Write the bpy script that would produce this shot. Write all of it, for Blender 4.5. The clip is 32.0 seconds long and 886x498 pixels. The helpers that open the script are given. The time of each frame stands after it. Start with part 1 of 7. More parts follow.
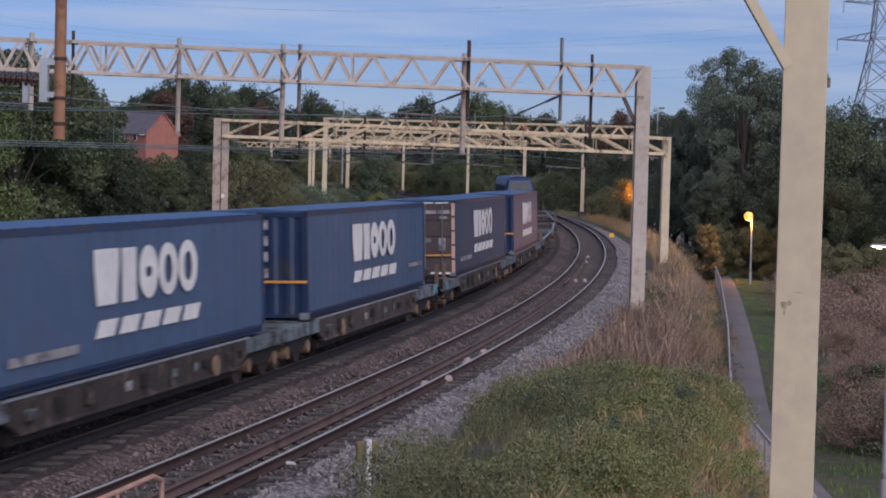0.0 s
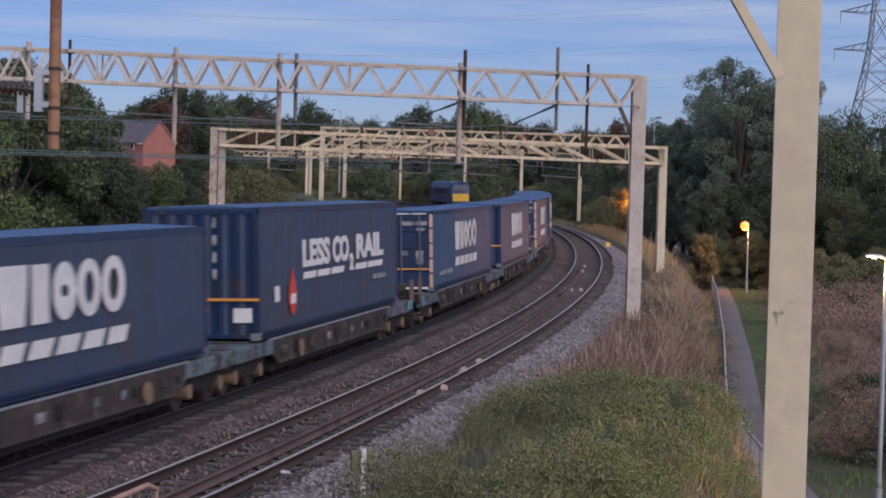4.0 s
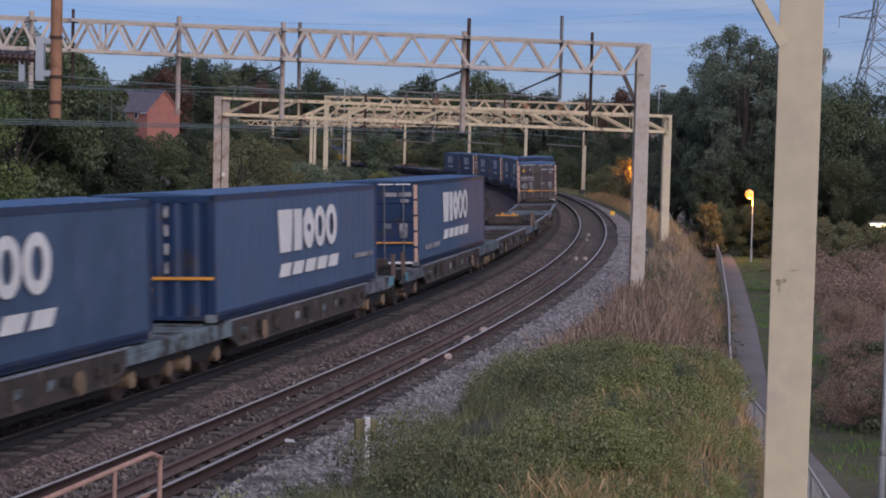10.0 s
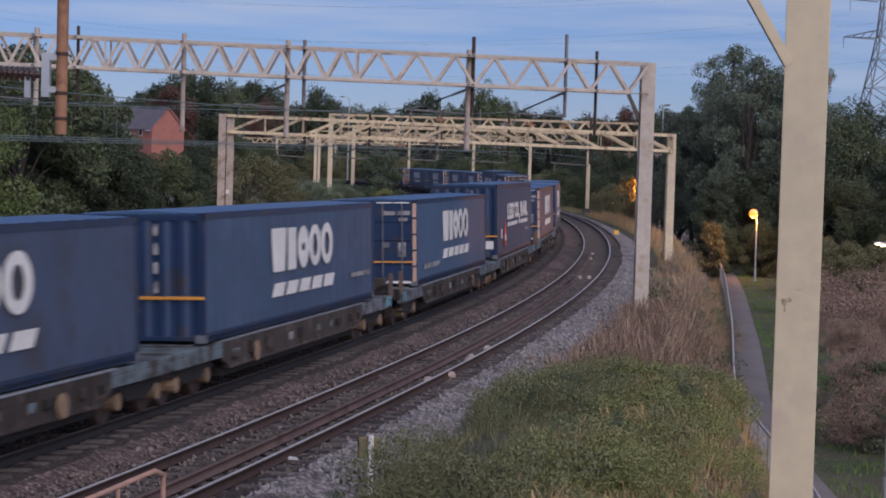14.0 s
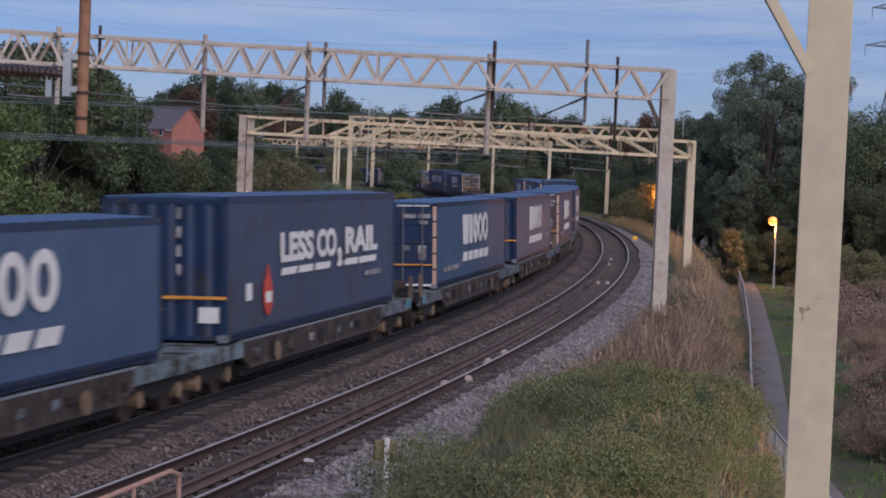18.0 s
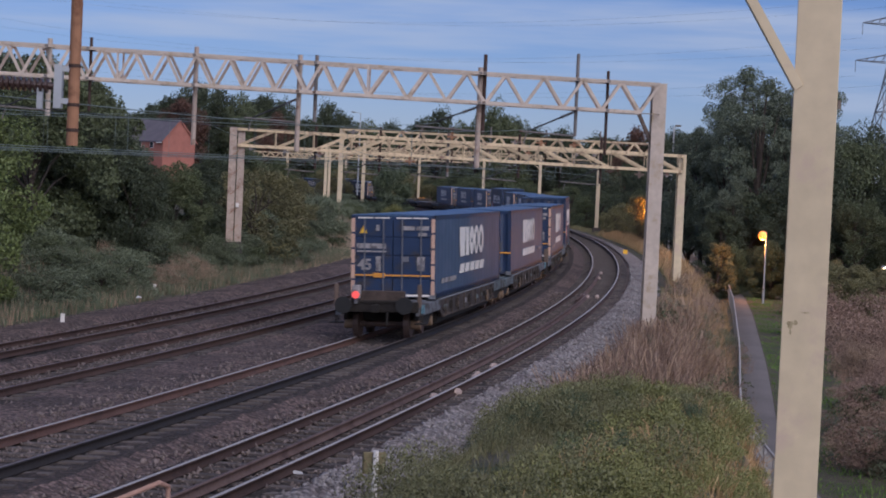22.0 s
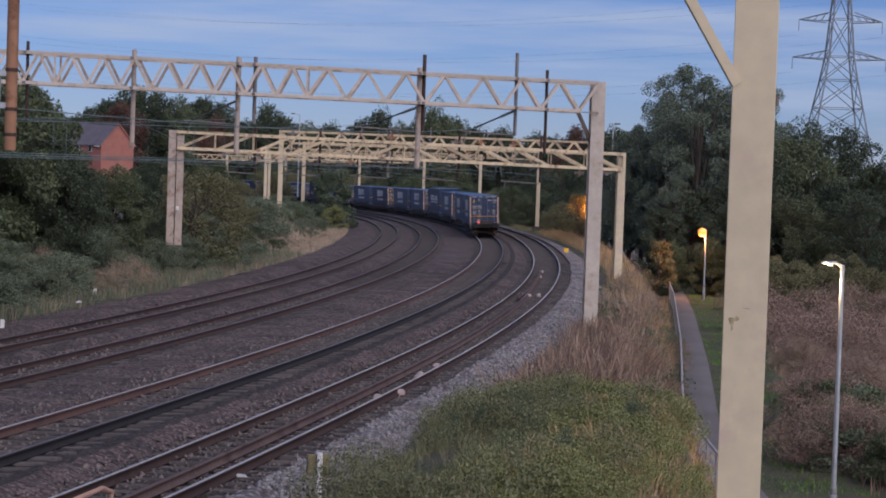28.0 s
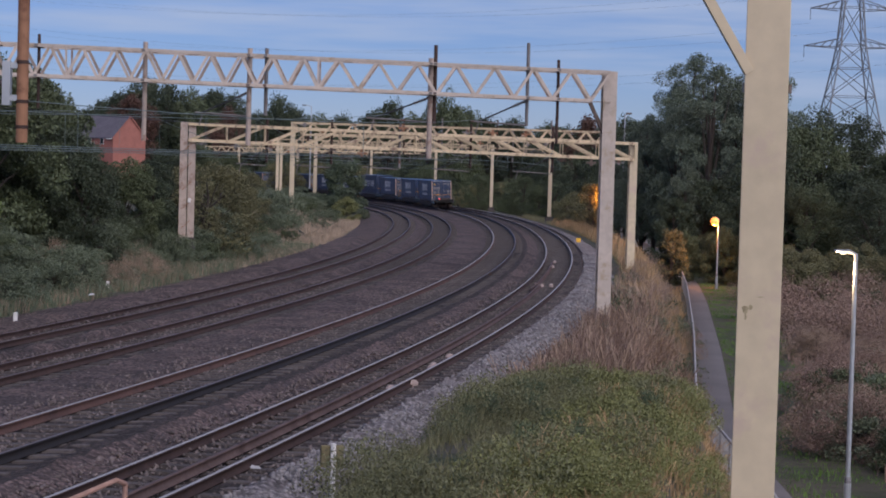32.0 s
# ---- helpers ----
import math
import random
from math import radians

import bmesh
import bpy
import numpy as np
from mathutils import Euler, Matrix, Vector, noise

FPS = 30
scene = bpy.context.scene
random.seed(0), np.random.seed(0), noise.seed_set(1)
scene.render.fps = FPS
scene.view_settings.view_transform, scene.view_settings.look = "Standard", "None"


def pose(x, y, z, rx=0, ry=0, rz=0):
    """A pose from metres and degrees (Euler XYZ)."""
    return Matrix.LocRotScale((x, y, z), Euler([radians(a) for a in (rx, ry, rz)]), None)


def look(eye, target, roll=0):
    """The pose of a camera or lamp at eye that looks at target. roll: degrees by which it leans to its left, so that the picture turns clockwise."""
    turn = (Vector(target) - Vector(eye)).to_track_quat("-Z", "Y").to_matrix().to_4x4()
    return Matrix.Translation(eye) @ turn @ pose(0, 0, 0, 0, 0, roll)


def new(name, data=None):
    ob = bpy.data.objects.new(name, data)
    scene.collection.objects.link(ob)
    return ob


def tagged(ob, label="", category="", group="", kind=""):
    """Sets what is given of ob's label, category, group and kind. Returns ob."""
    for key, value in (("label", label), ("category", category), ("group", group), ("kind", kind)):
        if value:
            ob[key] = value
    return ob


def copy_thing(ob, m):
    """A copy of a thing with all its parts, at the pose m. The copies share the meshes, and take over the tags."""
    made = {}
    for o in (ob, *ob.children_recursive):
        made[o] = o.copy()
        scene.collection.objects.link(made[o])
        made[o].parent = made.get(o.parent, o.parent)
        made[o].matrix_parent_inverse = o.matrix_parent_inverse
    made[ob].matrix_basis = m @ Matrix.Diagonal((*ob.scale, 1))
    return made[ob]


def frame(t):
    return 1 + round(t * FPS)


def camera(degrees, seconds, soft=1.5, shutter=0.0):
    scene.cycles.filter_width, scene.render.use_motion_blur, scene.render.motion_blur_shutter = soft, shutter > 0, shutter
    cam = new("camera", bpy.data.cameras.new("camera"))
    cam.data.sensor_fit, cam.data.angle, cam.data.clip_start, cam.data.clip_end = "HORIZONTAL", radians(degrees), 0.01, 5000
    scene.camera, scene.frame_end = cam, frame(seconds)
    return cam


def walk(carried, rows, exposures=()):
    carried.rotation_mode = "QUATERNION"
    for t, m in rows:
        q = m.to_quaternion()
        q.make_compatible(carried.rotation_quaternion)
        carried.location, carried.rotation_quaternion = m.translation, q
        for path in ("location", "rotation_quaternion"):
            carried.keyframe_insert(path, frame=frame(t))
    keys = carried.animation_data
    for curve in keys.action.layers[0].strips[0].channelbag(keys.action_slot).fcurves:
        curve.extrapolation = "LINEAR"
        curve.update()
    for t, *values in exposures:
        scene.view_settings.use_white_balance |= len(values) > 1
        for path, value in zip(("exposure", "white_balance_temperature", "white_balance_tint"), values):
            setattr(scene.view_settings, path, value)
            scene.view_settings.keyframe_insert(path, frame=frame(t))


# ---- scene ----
# ---- camera: carried by hand on a bridge, long lens ----
PATH = [  # seconds, eye x y z, turn to the left, tilt down, lean (radians)
    (0, -0.042, 0.040, 4.594, 0.01725, 0.04211, 0.02581),
    (0.5, -0.012, 0.024, 4.594, 0.01555, 0.03956, 0.02794),
    (1, 0.002, 0.076, 4.594, 0.01621, 0.03737, 0.02907),
    (1.5, -0.009, -0.008, 4.599, 0.01573, 0.03681, 0.03139),
    (2, 0.002, 0.034, 4.596, 0.01601, 0.03802, 0.03057),
    (2.5, 0.004, 0.068, 4.588, 0.01633, 0.03761, 0.02862),
    (3, 0.001, -0.008, 4.594, 0.01595, 0.03708, 0.02717),
    (3.5, -0.003, -0.017, 4.599, 0.01600, 0.03729, 0.02719),
    (5.5, -0.009, 0.003, 4.604, 0.01439, 0.03763, 0.02094),
    (6, 0.010, 0.050, 4.592, 0.01428, 0.04415, 0.01672),
    (6.5, 0.002, 0.067, 4.594, 0.01590, 0.05273, 0.01465),
    (7, 0.014, 0.076, 4.596, 0.01631, 0.05869, 0.01226),
    (7.5, 0.010, 0.051, 4.597, 0.01704, 0.06151, 0.01286),
    (8, 0.012, 0.090, 4.601, 0.01742, 0.06154, 0.01457),
    (8.5, 0.013, 0.016, 4.599, 0.01794, 0.05978, 0.01763),
    (9, 0.007, 0.006, 4.599, 0.01790, 0.05763, 0.02166),
    (9.5, 0.008, 0.000, 4.596, 0.01810, 0.05504, 0.02489),
    (10, 0.013, -0.006, 4.597, 0.01789, 0.05325, 0.02497),
    (10.5, 0.009, -0.016, 4.589, 0.01726, 0.05012, 0.02444),
    (11, -0.001, -0.035, 4.600, 0.01451, 0.04724, 0.02512),
    (11.5, 0.008, 0.016, 4.601, 0.01352, 0.04481, 0.02442),
    (12, -0.004, 0.006, 4.593, 0.01431, 0.04359, 0.02730),
    (12.5, 0.004, 0.024, 4.602, 0.01591, 0.04321, 0.02608),
    (13, 0.003, 0.014, 4.589, 0.01720, 0.04317, 0.02737),
    (13.5, 0.014, 0.028, 4.589, 0.01761, 0.04283, 0.02809),
    (14, 0.001, 0.012, 4.592, 0.01997, 0.04400, 0.02900),
    (14.5, 0.002, 0.000, 4.596, 0.02193, 0.04543, 0.03241),
    (16.5, 0.001, 0.010, 4.592, 0.02389, 0.04585, 0.04311),
    (17, -0.004, -0.004, 4.599, 0.02461, 0.04541, 0.04282),
    (17.5, 0.008, 0.046, 4.591, 0.02624, 0.04444, 0.04117),
    (18, 0.002, 0.011, 4.598, 0.02938, 0.04261, 0.04123),
    (18.5, 0.002, 0.017, 4.594, 0.03118, 0.04083, 0.04215),
    (19, 0.003, 0.015, 4.593, 0.03385, 0.03957, 0.04314),
    (19.5, 0.003, -0.001, 4.587, 0.03601, 0.03860, 0.04626),
    (20, -0.008, -0.008, 4.595, 0.03720, 0.03772, 0.04847),
    (20.5, -0.002, -0.036, 4.597, 0.03775, 0.03776, 0.04811),
    (21, 0.005, -0.011, 4.592, 0.03373, 0.03686, 0.04683),
    (21.5, 0.008, -0.017, 4.593, 0.02989, 0.03651, 0.04712),
    (22, 0.013, -0.047, 4.598, 0.02478, 0.03567, 0.04539),
    (22.5, 0.012, -0.049, 4.595, 0.01919, 0.03498, 0.04556),
    (23, 0.007, -0.050, 4.601, 0.01325, 0.03473, 0.04504),
    (23.5, 0.011, -0.021, 4.594, 0.00742, 0.03347, 0.04528),
    (24, 0.008, 0.006, 4.593, 0.00317, 0.03411, 0.04506),
    (24.5, 0.003, -0.020, 4.592, -0.00050, 0.03397, 0.04430),
    (25, 0.007, -0.002, 4.592, -0.00313, 0.03499, 0.04360),
    (25.5, 0.002, 0.005, 4.597, -0.00505, 0.03469, 0.04264),
    (27.5, 0.011, -0.007, 4.595, -0.00560, 0.03436, 0.03682),
    (28, 0.006, -0.037, 4.597, -0.00512, 0.03432, 0.03408),
    (28.5, 0.006, -0.031, 4.599, -0.00488, 0.03417, 0.03243),
    (29, 0.008, -0.021, 4.596, -0.00355, 0.03389, 0.03101),
    (29.5, 0.003, -0.018, 4.592, -0.00308, 0.03338, 0.03066),
    (30, 0.009, 0.020, 4.591, -0.00203, 0.03467, 0.03000),
    (30.5, -0.001, 0.008, 4.590, -0.00097, 0.03532, 0.02926),
    (31, -0.000, -0.000, 4.593, -0.00000, 0.03675, 0.02870),
    (31.5, 0.003, -0.003, 4.592, 0.00054, 0.03765, 0.02786),
    (32, 0.003, -0.002, 4.590, 0.00094, 0.03920, 0.02831)]


def aim(row):
    t, x, y, z, turn, tilt, lean = row
    way = Vector((-math.sin(turn) * math.cos(tilt), math.cos(turn) * math.cos(tilt), -math.sin(tilt)))
    return t, look((x, y, z), Vector((x, y, z)) + way * 50, math.degrees(lean))


EXPOSURE = -0.08
cam = camera(25.39, 32.0, soft=1.85, shutter=0.4)
walk(cam, [aim(r) for r in PATH], exposures=[(0, EXPOSURE + 0.08, 5580, 10.5), (3.5, EXPOSURE + 0.08, 5580, 10.5), (7, EXPOSURE, 5580, 10.5), (32, EXPOSURE, 5580, 10.5)])

# ---- world and light: clear dusk, sun just gone, street lamps lit ----
world = bpy.data.worlds.new("dusk")
scene.world = world
world.use_nodes = True
_n, _l = world.node_tree.nodes, world.node_tree.links
_sky = _n.new("ShaderNodeTexSky")
_sky.sky_type, _sky.sun_disc = "NISHITA", False
_sky.sun_elevation, _sky.sun_rotation = radians(37.5), radians(150)
_sky.air_density, _sky.dust_density, _sky.ozone_density = 1.0, 0.05, 3.0
_geo = _n.new("ShaderNodeTexCoord")
_map = _n.new("ShaderNodeMapping")
_map.inputs["Scale"].default_value = (1.7, 1.7, 22.0)
_map.inputs["Location"].default_value = (1.0, 3.0, 2.0)
_map.inputs["Rotation"].default_value = (0.05, 0.02, 0.3)
_cl = _n.new("ShaderNodeTexNoise")
_cl.inputs["Scale"].default_value, _cl.inputs["Detail"].default_value, _cl.inputs["Roughness"].default_value = 1.6, 6.0, 0.55
_ramp = _n.new("ShaderNodeValToRGB")
_ramp.color_ramp.elements[0].position, _ramp.color_ramp.elements[1].position = 0.48, 0.64
_mix = _n.new("ShaderNodeMix")
_mix.data_type = "RGBA"
_fac = _n.new("ShaderNodeMath")
_fac.operation = "MULTIPLY"
_fac.inputs[1].default_value = 0.75
_gain = _n.new("ShaderNodeMix")
_gain.data_type, _gain.blend_type = "RGBA", "MULTIPLY"
_gain.inputs[0].default_value = 1.0
_gain.inputs[7].default_value = (0.94, 1.0, 1.48, 1)
_l.new(_geo.outputs["Generated"], _map.inputs["Vector"])
_l.new(_map.outputs["Vector"], _cl.inputs["Vector"])
_l.new(_cl.outputs["Fac"], _ramp.inputs["Fac"])
_l.new(_ramp.outputs["Color"], _fac.inputs[0])
_l.new(_fac.outputs["Value"], _mix.inputs[0])
_l.new(_sky.outputs["Color"], _gain.inputs[6])
_l.new(_gain.outputs[2], _mix.inputs[6])
_mix.inputs[7].default_value = (10.2, 10.8, 12.6, 1)
_l.new(_mix.outputs[2], _n["Background"].inputs["Color"])
_n["Background"].inputs["Strength"].default_value = 0.0475

sun = new("sun", bpy.data.lights.new("sun", "SUN"))
sun.data.energy, sun.data.angle, sun.data.color = 2.7, radians(75), (1.0, 0.84, 0.7)
sun.matrix_world = look((30, -52, 46), (0, 0, 0))


# ---- materials ----
def mat(name, base, rough=0.7, metal=0.0, grain=8.0, vary=0.18, bump=0.2, stain=None, stain_at=0.62, stain_scale=0.9, island=0.0, obvary=0.0, height=0.02, emit=None, power=0.0):
    """Grain at a small scale, patches at a large one, an optional stain colour, and a little relief."""
    m = bpy.data.materials.new(name)
    m.use_nodes = True
    n, l = m.node_tree.nodes, m.node_tree.links
    b = n["Principled BSDF"]
    b.inputs["Roughness"].default_value, b.inputs["Metallic"].default_value = rough, metal
    co = n.new("ShaderNodeTexCoord")
    fine, big = n.new("ShaderNodeTexNoise"), n.new("ShaderNodeTexNoise")
    fine.inputs["Scale"].default_value, fine.inputs["Detail"].default_value = grain, 5.0
    big.inputs["Scale"].default_value, big.inputs["Detail"].default_value = stain_scale, 4.0
    l.new(co.outputs["Object"], fine.inputs["Vector"])
    l.new(co.outputs["Object"], big.inputs["Vector"])
    add = n.new("ShaderNodeMath")
    add.operation = "ADD"
    l.new(fine.outputs["Fac"], add.inputs[0])
    l.new(big.outputs["Fac"], add.inputs[1])
    rng = n.new("ShaderNodeMapRange")
    rng.inputs["From Min"].default_value, rng.inputs["From Max"].default_value = 0.6, 1.4
    rng.inputs["To Min"].default_value, rng.inputs["To Max"].default_value = 1.0 - vary, 1.0 + vary
    l.new(add.outputs[0], rng.inputs["Value"])
    value = rng.outputs["Result"]
    for amount, kind in ((island, "island"), (obvary, "object")):
        if amount:
            src = n.new("ShaderNodeNewGeometry").outputs["Random Per Island"] if kind == "island" else n.new("ShaderNodeObjectInfo").outputs["Random"]
            r2 = n.new("ShaderNodeMapRange")
            r2.inputs["To Min"].default_value, r2.inputs["To Max"].default_value = 1.0 - amount, 1.0 + amount
            l.new(src, r2.inputs["Value"])
            mul = n.new("ShaderNodeMath")
            mul.operation = "MULTIPLY"
            l.new(value, mul.inputs[0])
            l.new(r2.outputs["Result"], mul.inputs[1])
            value = mul.outputs[0]
    scale = n.new("ShaderNodeVectorMath")
    scale.operation = "SCALE"
    scale.inputs[0].default_value = base
    l.new(value, scale.inputs["Scale"])
    col = scale.outputs["Vector"]
    if stain:
        rp = n.new("ShaderNodeMapRange")
        rp.inputs["From Min"].default_value, rp.inputs["From Max"].default_value = stain_at, stain_at + 0.13
        st = n.new("ShaderNodeTexNoise")
        st.inputs["Scale"].default_value, st.inputs["Detail"].default_value, st.inputs["Roughness"].default_value = stain_scale * 2.3, 8.0, 0.65
        l.new(co.outputs["Object"], st.inputs["Vector"])
        l.new(st.outputs["Fac"], rp.inputs["Value"])
        mx = n.new("ShaderNodeMix")
        mx.data_type = "RGBA"
        l.new(rp.outputs["Result"], mx.inputs[0])
        l.new(col, mx.inputs[6])
        mx.inputs[7].default_value = (*stain, 1)
        col = mx.outputs[2]
    l.new(col, b.inputs["Base Color"])
    if bump:
        bp = n.new("ShaderNodeBump")
        bp.inputs["Strength"].default_value, bp.inputs["Distance"].default_value = bump, height
        l.new(fine.outputs["Fac"], bp.inputs["Height"])
        l.new(bp.outputs["Normal"], b.inputs["Normal"])
    if emit:
        b.inputs["Emission Color"].default_value, b.inputs["Emission Strength"].default_value = (*emit, 1), power
    return m


def leafmat(name, base, vary=0.28):
    return mat(name, base, 0.6, grain=0.6, vary=0.25, bump=0, island=vary, obvary=0.12)


def ballastmat(name, base, dark, size, spread):
    """Broken stone: cells of stone size, each of its own shade, dark gaps between, and large soiled patches."""
    m = bpy.data.materials.new(name)
    m.use_nodes = True
    n, l = m.node_tree.nodes, m.node_tree.links
    b = n["Principled BSDF"]
    b.inputs["Roughness"].default_value = 0.95
    co, cell, rnd, big = n.new("ShaderNodeTexCoord"), n.new("ShaderNodeTexVoronoi"), n.new("ShaderNodeSeparateColor"), n.new("ShaderNodeTexNoise")
    cell.inputs["Scale"].default_value, cell.inputs["Randomness"].default_value = 1 / size, 1.0
    big.inputs["Scale"].default_value, big.inputs["Detail"].default_value = 0.45, 6.0
    l.new(co.outputs["Object"], cell.inputs["Vector"])
    l.new(co.outputs["Object"], big.inputs["Vector"])
    l.new(cell.outputs["Color"], rnd.inputs["Color"])
    shade, gap, mul, soil, mx, sc, bp = (n.new("ShaderNodeMapRange"), n.new("ShaderNodeMapRange"), n.new("ShaderNodeMath"), n.new("ShaderNodeMapRange"), n.new("ShaderNodeMix"), n.new("ShaderNodeVectorMath"), n.new("ShaderNodeBump"))
    shade.inputs["To Min"].default_value, shade.inputs["To Max"].default_value = 1 - spread, 1 + spread
    l.new(rnd.outputs[0], shade.inputs["Value"])
    gap.inputs["From Min"].default_value, gap.inputs["From Max"].default_value = 0.25, 0.75
    gap.inputs["To Min"].default_value, gap.inputs["To Max"].default_value = 1.12, 0.6
    l.new(cell.outputs["Distance"], gap.inputs["Value"])
    mul.operation = "MULTIPLY"
    l.new(shade.outputs["Result"], mul.inputs[0])
    l.new(gap.outputs["Result"], mul.inputs[1])
    soil.inputs["From Min"].default_value, soil.inputs["From Max"].default_value = 0.42, 0.64
    l.new(big.outputs["Fac"], soil.inputs["Value"])
    mx.data_type = "RGBA"
    mx.inputs[6].default_value, mx.inputs[7].default_value = (*base, 1), (*dark, 1)
    l.new(soil.outputs["Result"], mx.inputs[0])
    sc.operation = "SCALE"
    l.new(mx.outputs[2], sc.inputs[0])
    l.new(mul.outputs[0], sc.inputs["Scale"])
    l.new(sc.outputs["Vector"], b.inputs["Base Color"])
    bp.inputs["Strength"].default_value, bp.inputs["Distance"].default_value = 0.9, 0.04
    bp.invert = True
    l.new(cell.outputs["Distance"], bp.inputs["Height"])
    l.new(bp.outputs["Normal"], b.inputs["Normal"])
    return m


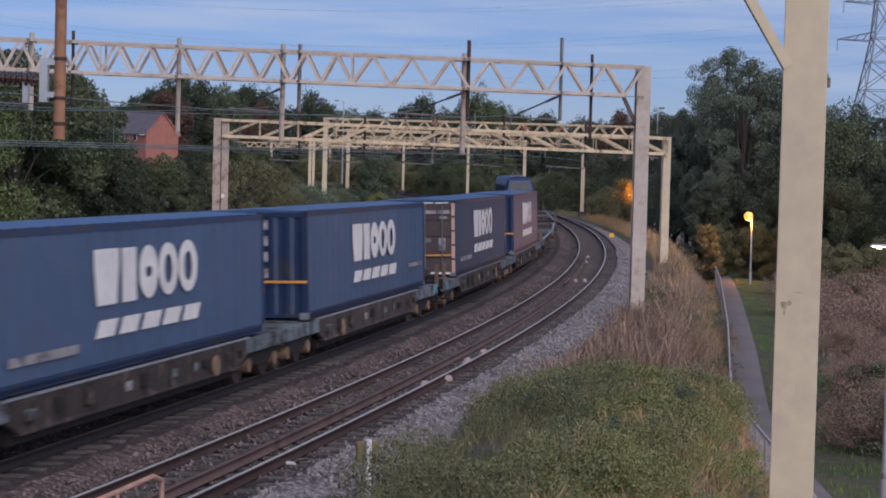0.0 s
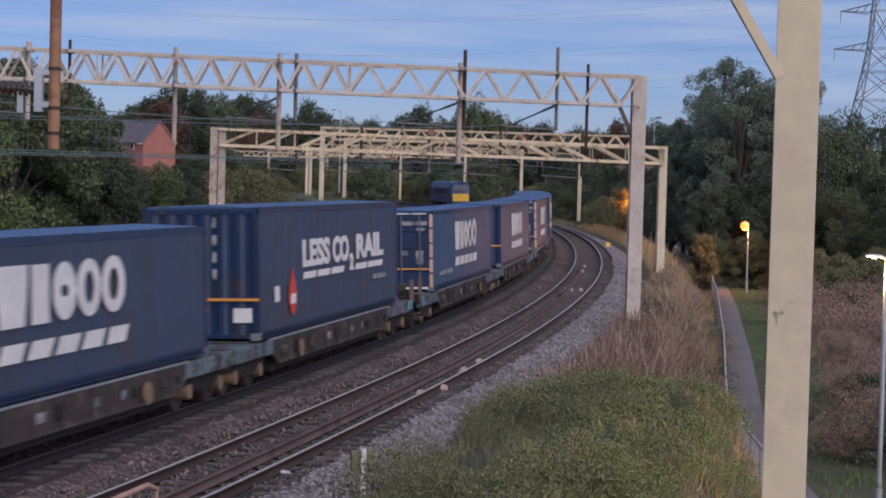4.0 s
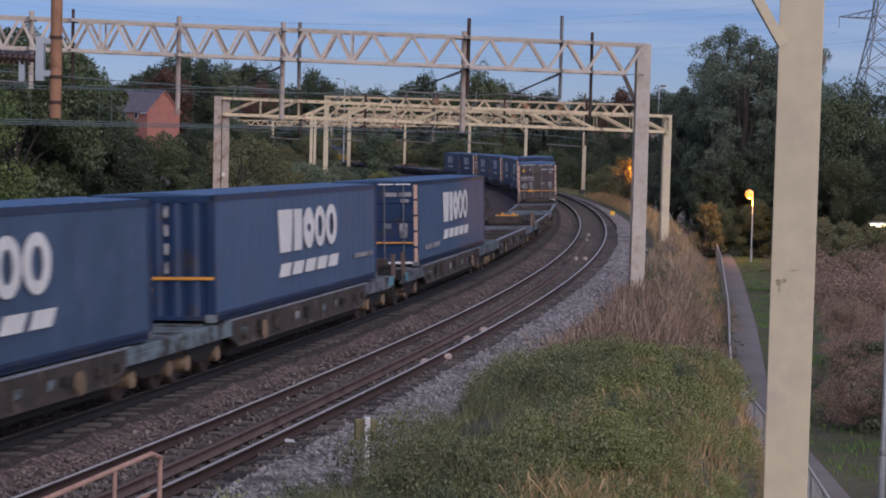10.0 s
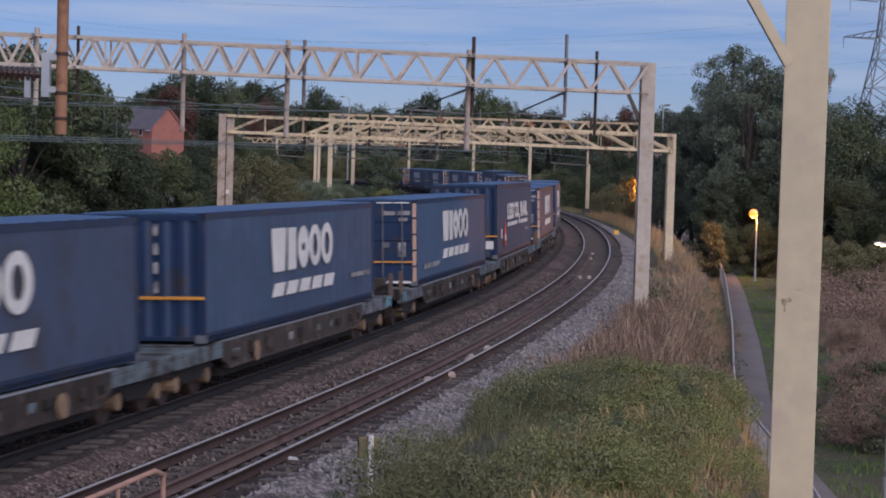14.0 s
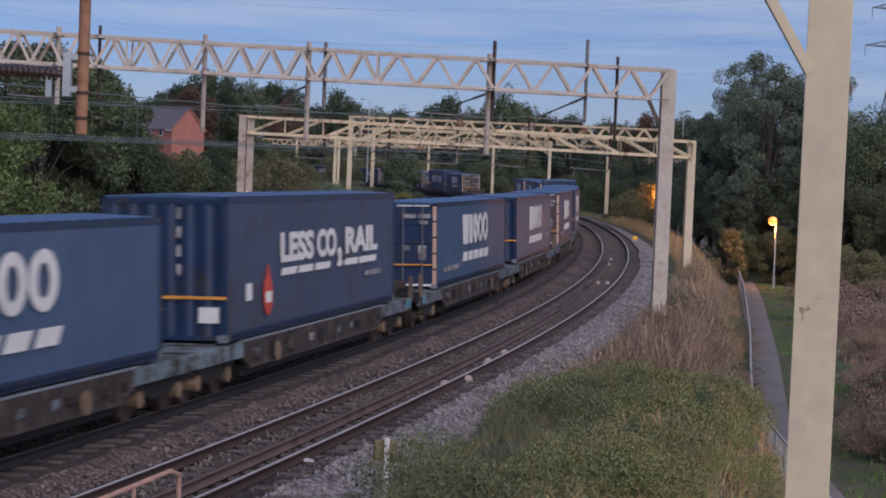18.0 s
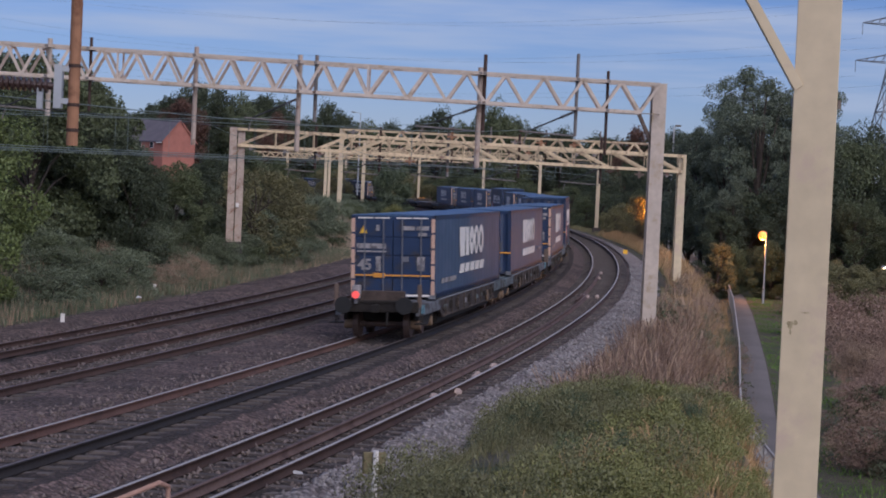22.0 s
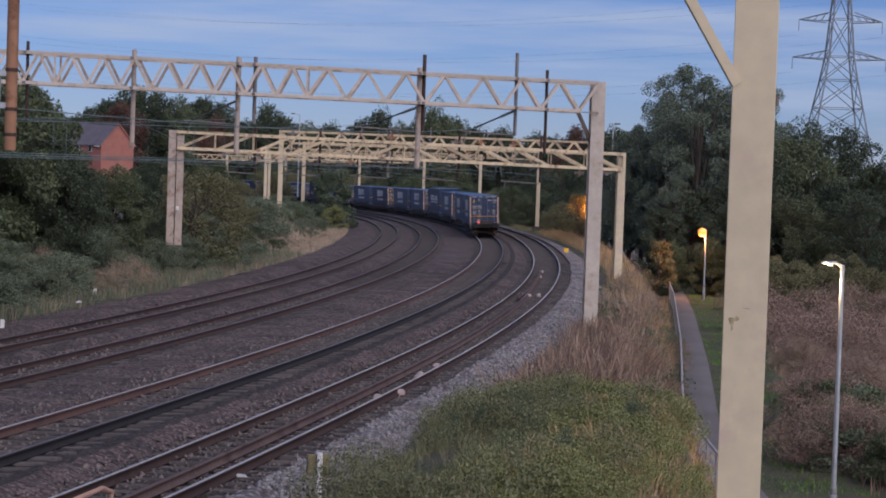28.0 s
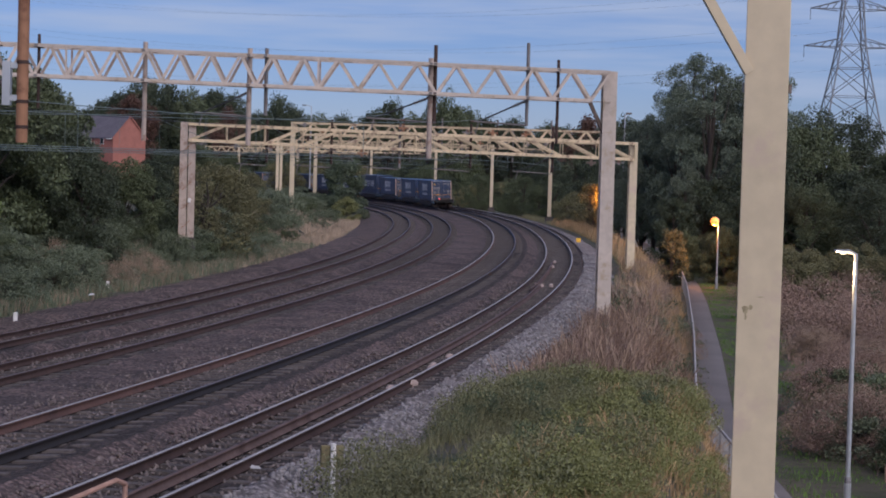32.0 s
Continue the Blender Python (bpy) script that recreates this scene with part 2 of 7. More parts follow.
M = dict(
    ground=mat("ground_earth", (0.085, 0.075, 0.05), 0.95, grain=3.0, vary=0.4, bump=0.6, stain=(0.05, 0.065, 0.025), stain_at=0.5, stain_scale=0.12, height=0.1),
    ballast=ballastmat("ballast", (0.152, 0.107, 0.097), (0.08, 0.058, 0.053), 0.075, 0.65),
    ballast_new=ballastmat("ballast_fresh", (0.295, 0.26, 0.252), (0.19, 0.16, 0.155), 0.085, 0.55),
    stone=mat("stone_pale", (0.26, 0.24, 0.24), 0.9, grain=6.0, vary=0.25, bump=0.4, island=0.45),
    stone_dark=mat("stone_brown", (0.18, 0.145, 0.135), 0.9, grain=6.0, vary=0.3, bump=0.4, island=0.35),
    litter=mat("litter_plastic", (0.5, 0.5, 0.52), 0.5, grain=9.0, vary=0.3, bump=0.3),
    end_brown=mat("end_block_brown", (0.065, 0.046, 0.038), 0.85, grain=7.0, vary=0.4, bump=0.3, stain=(0.03, 0.024, 0.02), stain_at=0.5, stain_scale=1.6),
    pink_tube=mat("tube_faded_pink", (0.42, 0.25, 0.19), 0.7, grain=9.0, vary=0.25, bump=0.15, stain=(0.25, 0.13, 0.09), stain_at=0.56, stain_scale=2.0),
    sign_olive=mat("board_olive", (0.2, 0.165, 0.085), 0.7, grain=9.0, vary=0.3, bump=0.1, stain=(0.09, 0.075, 0.045), stain_at=0.52, stain_scale=3.0),
    sandbag=mat("sandbag_cloth", (0.42, 0.33, 0.3), 0.9, grain=20.0, vary=0.25, bump=0.3),
    spare=mat("rail_loose_rust", (0.15, 0.1, 0.086), 0.7, 0.2, grain=9.0, vary=0.3, bump=0.3, stain=(0.09, 0.055, 0.045), stain_at=0.52, stain_scale=0.6),
    teal=mat("teal_paint_worn", (0.12, 0.27, 0.32), 0.6, grain=7.0, vary=0.25, bump=0.15, stain=(0.09, 0.09, 0.09), stain_at=0.56, stain_scale=2.0, obvary=0.15),
    post_brown=mat("post_dusty_brown", (0.14, 0.1, 0.08), 0.8, grain=7.0, vary=0.25, bump=0.2, obvary=0.15),
    rail_black=mat("rail_greasy_black", (0.03, 0.025, 0.023), 0.7, 0.3, grain=12.0, vary=0.3, bump=0.3),
    rail_red=mat("rail_red_rust", (0.12, 0.066, 0.052), 0.75, 0.2, grain=12.0, vary=0.3, bump=0.3, stain=(0.07, 0.042, 0.034), stain_at=0.55, stain_scale=0.5),
    rail_side=mat("rail_rust", (0.075, 0.045, 0.036), 0.75, 0.3, grain=12.0, vary=0.3, bump=0.3, stain=(0.05, 0.03, 0.025), stain_at=0.55, stain_scale=0.5),
    rail_top=mat("rail_polished", (0.5, 0.47, 0.46), 0.62, 0.3, grain=20.0, vary=0.12, bump=0.05, stain=(0.25, 0.17, 0.14), stain_at=0.66),
    rail_dull=mat("rail_dull_top", (0.2, 0.16, 0.15), 0.45, 0.5, grain=20.0, vary=0.2, bump=0.05),
    sleeper=mat("sleeper_concrete", (0.105, 0.088, 0.082), 0.9, grain=10.0, vary=0.3, bump=0.4, stain=(0.07, 0.055, 0.05), stain_at=0.5, stain_scale=1.2, obvary=0.25),
    asphalt=mat("path_asphalt", (0.17, 0.152, 0.148), 0.9, grain=25.0, vary=0.25, bump=0.4, stain=(0.13, 0.12, 0.11), stain_at=0.6, stain_scale=0.5),
    cream=mat("cream_galvanised", (0.63, 0.515, 0.345), 0.62, 0.0, grain=5.0, vary=0.14, bump=0.12, stain=(0.58, 0.44, 0.34), stain_at=0.54, stain_scale=0.5, obvary=0.06),
    cream_grey=mat("cream_greyed", (0.54, 0.455, 0.385), 0.65, 0.0, grain=5.0, vary=0.18, bump=0.12, stain=(0.4, 0.31, 0.22), stain_at=0.54, stain_scale=0.9, obvary=0.1),
    cream_far=mat("cream_paint_yellowed", (0.55, 0.43, 0.27), 0.65, grain=6.0, vary=0.2, bump=0.1, stain=(0.26, 0.17, 0.12), stain_at=0.53, stain_scale=1.1, obvary=0.3),
    mast_pink=mat("weathered_mast_shaded_bars", (0.45, 0.36, 0.3), 0.7, grain=6.0, vary=0.2, bump=0.15, stain=(0.3, 0.2, 0.15), stain_at=0.52, stain_scale=1.4, obvary=0.1),
    ballast_oily_shaded=ballastmat("ballast_oily_shaded", (0.06, 0.045, 0.041), (0.04, 0.03, 0.027), 0.07, 0.55),
    steel_grey=mat("weathered_steel", (0.22, 0.2, 0.19), 0.6, 0.4, grain=9.0, vary=0.25, bump=0.15, stain=(0.16, 0.08, 0.05), stain_at=0.55, stain_scale=1.5),
    rust_tube=mat("rusty_tube", (0.33, 0.17, 0.095), 0.8, 0.1, grain=9.0, vary=0.25, bump=0.25, stain=(0.18, 0.08, 0.045), stain_at=0.52, stain_scale=2.0),
    insulator=mat("brown_porcelain", (0.06, 0.035, 0.03), 0.3, grain=10, vary=0.2, bump=0.05),
    wire=mat("wire_oxidised", (0.17, 0.21, 0.2), 0.6, 0.1, grain=3, vary=0.2, bump=0),
    wire_dark=mat("cable_dark", (0.04, 0.04, 0.045), 0.6, 0.1, grain=3, vary=0.2, bump=0),
    pylon=mat("pylon_steel", (0.2, 0.21, 0.23), 0.6, 0.4, grain=1, vary=0.2, bump=0),
    galv=mat("lamp_galvanised", (0.48, 0.49, 0.5), 0.45, 0.5, grain=8, vary=0.15, bump=0.05),
    blue=mat("curtain_blue", (0.062, 0.1, 0.176), 0.45, grain=2.2, vary=0.16, bump=0.12, stain=(0.08, 0.11, 0.185), stain_at=0.5, stain_scale=0.5, obvary=0.13),
    blue_roof=mat("roof_blue", (0.065, 0.118, 0.225), 0.4, grain=2.0, vary=0.15, bump=0.1, stain=(0.08, 0.13, 0.24), stain_at=0.55, stain_scale=0.6, obvary=0.1),
    blue_door=mat("door_blue", (0.02, 0.038, 0.092), 0.4, grain=3.0, vary=0.18, bump=0.08, stain=(0.05, 0.045, 0.05), stain_at=0.52, stain_scale=0.7, obvary=0.15),
    door_brown=mat("door_dirt_brown", (0.07, 0.05, 0.05), 0.6, grain=3.0, vary=0.25, bump=0.08, stain=(0.1, 0.07, 0.05), stain_at=0.5, stain_scale=0.8),
    blue_dirty=mat("curtain_blue_dusty", (0.056, 0.074, 0.125), 0.55, grain=2.2, vary=0.18, bump=0.12, stain=(0.06, 0.06, 0.08), stain_at=0.5, stain_scale=0.25, obvary=0.12),
    white=mat("white_vinyl", (0.8, 0.76, 0.72), 0.5, grain=4.0, vary=0.12, bump=0.04, stain=(0.45, 0.4, 0.36), stain_at=0.6, stain_scale=1.0),
    white_dim=mat("white_vinyl_dirty", (0.33, 0.31, 0.31), 0.6, grain=4.0, vary=0.3, bump=0.04, stain=(0.13, 0.12, 0.13), stain_at=0.48, stain_scale=1.6),
    reflect=mat("reflector_pink", (0.6, 0.4, 0.3), 0.35, grain=4.0, vary=0.15, bump=0.02),
    orange=mat("orange_paint", (0.72, 0.33, 0.05), 0.5, grain=5.0, vary=0.15, bump=0.05),
    yellow=mat("yellow_paint", (0.75, 0.45, 0.03), 0.45, grain=5.0, vary=0.12, bump=0.03),
    red=mat("red_vinyl", (0.6, 0.07, 0.05), 0.45, grain=5.0, vary=0.12, bump=0.03),
    rod=mat("galvanised_rod", (0.2, 0.2, 0.22), 0.5, 0.5, grain=8, vary=0.2, bump=0.05),
    frame_brown=mat("wagon_brown", (0.055, 0.042, 0.036), 0.8, 0.1, grain=6, vary=0.4, bump=0.3, stain=(0.17, 0.125, 0.1), stain_at=0.56, stain_scale=1.2, obvary=0.2),
    frame_blue=mat("wagon_pale_blue", (0.15, 0.185, 0.2), 0.7, grain=5, vary=0.3, bump=0.2, stain=(0.05, 0.042, 0.038), stain_at=0.46, stain_scale=1.0, obvary=0.2),
    frame_pale=mat("wagon_flange_pale", (0.24, 0.25, 0.275), 0.7, grain=6, vary=0.25, bump=0.2, stain=(0.1, 0.085, 0.075), stain_at=0.56, stain_scale=0.8, obvary=0.15),
    frame_grey=mat("wagon_deck_grey", (0.155, 0.163, 0.185), 0.75, grain=5, vary=0.3, bump=0.2, stain=(0.05, 0.04, 0.036), stain_at=0.46, stain_scale=1.1, obvary=0.2),
    underframe=mat("bogie_grime", (0.02, 0.016, 0.014), 0.85, grain=6, vary=0.4, bump=0.3, obvary=0.2),
    wheel=mat("wheel_steel", (0.09, 0.06, 0.05), 0.6, 0.4, grain=7, vary=0.3, bump=0.2),
    axlebox=mat("axlebox_yellow", (0.25, 0.17, 0.105), 0.7, grain=6, vary=0.3, bump=0.2, stain=(0.2, 0.12, 0.07), stain_at=0.52, stain_scale=2.5, obvary=0.25),
    rubber=mat("rubber_black", (0.015, 0.015, 0.016), 0.8, grain=6, vary=0.2, bump=0.1),
    taillight=mat("tail_lamp_red", (0.8, 0.05, 0.05), 0.4, emit=(1.0, 0.14, 0.11), power=0.7),
    loco_blue=mat("loco_blue", (0.02, 0.045, 0.12), 0.4, grain=3, vary=0.15, bump=0.05),
    glass=mat("cab_glass", (0.02, 0.025, 0.03), 0.1, grain=3, vary=0.1, bump=0),
    brick=mat("house_brick", (0.42, 0.17, 0.13), 0.85, grain=6, vary=0.2, bump=0.3, obvary=0.12),
    rooftile=mat("roof_slate", (0.14, 0.125, 0.145), 0.8, grain=5, vary=0.25, bump=0.3),
    bark=mat("bark", (0.07, 0.055, 0.045), 0.9, grain=8, vary=0.35, bump=0.6),
    fence=mat("fence_galvanised", (0.45, 0.43, 0.42), 0.6, 0.1, grain=6, vary=0.2, bump=0.05),
    sodium=mat("sodium_lamp", (1.0, 0.6, 0.2), 0.4, emit=(1.0, 0.25, 0.012), power=1.8),
    led=mat("warm_lamp", (1.0, 0.9, 0.7), 0.4, emit=(1.0, 0.72, 0.38), power=3.0),
    mast_stain=mat("mast_smudge", (0.4, 0.33, 0.2), 0.8, grain=30, vary=0.3, bump=0.1, stain=(0.22, 0.17, 0.08), stain_at=0.48, stain_scale=9.0),
    leaf_dark=leafmat("foliage_dark", (0.055, 0.07, 0.036)),
    leaf_mid=leafmat("foliage_mid", (0.092, 0.11, 0.05)),
    leaf_green=leafmat("foliage_green", (0.15, 0.19, 0.06), 0.15),
    leaf_olive=leafmat("foliage_olive", (0.155, 0.145, 0.065)),
    leaf_grey=leafmat("foliage_grey", (0.14, 0.165, 0.1)),
    leaf_birch=leafmat("foliage_birch", (0.125, 0.15, 0.1)),
    leaf_auburn=leafmat("foliage_auburn", (0.12, 0.06, 0.04)),
    cone_green=leafmat("conifer_grey_green", (0.1, 0.125, 0.07), 0.2),
    herb=leafmat("herb_green", (0.165, 0.165, 0.078), 0.2),
    herb_dark=leafmat("herb_dark", (0.09, 0.115, 0.058), 0.25),
    weed_dark=leafmat("weed_dark_brown", (0.2, 0.128, 0.095), 0.25),
    weed_tan=leafmat("weed_tan", (0.33, 0.215, 0.145), 0.25),
    leaf_bramble=leafmat("foliage_bramble", (0.225, 0.23, 0.08)),
    heath=leafmat("heath_brown", (0.27, 0.18, 0.135), 0.15),
    yellow_grass=leafmat("yellowing_grass", (0.29, 0.275, 0.095), 0.2),
    straw=leafmat("dry_grass", (0.43, 0.28, 0.14)),
    straw_pale=leafmat("pale_dead_grass", (0.42, 0.32, 0.23)),
    straw_pink=leafmat("dry_seedheads", (0.33, 0.235, 0.165), 0.18),
    grass=leafmat("green_grass", (0.17, 0.19, 0.068), 0.2),
    grass_dull=leafmat("dull_grass", (0.2, 0.18, 0.09)),
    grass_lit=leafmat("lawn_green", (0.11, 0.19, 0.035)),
)


# ---- shapes ----
class Shape:
    """Gathers vertices and faces for one mesh."""

    def __init__(self):
        self.v, self.f = [], []

    def add(self, verts, faces):
        o = len(self.v)
        self.v += [tuple(p) for p in verts]
        self.f += [tuple(i + o for i in q) for q in faces]
        return self

    def box(self, x0, x1, y0, y1, z0, z1):
        v = [(x, y, z) for z in (z0, z1) for y in (y0, y1) for x in (x0, x1)]
        return self.add(v, [(0, 2, 3, 1), (4, 5, 7, 6), (0, 1, 5, 4), (2, 6, 7, 3), (0, 4, 6, 2), (1, 3, 7, 5)])

    def bar(self, p, q, w, h=None):
        """A square bar from p to q."""
        p, q, h = Vector(p), Vector(q), h or w
        d = (q - p).normalized()
        a = d.cross(Vector((0, 0, 1)) if abs(d.z) < 0.95 else Vector((0, 1, 0))).normalized()
        b = a.cross(d)
        v = [e + a * i * w / 2 + b * j * h / 2 for e in (p, q) for i, j in ((-1, -1), (1, -1), (1, 1), (-1, 1))]
        return self.add(v, [(0, 3, 2, 1), (4, 5, 6, 7), (0, 1, 5, 4), (1, 2, 6, 5), (2, 3, 7, 6), (3, 0, 4, 7)])

    def tube(self, p, q, r, n=10, r2=None):
        p, q, r2 = Vector(p), Vector(q), r if r2 is None else r2
        d = (q - p).normalized()
        a = d.cross(Vector((0, 0, 1)) if abs(d.z) < 0.95 else Vector((0, 1, 0))).normalized()
        b = a.cross(d)
        v = []
        for e, k in ((p, r), (q, r2)):
            v += [e + (a * math.cos(t) + b * math.sin(t)) * k for t in (2 * math.pi * i / n for i in range(n))]
        f = [(i, (i + 1) % n, n + (i + 1) % n, n + i) for i in range(n)]
        return self.add(v, f + [tuple(reversed(range(n))), tuple(range(n, 2 * n))])

    def lathe(self, p, q, prof, n=10):
        """One turned body from p to q: prof gives (share of the way, radius)."""
        p, q = Vector(p), Vector(q)
        d = (q - p).normalized()
        a = d.cross(Vector((0, 0, 1)) if abs(d.z) < 0.95 else Vector((0, 1, 0))).normalized()
        b = a.cross(d)
        v = [p.lerp(q, s) + (a * math.cos(2 * math.pi * i / n) + b * math.sin(2 * math.pi * i / n)) * r for s, r in prof for i in range(n)]
        f = [(j * n + i, j * n + (i + 1) % n, (j + 1) * n + (i + 1) % n, (j + 1) * n + i) for j in range(len(prof) - 1) for i in range(n)]
        return self.add(v, f + [tuple(reversed(range(n))), tuple(range(len(v) - n, len(v)))])

    def poly(self, pts, back):
        """A flat plate: outline pts, thickened by the vector back."""
        n, bk = len(pts), Vector(back)
        v = [Vector(p) for p in pts] + [Vector(p) + bk for p in pts]
        f = [tuple(range(n)), tuple(reversed(range(n, 2 * n)))] + [(i, n + i, n + (i + 1) % n, (i + 1) % n) for i in range(n)]
        return self.add(v, f)

    def mesh(self, name, material, bevel=0.0, smooth=False):
        me = bpy.data.meshes.new(name)
        me.from_pydata(self.v, [], self.f)
        bm = bmesh.new()
        bm.from_mesh(me)
        bmesh.ops.recalc_face_normals(bm, faces=bm.faces)
        if bevel:
            bmesh.ops.bevel(bm, geom=list(bm.edges), offset=bevel, segments=1, affect="EDGES")
        bm.to_mesh(me)
        bm.free()
        if smooth:
            me.shade_smooth()
        me.materials.append(material)
        return me


def thing(name, label, category, at=None, group="", kind=""):
    ob = tagged(new(name), label, category, group, kind)
    if at is not None:
        ob.matrix_basis = at
    return ob


def part(name, shape, material, parent, label="", bevel=0.0, smooth=False):
    me = shape if isinstance(shape, bpy.types.Mesh) else shape.mesh(name, material, bevel, smooth)
    ob = new(name, me)
    ob.parent = parent
    return tagged(ob, label)


def solid(name, shape, material, label, category, group="", kind="", bevel=0.0):
    me = shape if isinstance(shape, bpy.types.Mesh) else shape.mesh(name, material, bevel)
    return tagged(new(name, me), label, category, group, kind)


def raw_mesh(name, verts, faces, material, smooth=False):
    """A mesh from numpy arrays: faces all of one size."""
    me = bpy.data.meshes.new(name)
    nv, nf, k = len(verts), len(faces), faces.shape[1]
    me.vertices.add(nv)
    me.vertices.foreach_set("co", np.asarray(verts, np.float32).ravel())
    me.loops.add(nf * k)
    me.loops.foreach_set("vertex_index", np.asarray(faces, np.int32).ravel())
    me.polygons.add(nf)
    me.polygons.foreach_set("loop_start", np.arange(0, nf * k, k, dtype=np.int32))
    me.update(calc_edges=True)
    me.materials.append(material)
    if smooth:
        me.shade_smooth()
    return me


# ---- the line of the railway: centre of the third track, by curvature ----
KNOTS = np.array([-700, -20, 0, 20, 40, 55, 70, 85, 100, 120, 140, 170, 220, 400, 1000.0])
BENDS = np.array([0, 0.001, 0.005651, 0.003018, 0.001154, 0.001883, 0.001719, 0.001775, 0.001583, 0.001351, 0.001197, 0.001204, 0.00155, 0.0017, 0.0012])
STEP = 0.5
SS = np.arange(-700, 1000, STEP)


def lay_line():
    k = np.interp(SS, KNOTS, BENDS)
    i0 = int(700 / STEP)
    th = np.concatenate([[0], np.cumsum((k[1:] + k[:-1]) / 2 * STEP)])
    th = th - th[i0] + -0.31143
    dx, dy = -np.sin(th) * STEP, np.cos(th) * STEP
    x = np.concatenate([[0], np.cumsum((dx[1:] + dx[:-1]) / 2)])
    y = np.concatenate([[0], np.cumsum((dy[1:] + dy[:-1]) / 2)])
    return x - x[i0] + (-15.1461), y - y[i0], th


LX, LY, LT = lay_line()
# centre offset to the right of the line, height, cant of the four tracks
TRACKS = {"A": (-8.26, -0.22, 0.136), "B": (-4.78, -0.147, 0.096), "C": (0.0, 0.0, 0.053), "D": (3.5, -0.077, 0.012)}


def spot(s, q=0.0, z=0.0):
    """The place s metres along the line, q to its right, z up."""
    th = np.interp(s, SS, LT)
    return Vector((np.interp(s, SS, LX) + math.cos(th) * q, np.interp(s, SS, LY) + math.sin(th) * q, z))


def rail_run(track, lat, up, s0, s1, step):
    """Points along one track at a place of its canted cross-section."""
    off, z0, cant = TRACKS[track]
    s = np.arange(s0, s1 + step / 2, step)
    e = cant / 1.505
    q, z = off + lat * math.cos(e) - up * math.sin(e), z0 + lat * math.sin(e) + up * math.cos(e)
    th = np.interp(s, SS, LT)
    return np.stack([np.interp(s, SS, LX) + np.cos(th) * q, np.interp(s, SS, LY) + np.sin(th) * q, z + 0 * s], 1)


def sweep(name, track, profile, s0, s1, step, material):
    """A profile of (lat, up) points swept along a track."""
    rings = np.stack([rail_run(track, a, b, s0, s1, step) for a, b in profile], 1)
    n, k = rings.shape[:2]
    i = np.arange(n - 1)[:, None] * k
    j = np.arange(k)[None]
    faces = np.stack([i + j, i + (j + 1) % k, i + k + (j + 1) % k, i + k + j], -1).reshape(-1, 4)
    return raw_mesh(name, rings.reshape(-1, 3), faces, material)


def nearest_line(x, y):
    """Offset to the right of the line, and distance along it, for arrays of places."""
    cx, cy, cs, ct = LX[1200:3000:6], LY[1200:3000:6], SS[1200:3000:6], LT[1200:3000:6]
    q, s = np.empty_like(x), np.empty_like(x)
    for a in range(0, len(x), 4000):
        b = slice(a, a + 4000)
        i = ((x[b, None] - cx) ** 2 + (y[b, None] - cy) ** 2).argmin(1)
        q[b] = (x[b] - cx[i]) * np.cos(ct[i]) + (y[b] - cy[i]) * np.sin(ct[i])
        s[b] = cs[i]
    return q, s


PATH_Y = np.array([-400, 0, 30, 42, 48.5, 53, 59.5, 65, 73.5, 84.6, 99.5, 120.7, 139, 158, 178, 205, 260, 600.0])
PATH_X = np.array([-34, 4.6, 7.2, 7.95, 8.1, 8.25, 8.7, 9.35, 10.4, 11.75, 13.45, 15.85, 17.7, 19.25, 20.3, 20.9, 19, -20.0])


def smooth01(a):
    a = np.clip(a, 0, 1)
    return a * a * (3 - 2 * a)


def ground_z(x, y):
    """Height of the ground: railway shelf, verge, bank down to the path, low heath, rising land on the other side and far off."""
    x, y = np.asarray(x, float), np.asarray(y, float)
    q, s = nearest_line(x, y)
    px = np.interp(y, PATH_Y, PATH_X)
    bump = 0.10 * np.sin(x * 0.9 + 1.3 * np.sin(y * 0.31)) * np.sin(y * 0.53 + x * 0.2) + 0.05 * np.sin(x * 2.3 + y * 1.1)
    right = -0.42 + bump * smooth01((q - 6.8) / 2)
    edge = px - 1.05
    qe = q + (edge - x)
    q0 = 8.2 + 2.2 * smooth01((48 - y) / 9)
    w = smooth01(1.3 * (q - q0) / np.maximum(qe - q0, 0.8))
    right = right * (1 - w) + (-2.85 + bump * 0.5 * smooth01((x - px - 1.6) / 3)) * w
    right = right + smooth01((x - px - 25) / 60) * 2.5
    left = -0.5 + bump * smooth01((-q - 12.6) / 2) + 1.8 * smooth01((-q - 13.6) / 4.5) + 2.4 * smooth01((-q - 24) / 40)
    z = np.where(q > 0, right, left)
    z = np.where((q < 6.2) & (q > -12.4), -0.62, z)
    mound = smooth01((q - 6.2) / 1.4) * smooth01((12.2 - q) / 1.3) * smooth01((y - 8) / 10) * smooth01((45 - y) / 8)
    z = z + 0.8 * np.where(q > 6.2, mound, 0)
    far = smooth01((np.abs(q) - 30) / 120) * np.clip((y - 120) * 0.012, 0, 9)
    return z + far


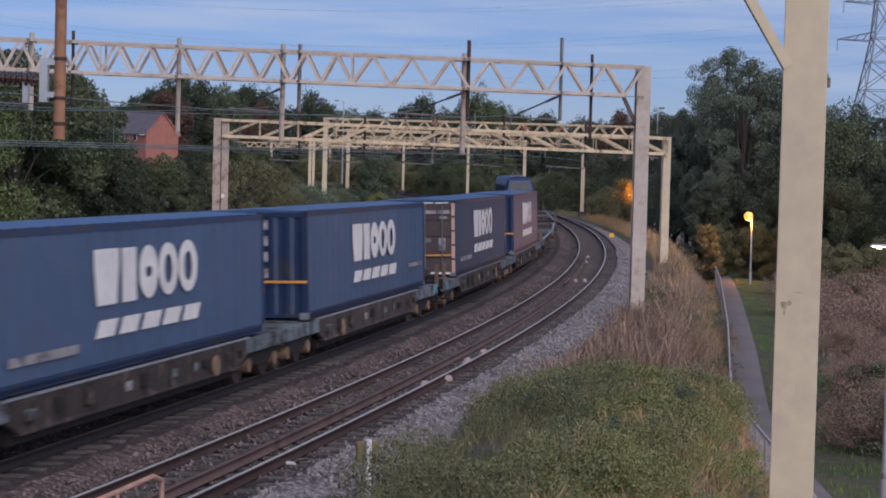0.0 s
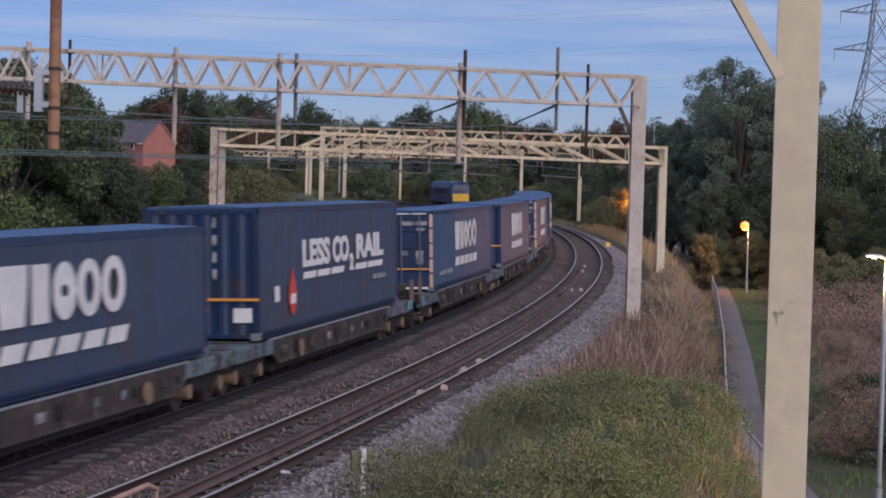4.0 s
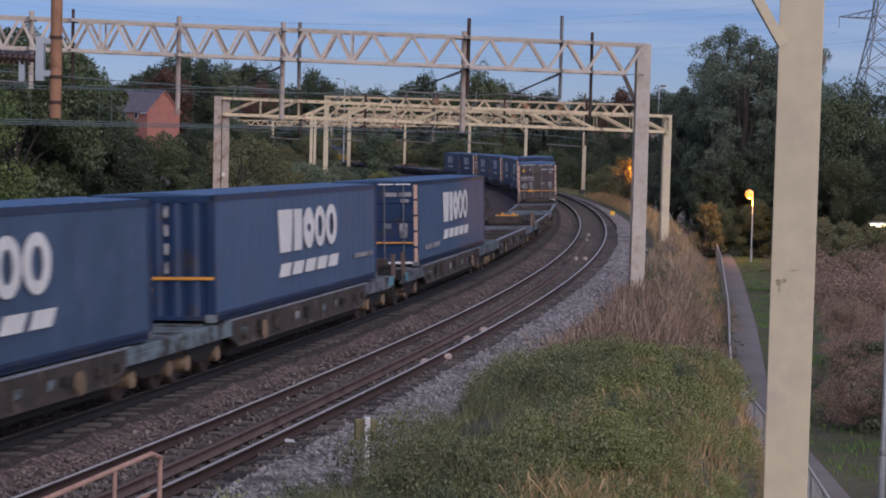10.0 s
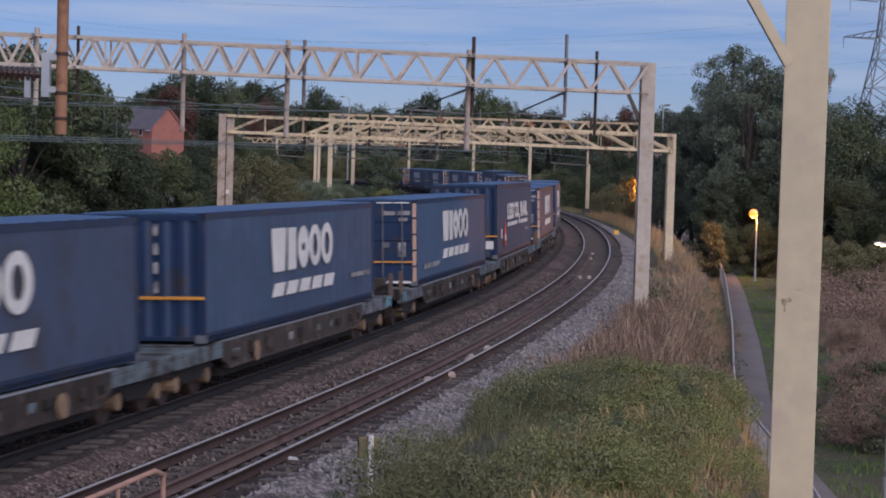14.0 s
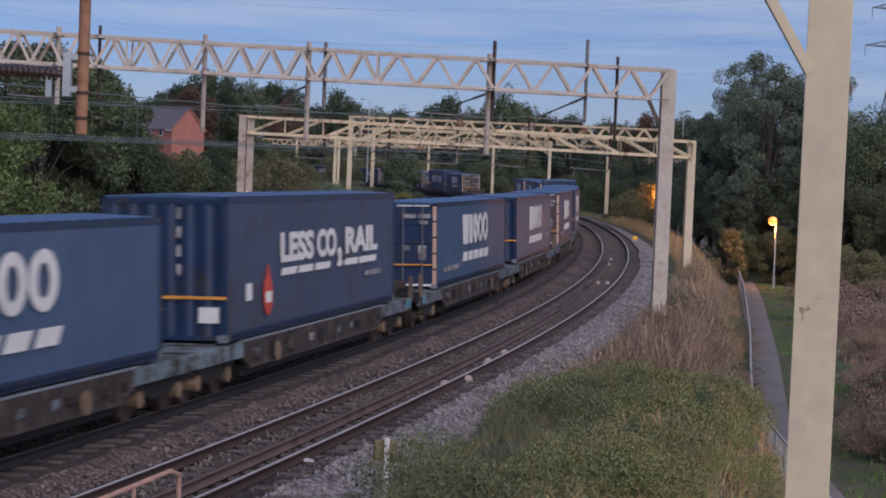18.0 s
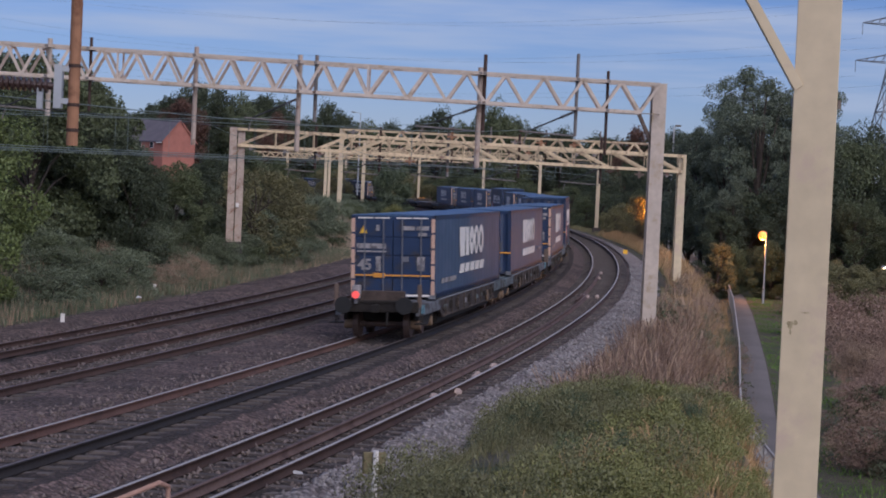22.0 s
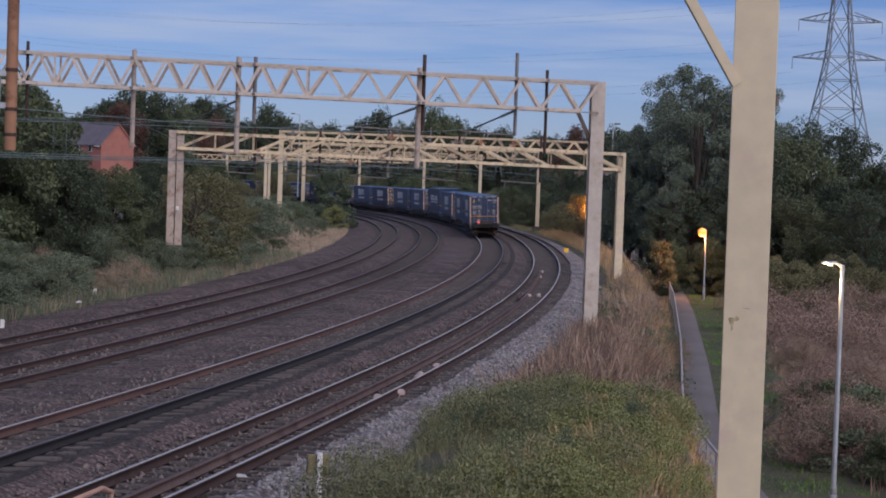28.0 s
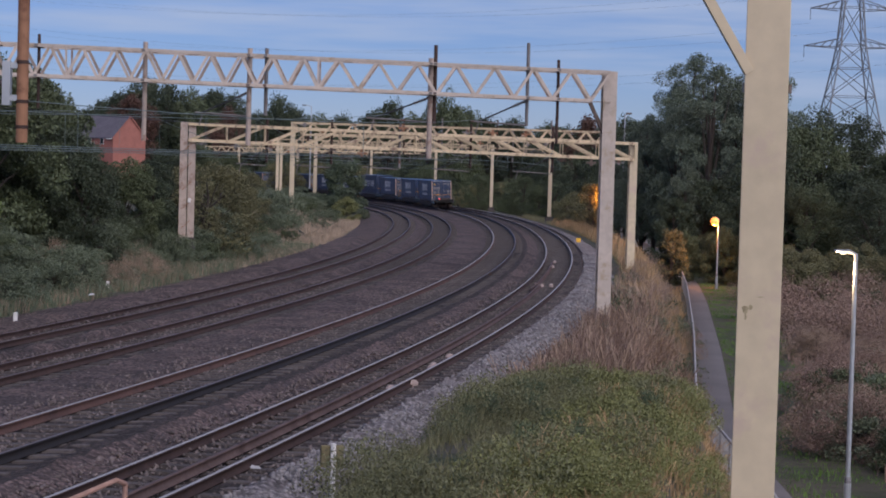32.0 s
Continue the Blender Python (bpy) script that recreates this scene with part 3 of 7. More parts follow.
def build_ground():
    def axis(lo, hi, dense_lo, dense_hi, d):
        core = np.arange(dense_lo, dense_hi + d / 2, d)
        up, k, p = [], d, dense_hi
        while p < hi:
            k *= 1.16
            p += k
            up.append(p)
        dn, k, p = [], d, dense_lo
        while p > lo:
            k *= 1.16
            p -= k
            dn.append(p)
        return np.concatenate([dn[::-1], core, up])
    xs, ys = axis(-2500, 2500, -32, 34, 0.6), axis(-1500, 3500, 14, 150, 0.8)
    gx, gy = np.meshgrid(xs, ys)
    z = ground_z(gx.ravel(), gy.ravel())
    nx, ny = len(xs), len(ys)
    i = (np.arange(ny - 1)[:, None] * nx + np.arange(nx - 1)[None]).ravel()
    faces = np.stack([i, i + 1, i + nx + 1, i + nx], 1)
    me = raw_mesh("ground", np.stack([gx.ravel(), gy.ravel(), z], 1), faces, M["ground"], True)
    tagged(new("ground", me), "dark earth ground with patchy grass beside the railway", "ground", kind="structure")


build_ground()


def strip(name, runs, material):
    """A sheet across several lines of equal length."""
    g = np.stack(runs, 1)
    n, k = g.shape[:2]
    i = (np.arange(n - 1)[:, None] * k + np.arange(k - 1)[None]).ravel()
    return raw_mesh(name, g.reshape(-1, 3), np.stack([i, i + 1, i + k + 1, i + k], 1), material, True)


def build_ballast():
    rng = np.random.default_rng(3)
    s = np.concatenate([np.arange(-60, 20, 4.0), np.arange(20, 120, 0.35), np.arange(120, 260, 1.5), np.arange(260, 760, 8.0)])
    th, cx, cy = np.interp(s, SS, LT), np.interp(s, SS, LX), np.interp(s, SS, LY)

    def line(q, z, rough=0.025):
        zz = z + rng.normal(0, rough, len(s)) * (s < 125)
        return np.stack([cx + np.cos(th) * q, cy + np.sin(th) * q, zz], 1)

    cross = [(-12.6, -0.62), (-11.9, -0.5)]
    for t in "ABCD":
        off, z0, cant = TRACKS[t]
        for a in (-1.55, -1.25, -0.95, -0.72, -0.5, -0.2, 0.1, 0.4, 0.72, 0.95, 1.25, 1.55):
            cross.append((off + a, z0 - 0.19 + a * cant / 1.505 - (0.03 if abs(a) < 0.7 else 0.0)))
    cross += [(5.35, -0.32), (5.6, -0.45), (5.9, -0.56)]
    cross.insert(2, (-10.3, -0.36))
    cols = sorted(cross)
    me = strip("ballast", [line(q, z) for q, z in cols], M["ballast"])
    me.materials.append(M["ballast_oily_shaded"])
    # oil and rust dust along each rail; rail and train shade painted into the same dark stones
    near = [min(abs((cols[i][0] + cols[i + 1][0]) / 2 - TRACKS[t][0] - a) for t in "ABCD" for a in (-0.7525, 0.7525)) < 0.36 or min(abs((cols[i][0] + cols[i + 1][0]) / 2 - TRACKS[t][0]) for t in "CD") < 0.9 or 0 < (cols[i][0] + cols[i + 1][0]) / 2 < 1.7 for i in range(len(cols) - 1)]
    me.polygons.foreach_set("material_index", np.tile(np.array(near, np.int32), len(s) - 1))
    tagged(new("ballast", me), "brown-stained track ballast between and beside the rails", "ballast", kind="structure")
    # the fresh pale shoulder beside the outer track
    sh = [(4.95, -0.2), (5.2, -0.2), (5.5, -0.24), (5.75, -0.32), (6.0, -0.4), (6.25, -0.47), (6.55, -0.6)]
    tagged(new("ballast_shoulder", strip("ballast_shoulder", [line(q, z + 0.03, 0.05) for q, z in sh], M["ballast_new"])), "pale fresh limestone ballast shoulder along the outer rail", "ballast", kind="structure")


build_ballast()

RAIL = [(-0.07, -0.16), (-0.065, -0.145), (-0.012, -0.125), (-0.012, -0.04), (-0.036, -0.028), (-0.036, -0.002), (0.036, -0.002), (0.036, -0.028), (0.012, -0.04), (0.012, -0.125), (0.065, -0.145), (0.07, -0.16)]
HEAD = [(-0.034, -0.003), (-0.030, 0.002), (0.030, 0.002), (0.034, -0.003)]


def build_tracks():
    sl = Shape().add([(x * 1.0, y, z) for z, y0 in ((-0.36, 0.14), (-0.165, 0.1)) for y in (-y0, y0) for x in (-1.26, 1.26)], [(0, 2, 3, 1), (4, 5, 7, 6), (0, 1, 5, 4), (2, 6, 7, 3), (0, 4, 6, 2), (1, 3, 7, 5)]).mesh("sleeper", M["sleeper"])
    for key, (off, z0, cant) in TRACKS.items():
        dull = key in "AB"
        tr = thing("railway_track", "ballasted railway track with rusty-sided steel rails" if dull else "ballasted railway track with bright-topped running rails", "track", group="railway tracks", kind="structure")
        for lat in (-0.7525, 0.7525):
            r = part("rail", sweep("rail", key, [(lat + a, b) for a, b in RAIL], -60, 760, 1.0, M[("rail_red" if lat < 0 else "rail_black") if key == "C" else "rail_side"]), None, tr)
            part("rail_head", sweep("rail_head", key, [(lat + a, b) for a, b in HEAD], -60, 760, 1.0, M["rail_dull"] if dull or (key == "C" and lat > 0) else M["rail_top"]), None, r, "worn running surface of the rail")
        near = {"A": (52, 90), "B": (40, 90), "C": (28, 110), "D": (24, 110)}[key]
        e = math.degrees(math.atan(cant / 1.505))
        for s in np.arange(near[0], near[1], 0.65):
            p = spot(s, off, z0)
            o = new("sleeper", sl)
            o.matrix_basis = pose(p.x, p.y, p.z, 0, -e, math.degrees(np.interp(s, SS, LT)))
            o.parent = tr
        far = Shape()
        for s in np.arange(near[1], 240, 0.65):
            p, th = spot(s, off, z0), np.interp(s, SS, LT)
            a, b = Vector((math.cos(th), math.sin(th), cant / 1.505)) * 1.26, Vector((-math.sin(th), math.cos(th), 0)) * 0.1
            v = [p + a * i + b * j + Vector((0, 0, k)) for k in (-0.36, -0.168) for j in (-1, 1) for i in (-1, 1)]
            far.add(v, [(4, 5, 7, 6), (0, 1, 5, 4), (2, 6, 7, 3), (0, 4, 6, 2), (1, 3, 7, 5)])
        me = bpy.data.meshes.new("far_sleepers")
        me.from_pydata(far.v, [], far.f)
        me.materials.append(M["sleeper"])
        tagged(part("far_sleepers", me, None, tr), kind="stuff")


build_tracks()


def build_path():
    y = np.concatenate([np.arange(-60, 20, 8.0), np.arange(20, 270, 2.0)])
    x = np.interp(y, PATH_Y, PATH_X)
    k = np.ones(5) / 5
    x = np.convolve(np.pad(x, 2, mode="edge"), k, "valid")
    runs = [np.stack([x + w, y, ground_z(x, y) * 0 - 2.85 + h], 1) for w, h in ((-0.95, -0.05), (-0.85, 0.05), (-0.2, 0.07), (0.26, 0.05), (0.36, -0.05))]
    tagged(new("footpath", strip("footpath", runs, M["asphalt"])), "narrow grey tarmac footpath below the railway bank", "path", kind="structure")


build_path()


# ---- the train: container wagons behind an electric locomotive ----
LONG, WIDE, FLOOR = 13.72, 2.5, 1.05
HALF = LONG / 2


def side_plate(sh, x, y0, y1, z0, z1, lean=0.0, out=1, inset=0.0):
    """A thin plate on the side x; lean shifts its top forward."""
    pts = [(x, y0, z0), (x, y1, z0), (x, y1 + lean, z1), (x, y0 + lean, z1)]
    return sh.poly(pts, (0.012 * out, 0, 0))


def oval(cy, cz, ry, rz, n=20):
    return [(cy + ry * math.cos(2 * math.pi * i / n), cz + rz * math.sin(2 * math.pi * i / n)) for i in range(n)]


def word(text, size, squeeze=1.0, fat=0.02):
    """Built-in letters as a flat mesh in x, y, with its width."""
    cu = bpy.data.curves.new("word", "FONT")
    cu.body, cu.size, cu.offset, cu.extrude = text, size, fat, 0.006
    ob = bpy.data.objects.new("word", cu)
    scene.collection.objects.link(ob)
    me = bpy.data.meshes.new_from_object(ob.evaluated_get(bpy.context.evaluated_depsgraph_get()))
    bpy.data.objects.remove(ob)
    xs = [v.co.x for v in me.vertices]
    lo, hi = min(xs), max(xs)
    for v in me.vertices:
        v.co.x = (v.co.x - lo) * squeeze
    return me, (hi - lo) * squeeze


def stand_word(me, name, parent, place, turn, material, label):
    me.materials.clear()
    me.materials.append(material)
    ob = part(name, me, None, parent, label)
    ob.matrix_basis = Matrix.Translation(place) @ turn
    return ob


RIGHT_FACE = Matrix(((0, 0, 1, 0), (1, 0, 0, 0), (0, 1, 0, 0), (0, 0, 0, 1)))     # letters run forward on the right-hand side
LEFT_FACE = Matrix(((0, 0, -1, 0), (-1, 0, 0, 0), (0, 1, 0, 0), (0, 0, 0, 1)))
REAR_FACE = Matrix(((1, 0, 0, 0), (0, 0, -1, 0), (0, 1, 0, 0), (0, 0, 0, 1)))


def build_container(doors_behind, slogan, dusty):
    TALL = 2.74 if slogan else 2.42
    label = "blue curtain-sided rail container with a white slogan and red flame mark" if slogan else "blue curtain-sided rail container with a large white company mark"
    c = thing("container", label, "container", group="containers on the train")
    z0, z1, w = FLOOR, FLOOR + TALL, WIDE / 2
    cloth = M["blue_dirty"] if dusty else M["blue"]
    fr = Shape()
    for x in (-w, w):
        o = 0.06 if x < 0 else -0.06
        for y in (-HALF, HALF):
            i = 0.12 if y < 0 else -0.12
            fr.box(min(x, x + 2 * o), max(x, x + 2 * o), min(y, y + i), max(y, y + i), z0, z1)
        fr.box(min(x, x + o), max(x, x + o), -HALF, HALF, z0, z0 + 0.16)
        fr.box(min(x, x + o), max(x, x + o), -HALF, HALF, z1 - 0.12, z1)
    for y in (-HALF + 0.02, HALF - 0.1):
        fr.box(-w, w, y, y + 0.08, z1 - 0.14, z1 - 0.01)
    fr.box(-w, w, -HALF, HALF, z0 + 0.02, z0 + 0.1)
    part("frame", fr, M["blue_door"], c, "dark blue steel frame")
    for x in (-w, w):
        g = Shape()
        n = 150
        ys = np.linspace(-HALF + 0.12, HALF - 0.12, n)
        out = 1 if x > 0 else -1
        zz = [z0 + 0.1, z0 + 0.2, z0 + 0.8, z0 + 1.5, z1 - 0.2, z1 - 0.1]
        rip = 0.0035 * np.sin(ys * 2 * math.pi / 0.62) + 0.004 * np.sin(ys * 2.3 + 1)
        v = [(x - out * 0.012 + out * (rip[i] * (0.4 if k in (0, 5) else 1.0) + 0.004 * math.sin(3.1 * k + ys[i])), ys[i], zz[k]) for k in range(6) for i in range(n)]
        f = [(k * n + i, k * n + i + 1, (k + 1) * n + i + 1, (k + 1) * n + i) for k in range(5) for i in range(n - 1)]
        g.add(v, f)
        cur = part("curtain", g, cloth, c, "rippled blue side curtain", smooth=True)
        # marks: their near edge is at the train's rear on the right side
        def run(a):
            return -HALF + a if out > 0 else HALF - a
        zt = lambda fr_: z1 - TALL * fr_
        face = x + out * 0.02
        if slogan:
            turn = RIGHT_FACE if out > 0 else LEFT_FACE
            for txt, a, size, drop, wide in (("LESS", 3.5, 0.8, 0.49, 2.5), ("CO", 6.3, 0.8, 0.49, 1.6), ("2", 8.0, 0.52, 0.585, 0.42), ("RAIL", 8.75, 0.8, 0.49, 3.05)):
                me, wd = word(txt, size, 1.0, 0.035)
                for vt in me.vertices:
                    vt.co.x *= wide / wd
                stand_word(me, "slogan_word", cur, (face, run(a), zt(drop)), turn, M["white"], "white slogan lettering")
            for a, b in ((3.5, 4.6), (4.8, 5.9), (6.1, 7.3), (8.6, 9.8), (10.0, 11.6)):
                part("slogan_underline", side_plate(Shape(), face, run(a), run(b), zt(0.6), zt(0.545), 0.1 * out, out), M["white"], cur, "white dash under the slogan")
            fl = [(face, run(2.6) + a, zt(0.72) + b) for a, b in oval(0, 0, 0.3, 0.42, 16)]
            fl[4] = (face, run(2.6), zt(0.72) + 0.62)
            part("flame_mark", Shape().poly(fl, (0.012 * out, 0, 0)), M["red"], cur, "red drop-shaped mark")
            part("mark_bar", side_plate(Shape(), face + 0.013 * out, run(2.42), run(2.8), zt(0.78), zt(0.7), 0, out), M["white"], cur)
            part("label_plate", side_plate(Shape(), face, run(1.15), run(1.5), zt(0.74), zt(0.62), 0, out), M["white"], cur, "small white plate")
            part("small_text", side_plate(Shape(), face, run(10.5), run(12.1), zt(0.72), zt(0.675), 0, out), M["white_dim"], cur, "line of small white lettering")
        else:
            # the company mark as plain blocks
            a = 4.42
            for k, (wd, top) in enumerate(((1.08, 0.17), (0.86, 0.175), (0.9, 0.17), (0.98, 0.165), (1.02, 0.16))):
                sh = Shape()
                y0, y1, b, t = run(a), run(a + wd), zt(0.55), zt(top)
                cy, cz = (y0 + y1) / 2, (b + t) / 2
                ry, rz = abs(y1 - y0) / 2, (t - b) / 2
                if k == 0:
                    sh.poly([(face, cy - ry, t), (face, cy + ry, t), (face, cy + ry, t - 0.26), (face, cy + ry * 0.78, b), (face, cy - ry * 0.78, b), (face, cy - ry, t - 0.26)], (0.012 * out, 0, 0))
                elif k == 1:
                    side_plate(sh, face, cy - ry * 0.74, cy + ry * 0.74, b, t, 0, out)
                else:
                    o2, i2 = oval(cy, cz, ry, rz, 24), oval(cy, cz, ry - 0.29, rz - (0.36 if k == 2 else 0.2), 24)
                    nn = 24
                    vv = [(face, *p) for p in o2] + [(face, *p) for p in i2] + [(face + 0.012 * out, *p) for p in o2] + [(face + 0.012 * out, *p) for p in i2]
                    ff = []
                    for i in range(nn):
                        j = (i + 1) % nn
                        ff += [(i, j, nn + j, nn + i), (2 * nn + i, 3 * nn + i, 3 * nn + j, 2 * nn + j), (i, 2 * nn + i, 2 * nn + j, j)]
                    sh.add(vv, ff)
                part("mark_block", sh, M["white"], cur, "white block of the company mark")
                a += wd + 0.045
            for k in range(5):
                b0 = 4.45 + k * 1.04
                part("mark_underline", side_plate(Shape(), face, run(b0), run(b0 + 0.8), zt(0.765), zt(0.65), 0.2 * out, out), M["white"], cur, "white slanted block under the company mark")
            a0, a1 = (1.1, 3.75) if doors_behind == (out > 0) else (11.2, 13.1)
            hh = (0.835, 0.775) if doors_behind == (out > 0) else (0.735, 0.69)
            part("small_text", side_plate(Shape(), face, run(a0), run(a1), zt(hh[0]), zt(hh[1]), 0, out), M["white_dim"], cur, "line of small white lettering")
    rf = Shape()
    ns = 47
    v = []
    for i in range(ns):
        y = -HALF + 0.02 + (LONG - 0.04) * i / (ns - 1)
        up = 0.012 * (i % 2)
        v += [(-w + 0.02, y, z1 + up), (0, y, z1 + 0.05 + up), (w - 0.02, y, z1 + up)]
    rf.add(v, [(3 * i + j, 3 * i + j + 1, 3 * i + j + 4, 3 * i + j + 3) for i in range(ns - 1) for j in (0, 1)])
    for y in (-HALF + 0.02, HALF - 0.06):
        rf.poly([(-w + 0.02, y, z1 - 0.05), (w - 0.02, y, z1 - 0.05), (w - 0.02, y, z1), (0, y, z1 + 0.05), (-w + 0.02, y, z1)], (0, 0.04, 0))
    part("roof", rf, M["blue_roof"], c, "lighter blue ribbed roof")
    for behind in (True, False):
        sg = -1 if behind else 1
        ye = sg * HALF
        if behind == doors_behind:
            for half in (-1, 1):
                # one pressed leaf: shallow grooves between its panels
                prof = [(0.05, z0 + 0.08), (-0.012, z0 + 0.08)]
                for zs in (0.77, 0.49, 0.27):
                    zc = z1 - TALL * zs
                    prof += [(-0.012, zc - 0.035), (0.014, zc - 0.025), (0.014, zc + 0.025), (-0.012, zc + 0.035)]
                prof += [(-0.012, z1 - 0.12), (0.05, z1 - 0.12)]
                x0, x1 = half * 0.012, half * (w - 0.13)
                d = Shape().poly([(x0, ye - sg * a, z) for a, z in prof], (x1 - x0, 0, 0))
                dr = part("door", d, M["door_brown"] if dusty else M["blue_door"], c, "dirty brown rear door leaf" if dusty else "dark blue rear door leaf")
                for xx in (0.28, 0.84):
                    part("lock_rod", Shape().tube((half * xx, ye + sg * 0.05, z0 + 0.05), (half * xx, ye + sg * 0.05, z1 - 0.1), 0.022, 6), M["rod"], dr, "galvanised door rod")
                for k in range(5):
                    zc = z0 + 0.1 + k * 0.455
                    part("reflector", Shape().box(min(half * (w - 0.11), half * (w - 0.005)), max(half * (w - 0.11), half * (w - 0.005)), min(ye, ye + sg * 0.02), max(ye, ye + sg * 0.02), zc, zc + 0.4), M["reflect"], c, "pinkish white reflective strip on the corner post")
                for k in range(2):
                    xa, xb = half * (0.1 + k * 0.5), half * (0.54 + k * 0.5)
                    part("reflector", Shape().box(min(xa, xb), max(xa, xb), min(ye, ye + sg * 0.02), max(ye, ye + sg * 0.02), z1 - 0.1, z1 - 0.065), M["white"], c, "white reflective strip across the door head")
            # marks on the doors, read from outside
            lf = (lambda a: (-w + a * WIDE) * -sg)
            yo = ye + sg * 0.035

            def plate(name, a0, a1, b0, b1, m, lab):
                x0, x1 = lf(a0), lf(a1)
                part(name, Shape().box(min(x0, x1), max(x0, x1), min(yo, yo + sg * 0.012), max(yo, yo + sg * 0.012), z1 - TALL * b1, z1 - TALL * b0), m, c, lab)
            plate("door_mark", 0.07, 0.42, 0.345, 0.405, M["white_dim"], "white block of the company mark on the door")
            plate("door_mark", 0.07, 0.42, 0.43, 0.45, M["white_dim"], "white line under the door mark")
            plate("door_text", 0.6, 0.76, 0.13, 0.18, M["white_dim"], "line of small white lettering")
            plate("door_text", 0.78, 0.93, 0.13, 0.18, M["white_dim"], "line of small white lettering")
            plate("door_text", 0.8, 0.9, 0.21, 0.25, M["white_dim"], "line of small white lettering")
            plate("door_panel", 0.3, 0.36, 0.5, 0.68, M["white_dim"], "pale grey notice")
            plate("door_panel", 0.62, 0.69, 0.5, 0.56, M["rod"], "grey notice")
            plate("door_panel", 0.79, 0.88, 0.5, 0.67, M["white_dim"], "dirty pale notice")
            plate("door_panel", 0.3, 0.34, 0.12, 0.19, M["white_dim"], "small pale notice")
            plate("door_stripe", 0.05, 0.95, 0.72, 0.737, M["orange"], "orange stripe across the doors")
            plate("door_stripe", 0.27, 0.41, 0.70, 0.755, M["orange"], "orange stripe block")
            plate("reflector", 0.52, 0.94, 0.955, 0.98, M["white"], "white reflective strip along the door foot")
            cx0 = lf(0.15)
            tri = [(cx0 - 0.12, yo, z1 - TALL * 0.22), (cx0 + 0.12, yo, z1 - TALL * 0.22), (cx0, yo, z1 - TALL * 0.13)]
            part("warning_triangle", Shape().poly(tri, (0, sg * 0.012, 0)), M["yellow"], c, "yellow warning triangle")
            me, wd = word("45", 0.44, 0.95, 0.012)
            turn = REAR_FACE if behind else Matrix.Rotation(math.pi, 4, "Z") @ REAR_FACE
            stand_word(me, "number", c, (lf(0.08), yo + sg * 0.012, z1 - TALL * 0.66), turn, M["white_dim"], "faded white number 45")
        else:
            b = Shape()
            n = 25
            xs = np.linspace(-w + 0.12, w - 0.12, n)
            v = [(xs[i], ye - sg * (0.06 if (i // 2) % 2 else 0.02), z) for z in (z0 + 0.1, z1 - 0.1) for i in range(n)]
            b.add(v, [(i, i + 1, n + i + 1, n + i) for i in range(n - 1)])
            b.box(-w + 0.12, w - 0.12, min(ye - sg * 0.1, ye - sg * 0.07), max(ye - sg * 0.1, ye - sg * 0.07), z0 + 0.1, z1 - 0.1)
            bh = part("bulkhead", b, M["blue_door"], c, "ribbed dark blue end wall")
            part("stripe", Shape().box(-w, w, min(ye - sg * 0.03, ye + sg * 0.02), max(ye - sg * 0.03, ye + sg * 0.02), z0 + 0.8, z0 + 0.855), M["orange"], bh, "orange bar across the end wall")
            for k in range(4):
                part("small_text", Shape().box(0.3 * -sg * 1 - 0.045, 0.3 * -sg * 1 + 0.045, min(ye, ye + sg * 0.012), max(ye, ye + sg * 0.012), z1 - 0.42 - k * 0.36, z1 - 0.2 - k * 0.36), M["white_dim"], bh, "upright line of small white lettering")
            if slogan:
                part("label_plate", Shape().box(-0.9 * -sg * -1 - 0.2, -0.9 * -sg * -1 + 0.2, min(ye, ye + sg * 0.015), max(ye, ye + sg * 0.015), z0 + 0.35, z0 + 0.65), M["white"], bh, "square white plate")
    for x in (-w + 0.09, w - 0.09):
        for y in (-HALF + 0.09, HALF - 0.09):
            part("corner_casting", Shape().box(x - 0.095, x + 0.095, y - 0.095, y + 0.095, z0 - 0.02, z0 + 0.13), M["frame_grey"], c)
    return c


INNER, OUTER = 1.66, 2.28


def wheelset(parent, y):
    for x in (-0.76, 0.76):
        wsh = Shape().tube((x - 0.065, y, 0.37), (x + 0.065, y, 0.37), 0.37, 18)
        wsh.tube((x - (0.11 if x > 0 else -0.11), y, 0.37), (x, y, 0.37), 0.4, 18)
        wh = part("wheel", wsh, M["wheel"], parent)
        o = 1 if x > 0 else -1
        part("axle_box", Shape().tube((x + o * 0.07, y, 0.38), (x + o * 0.34, y, 0.38), 0.15, 10), M["axlebox"], wh, "dusty yellow axle box")
    part("axle", Shape().tube((-0.7, y, 0.37), (0.7, y, 0.37), 0.08, 8), M["wheel"], parent)


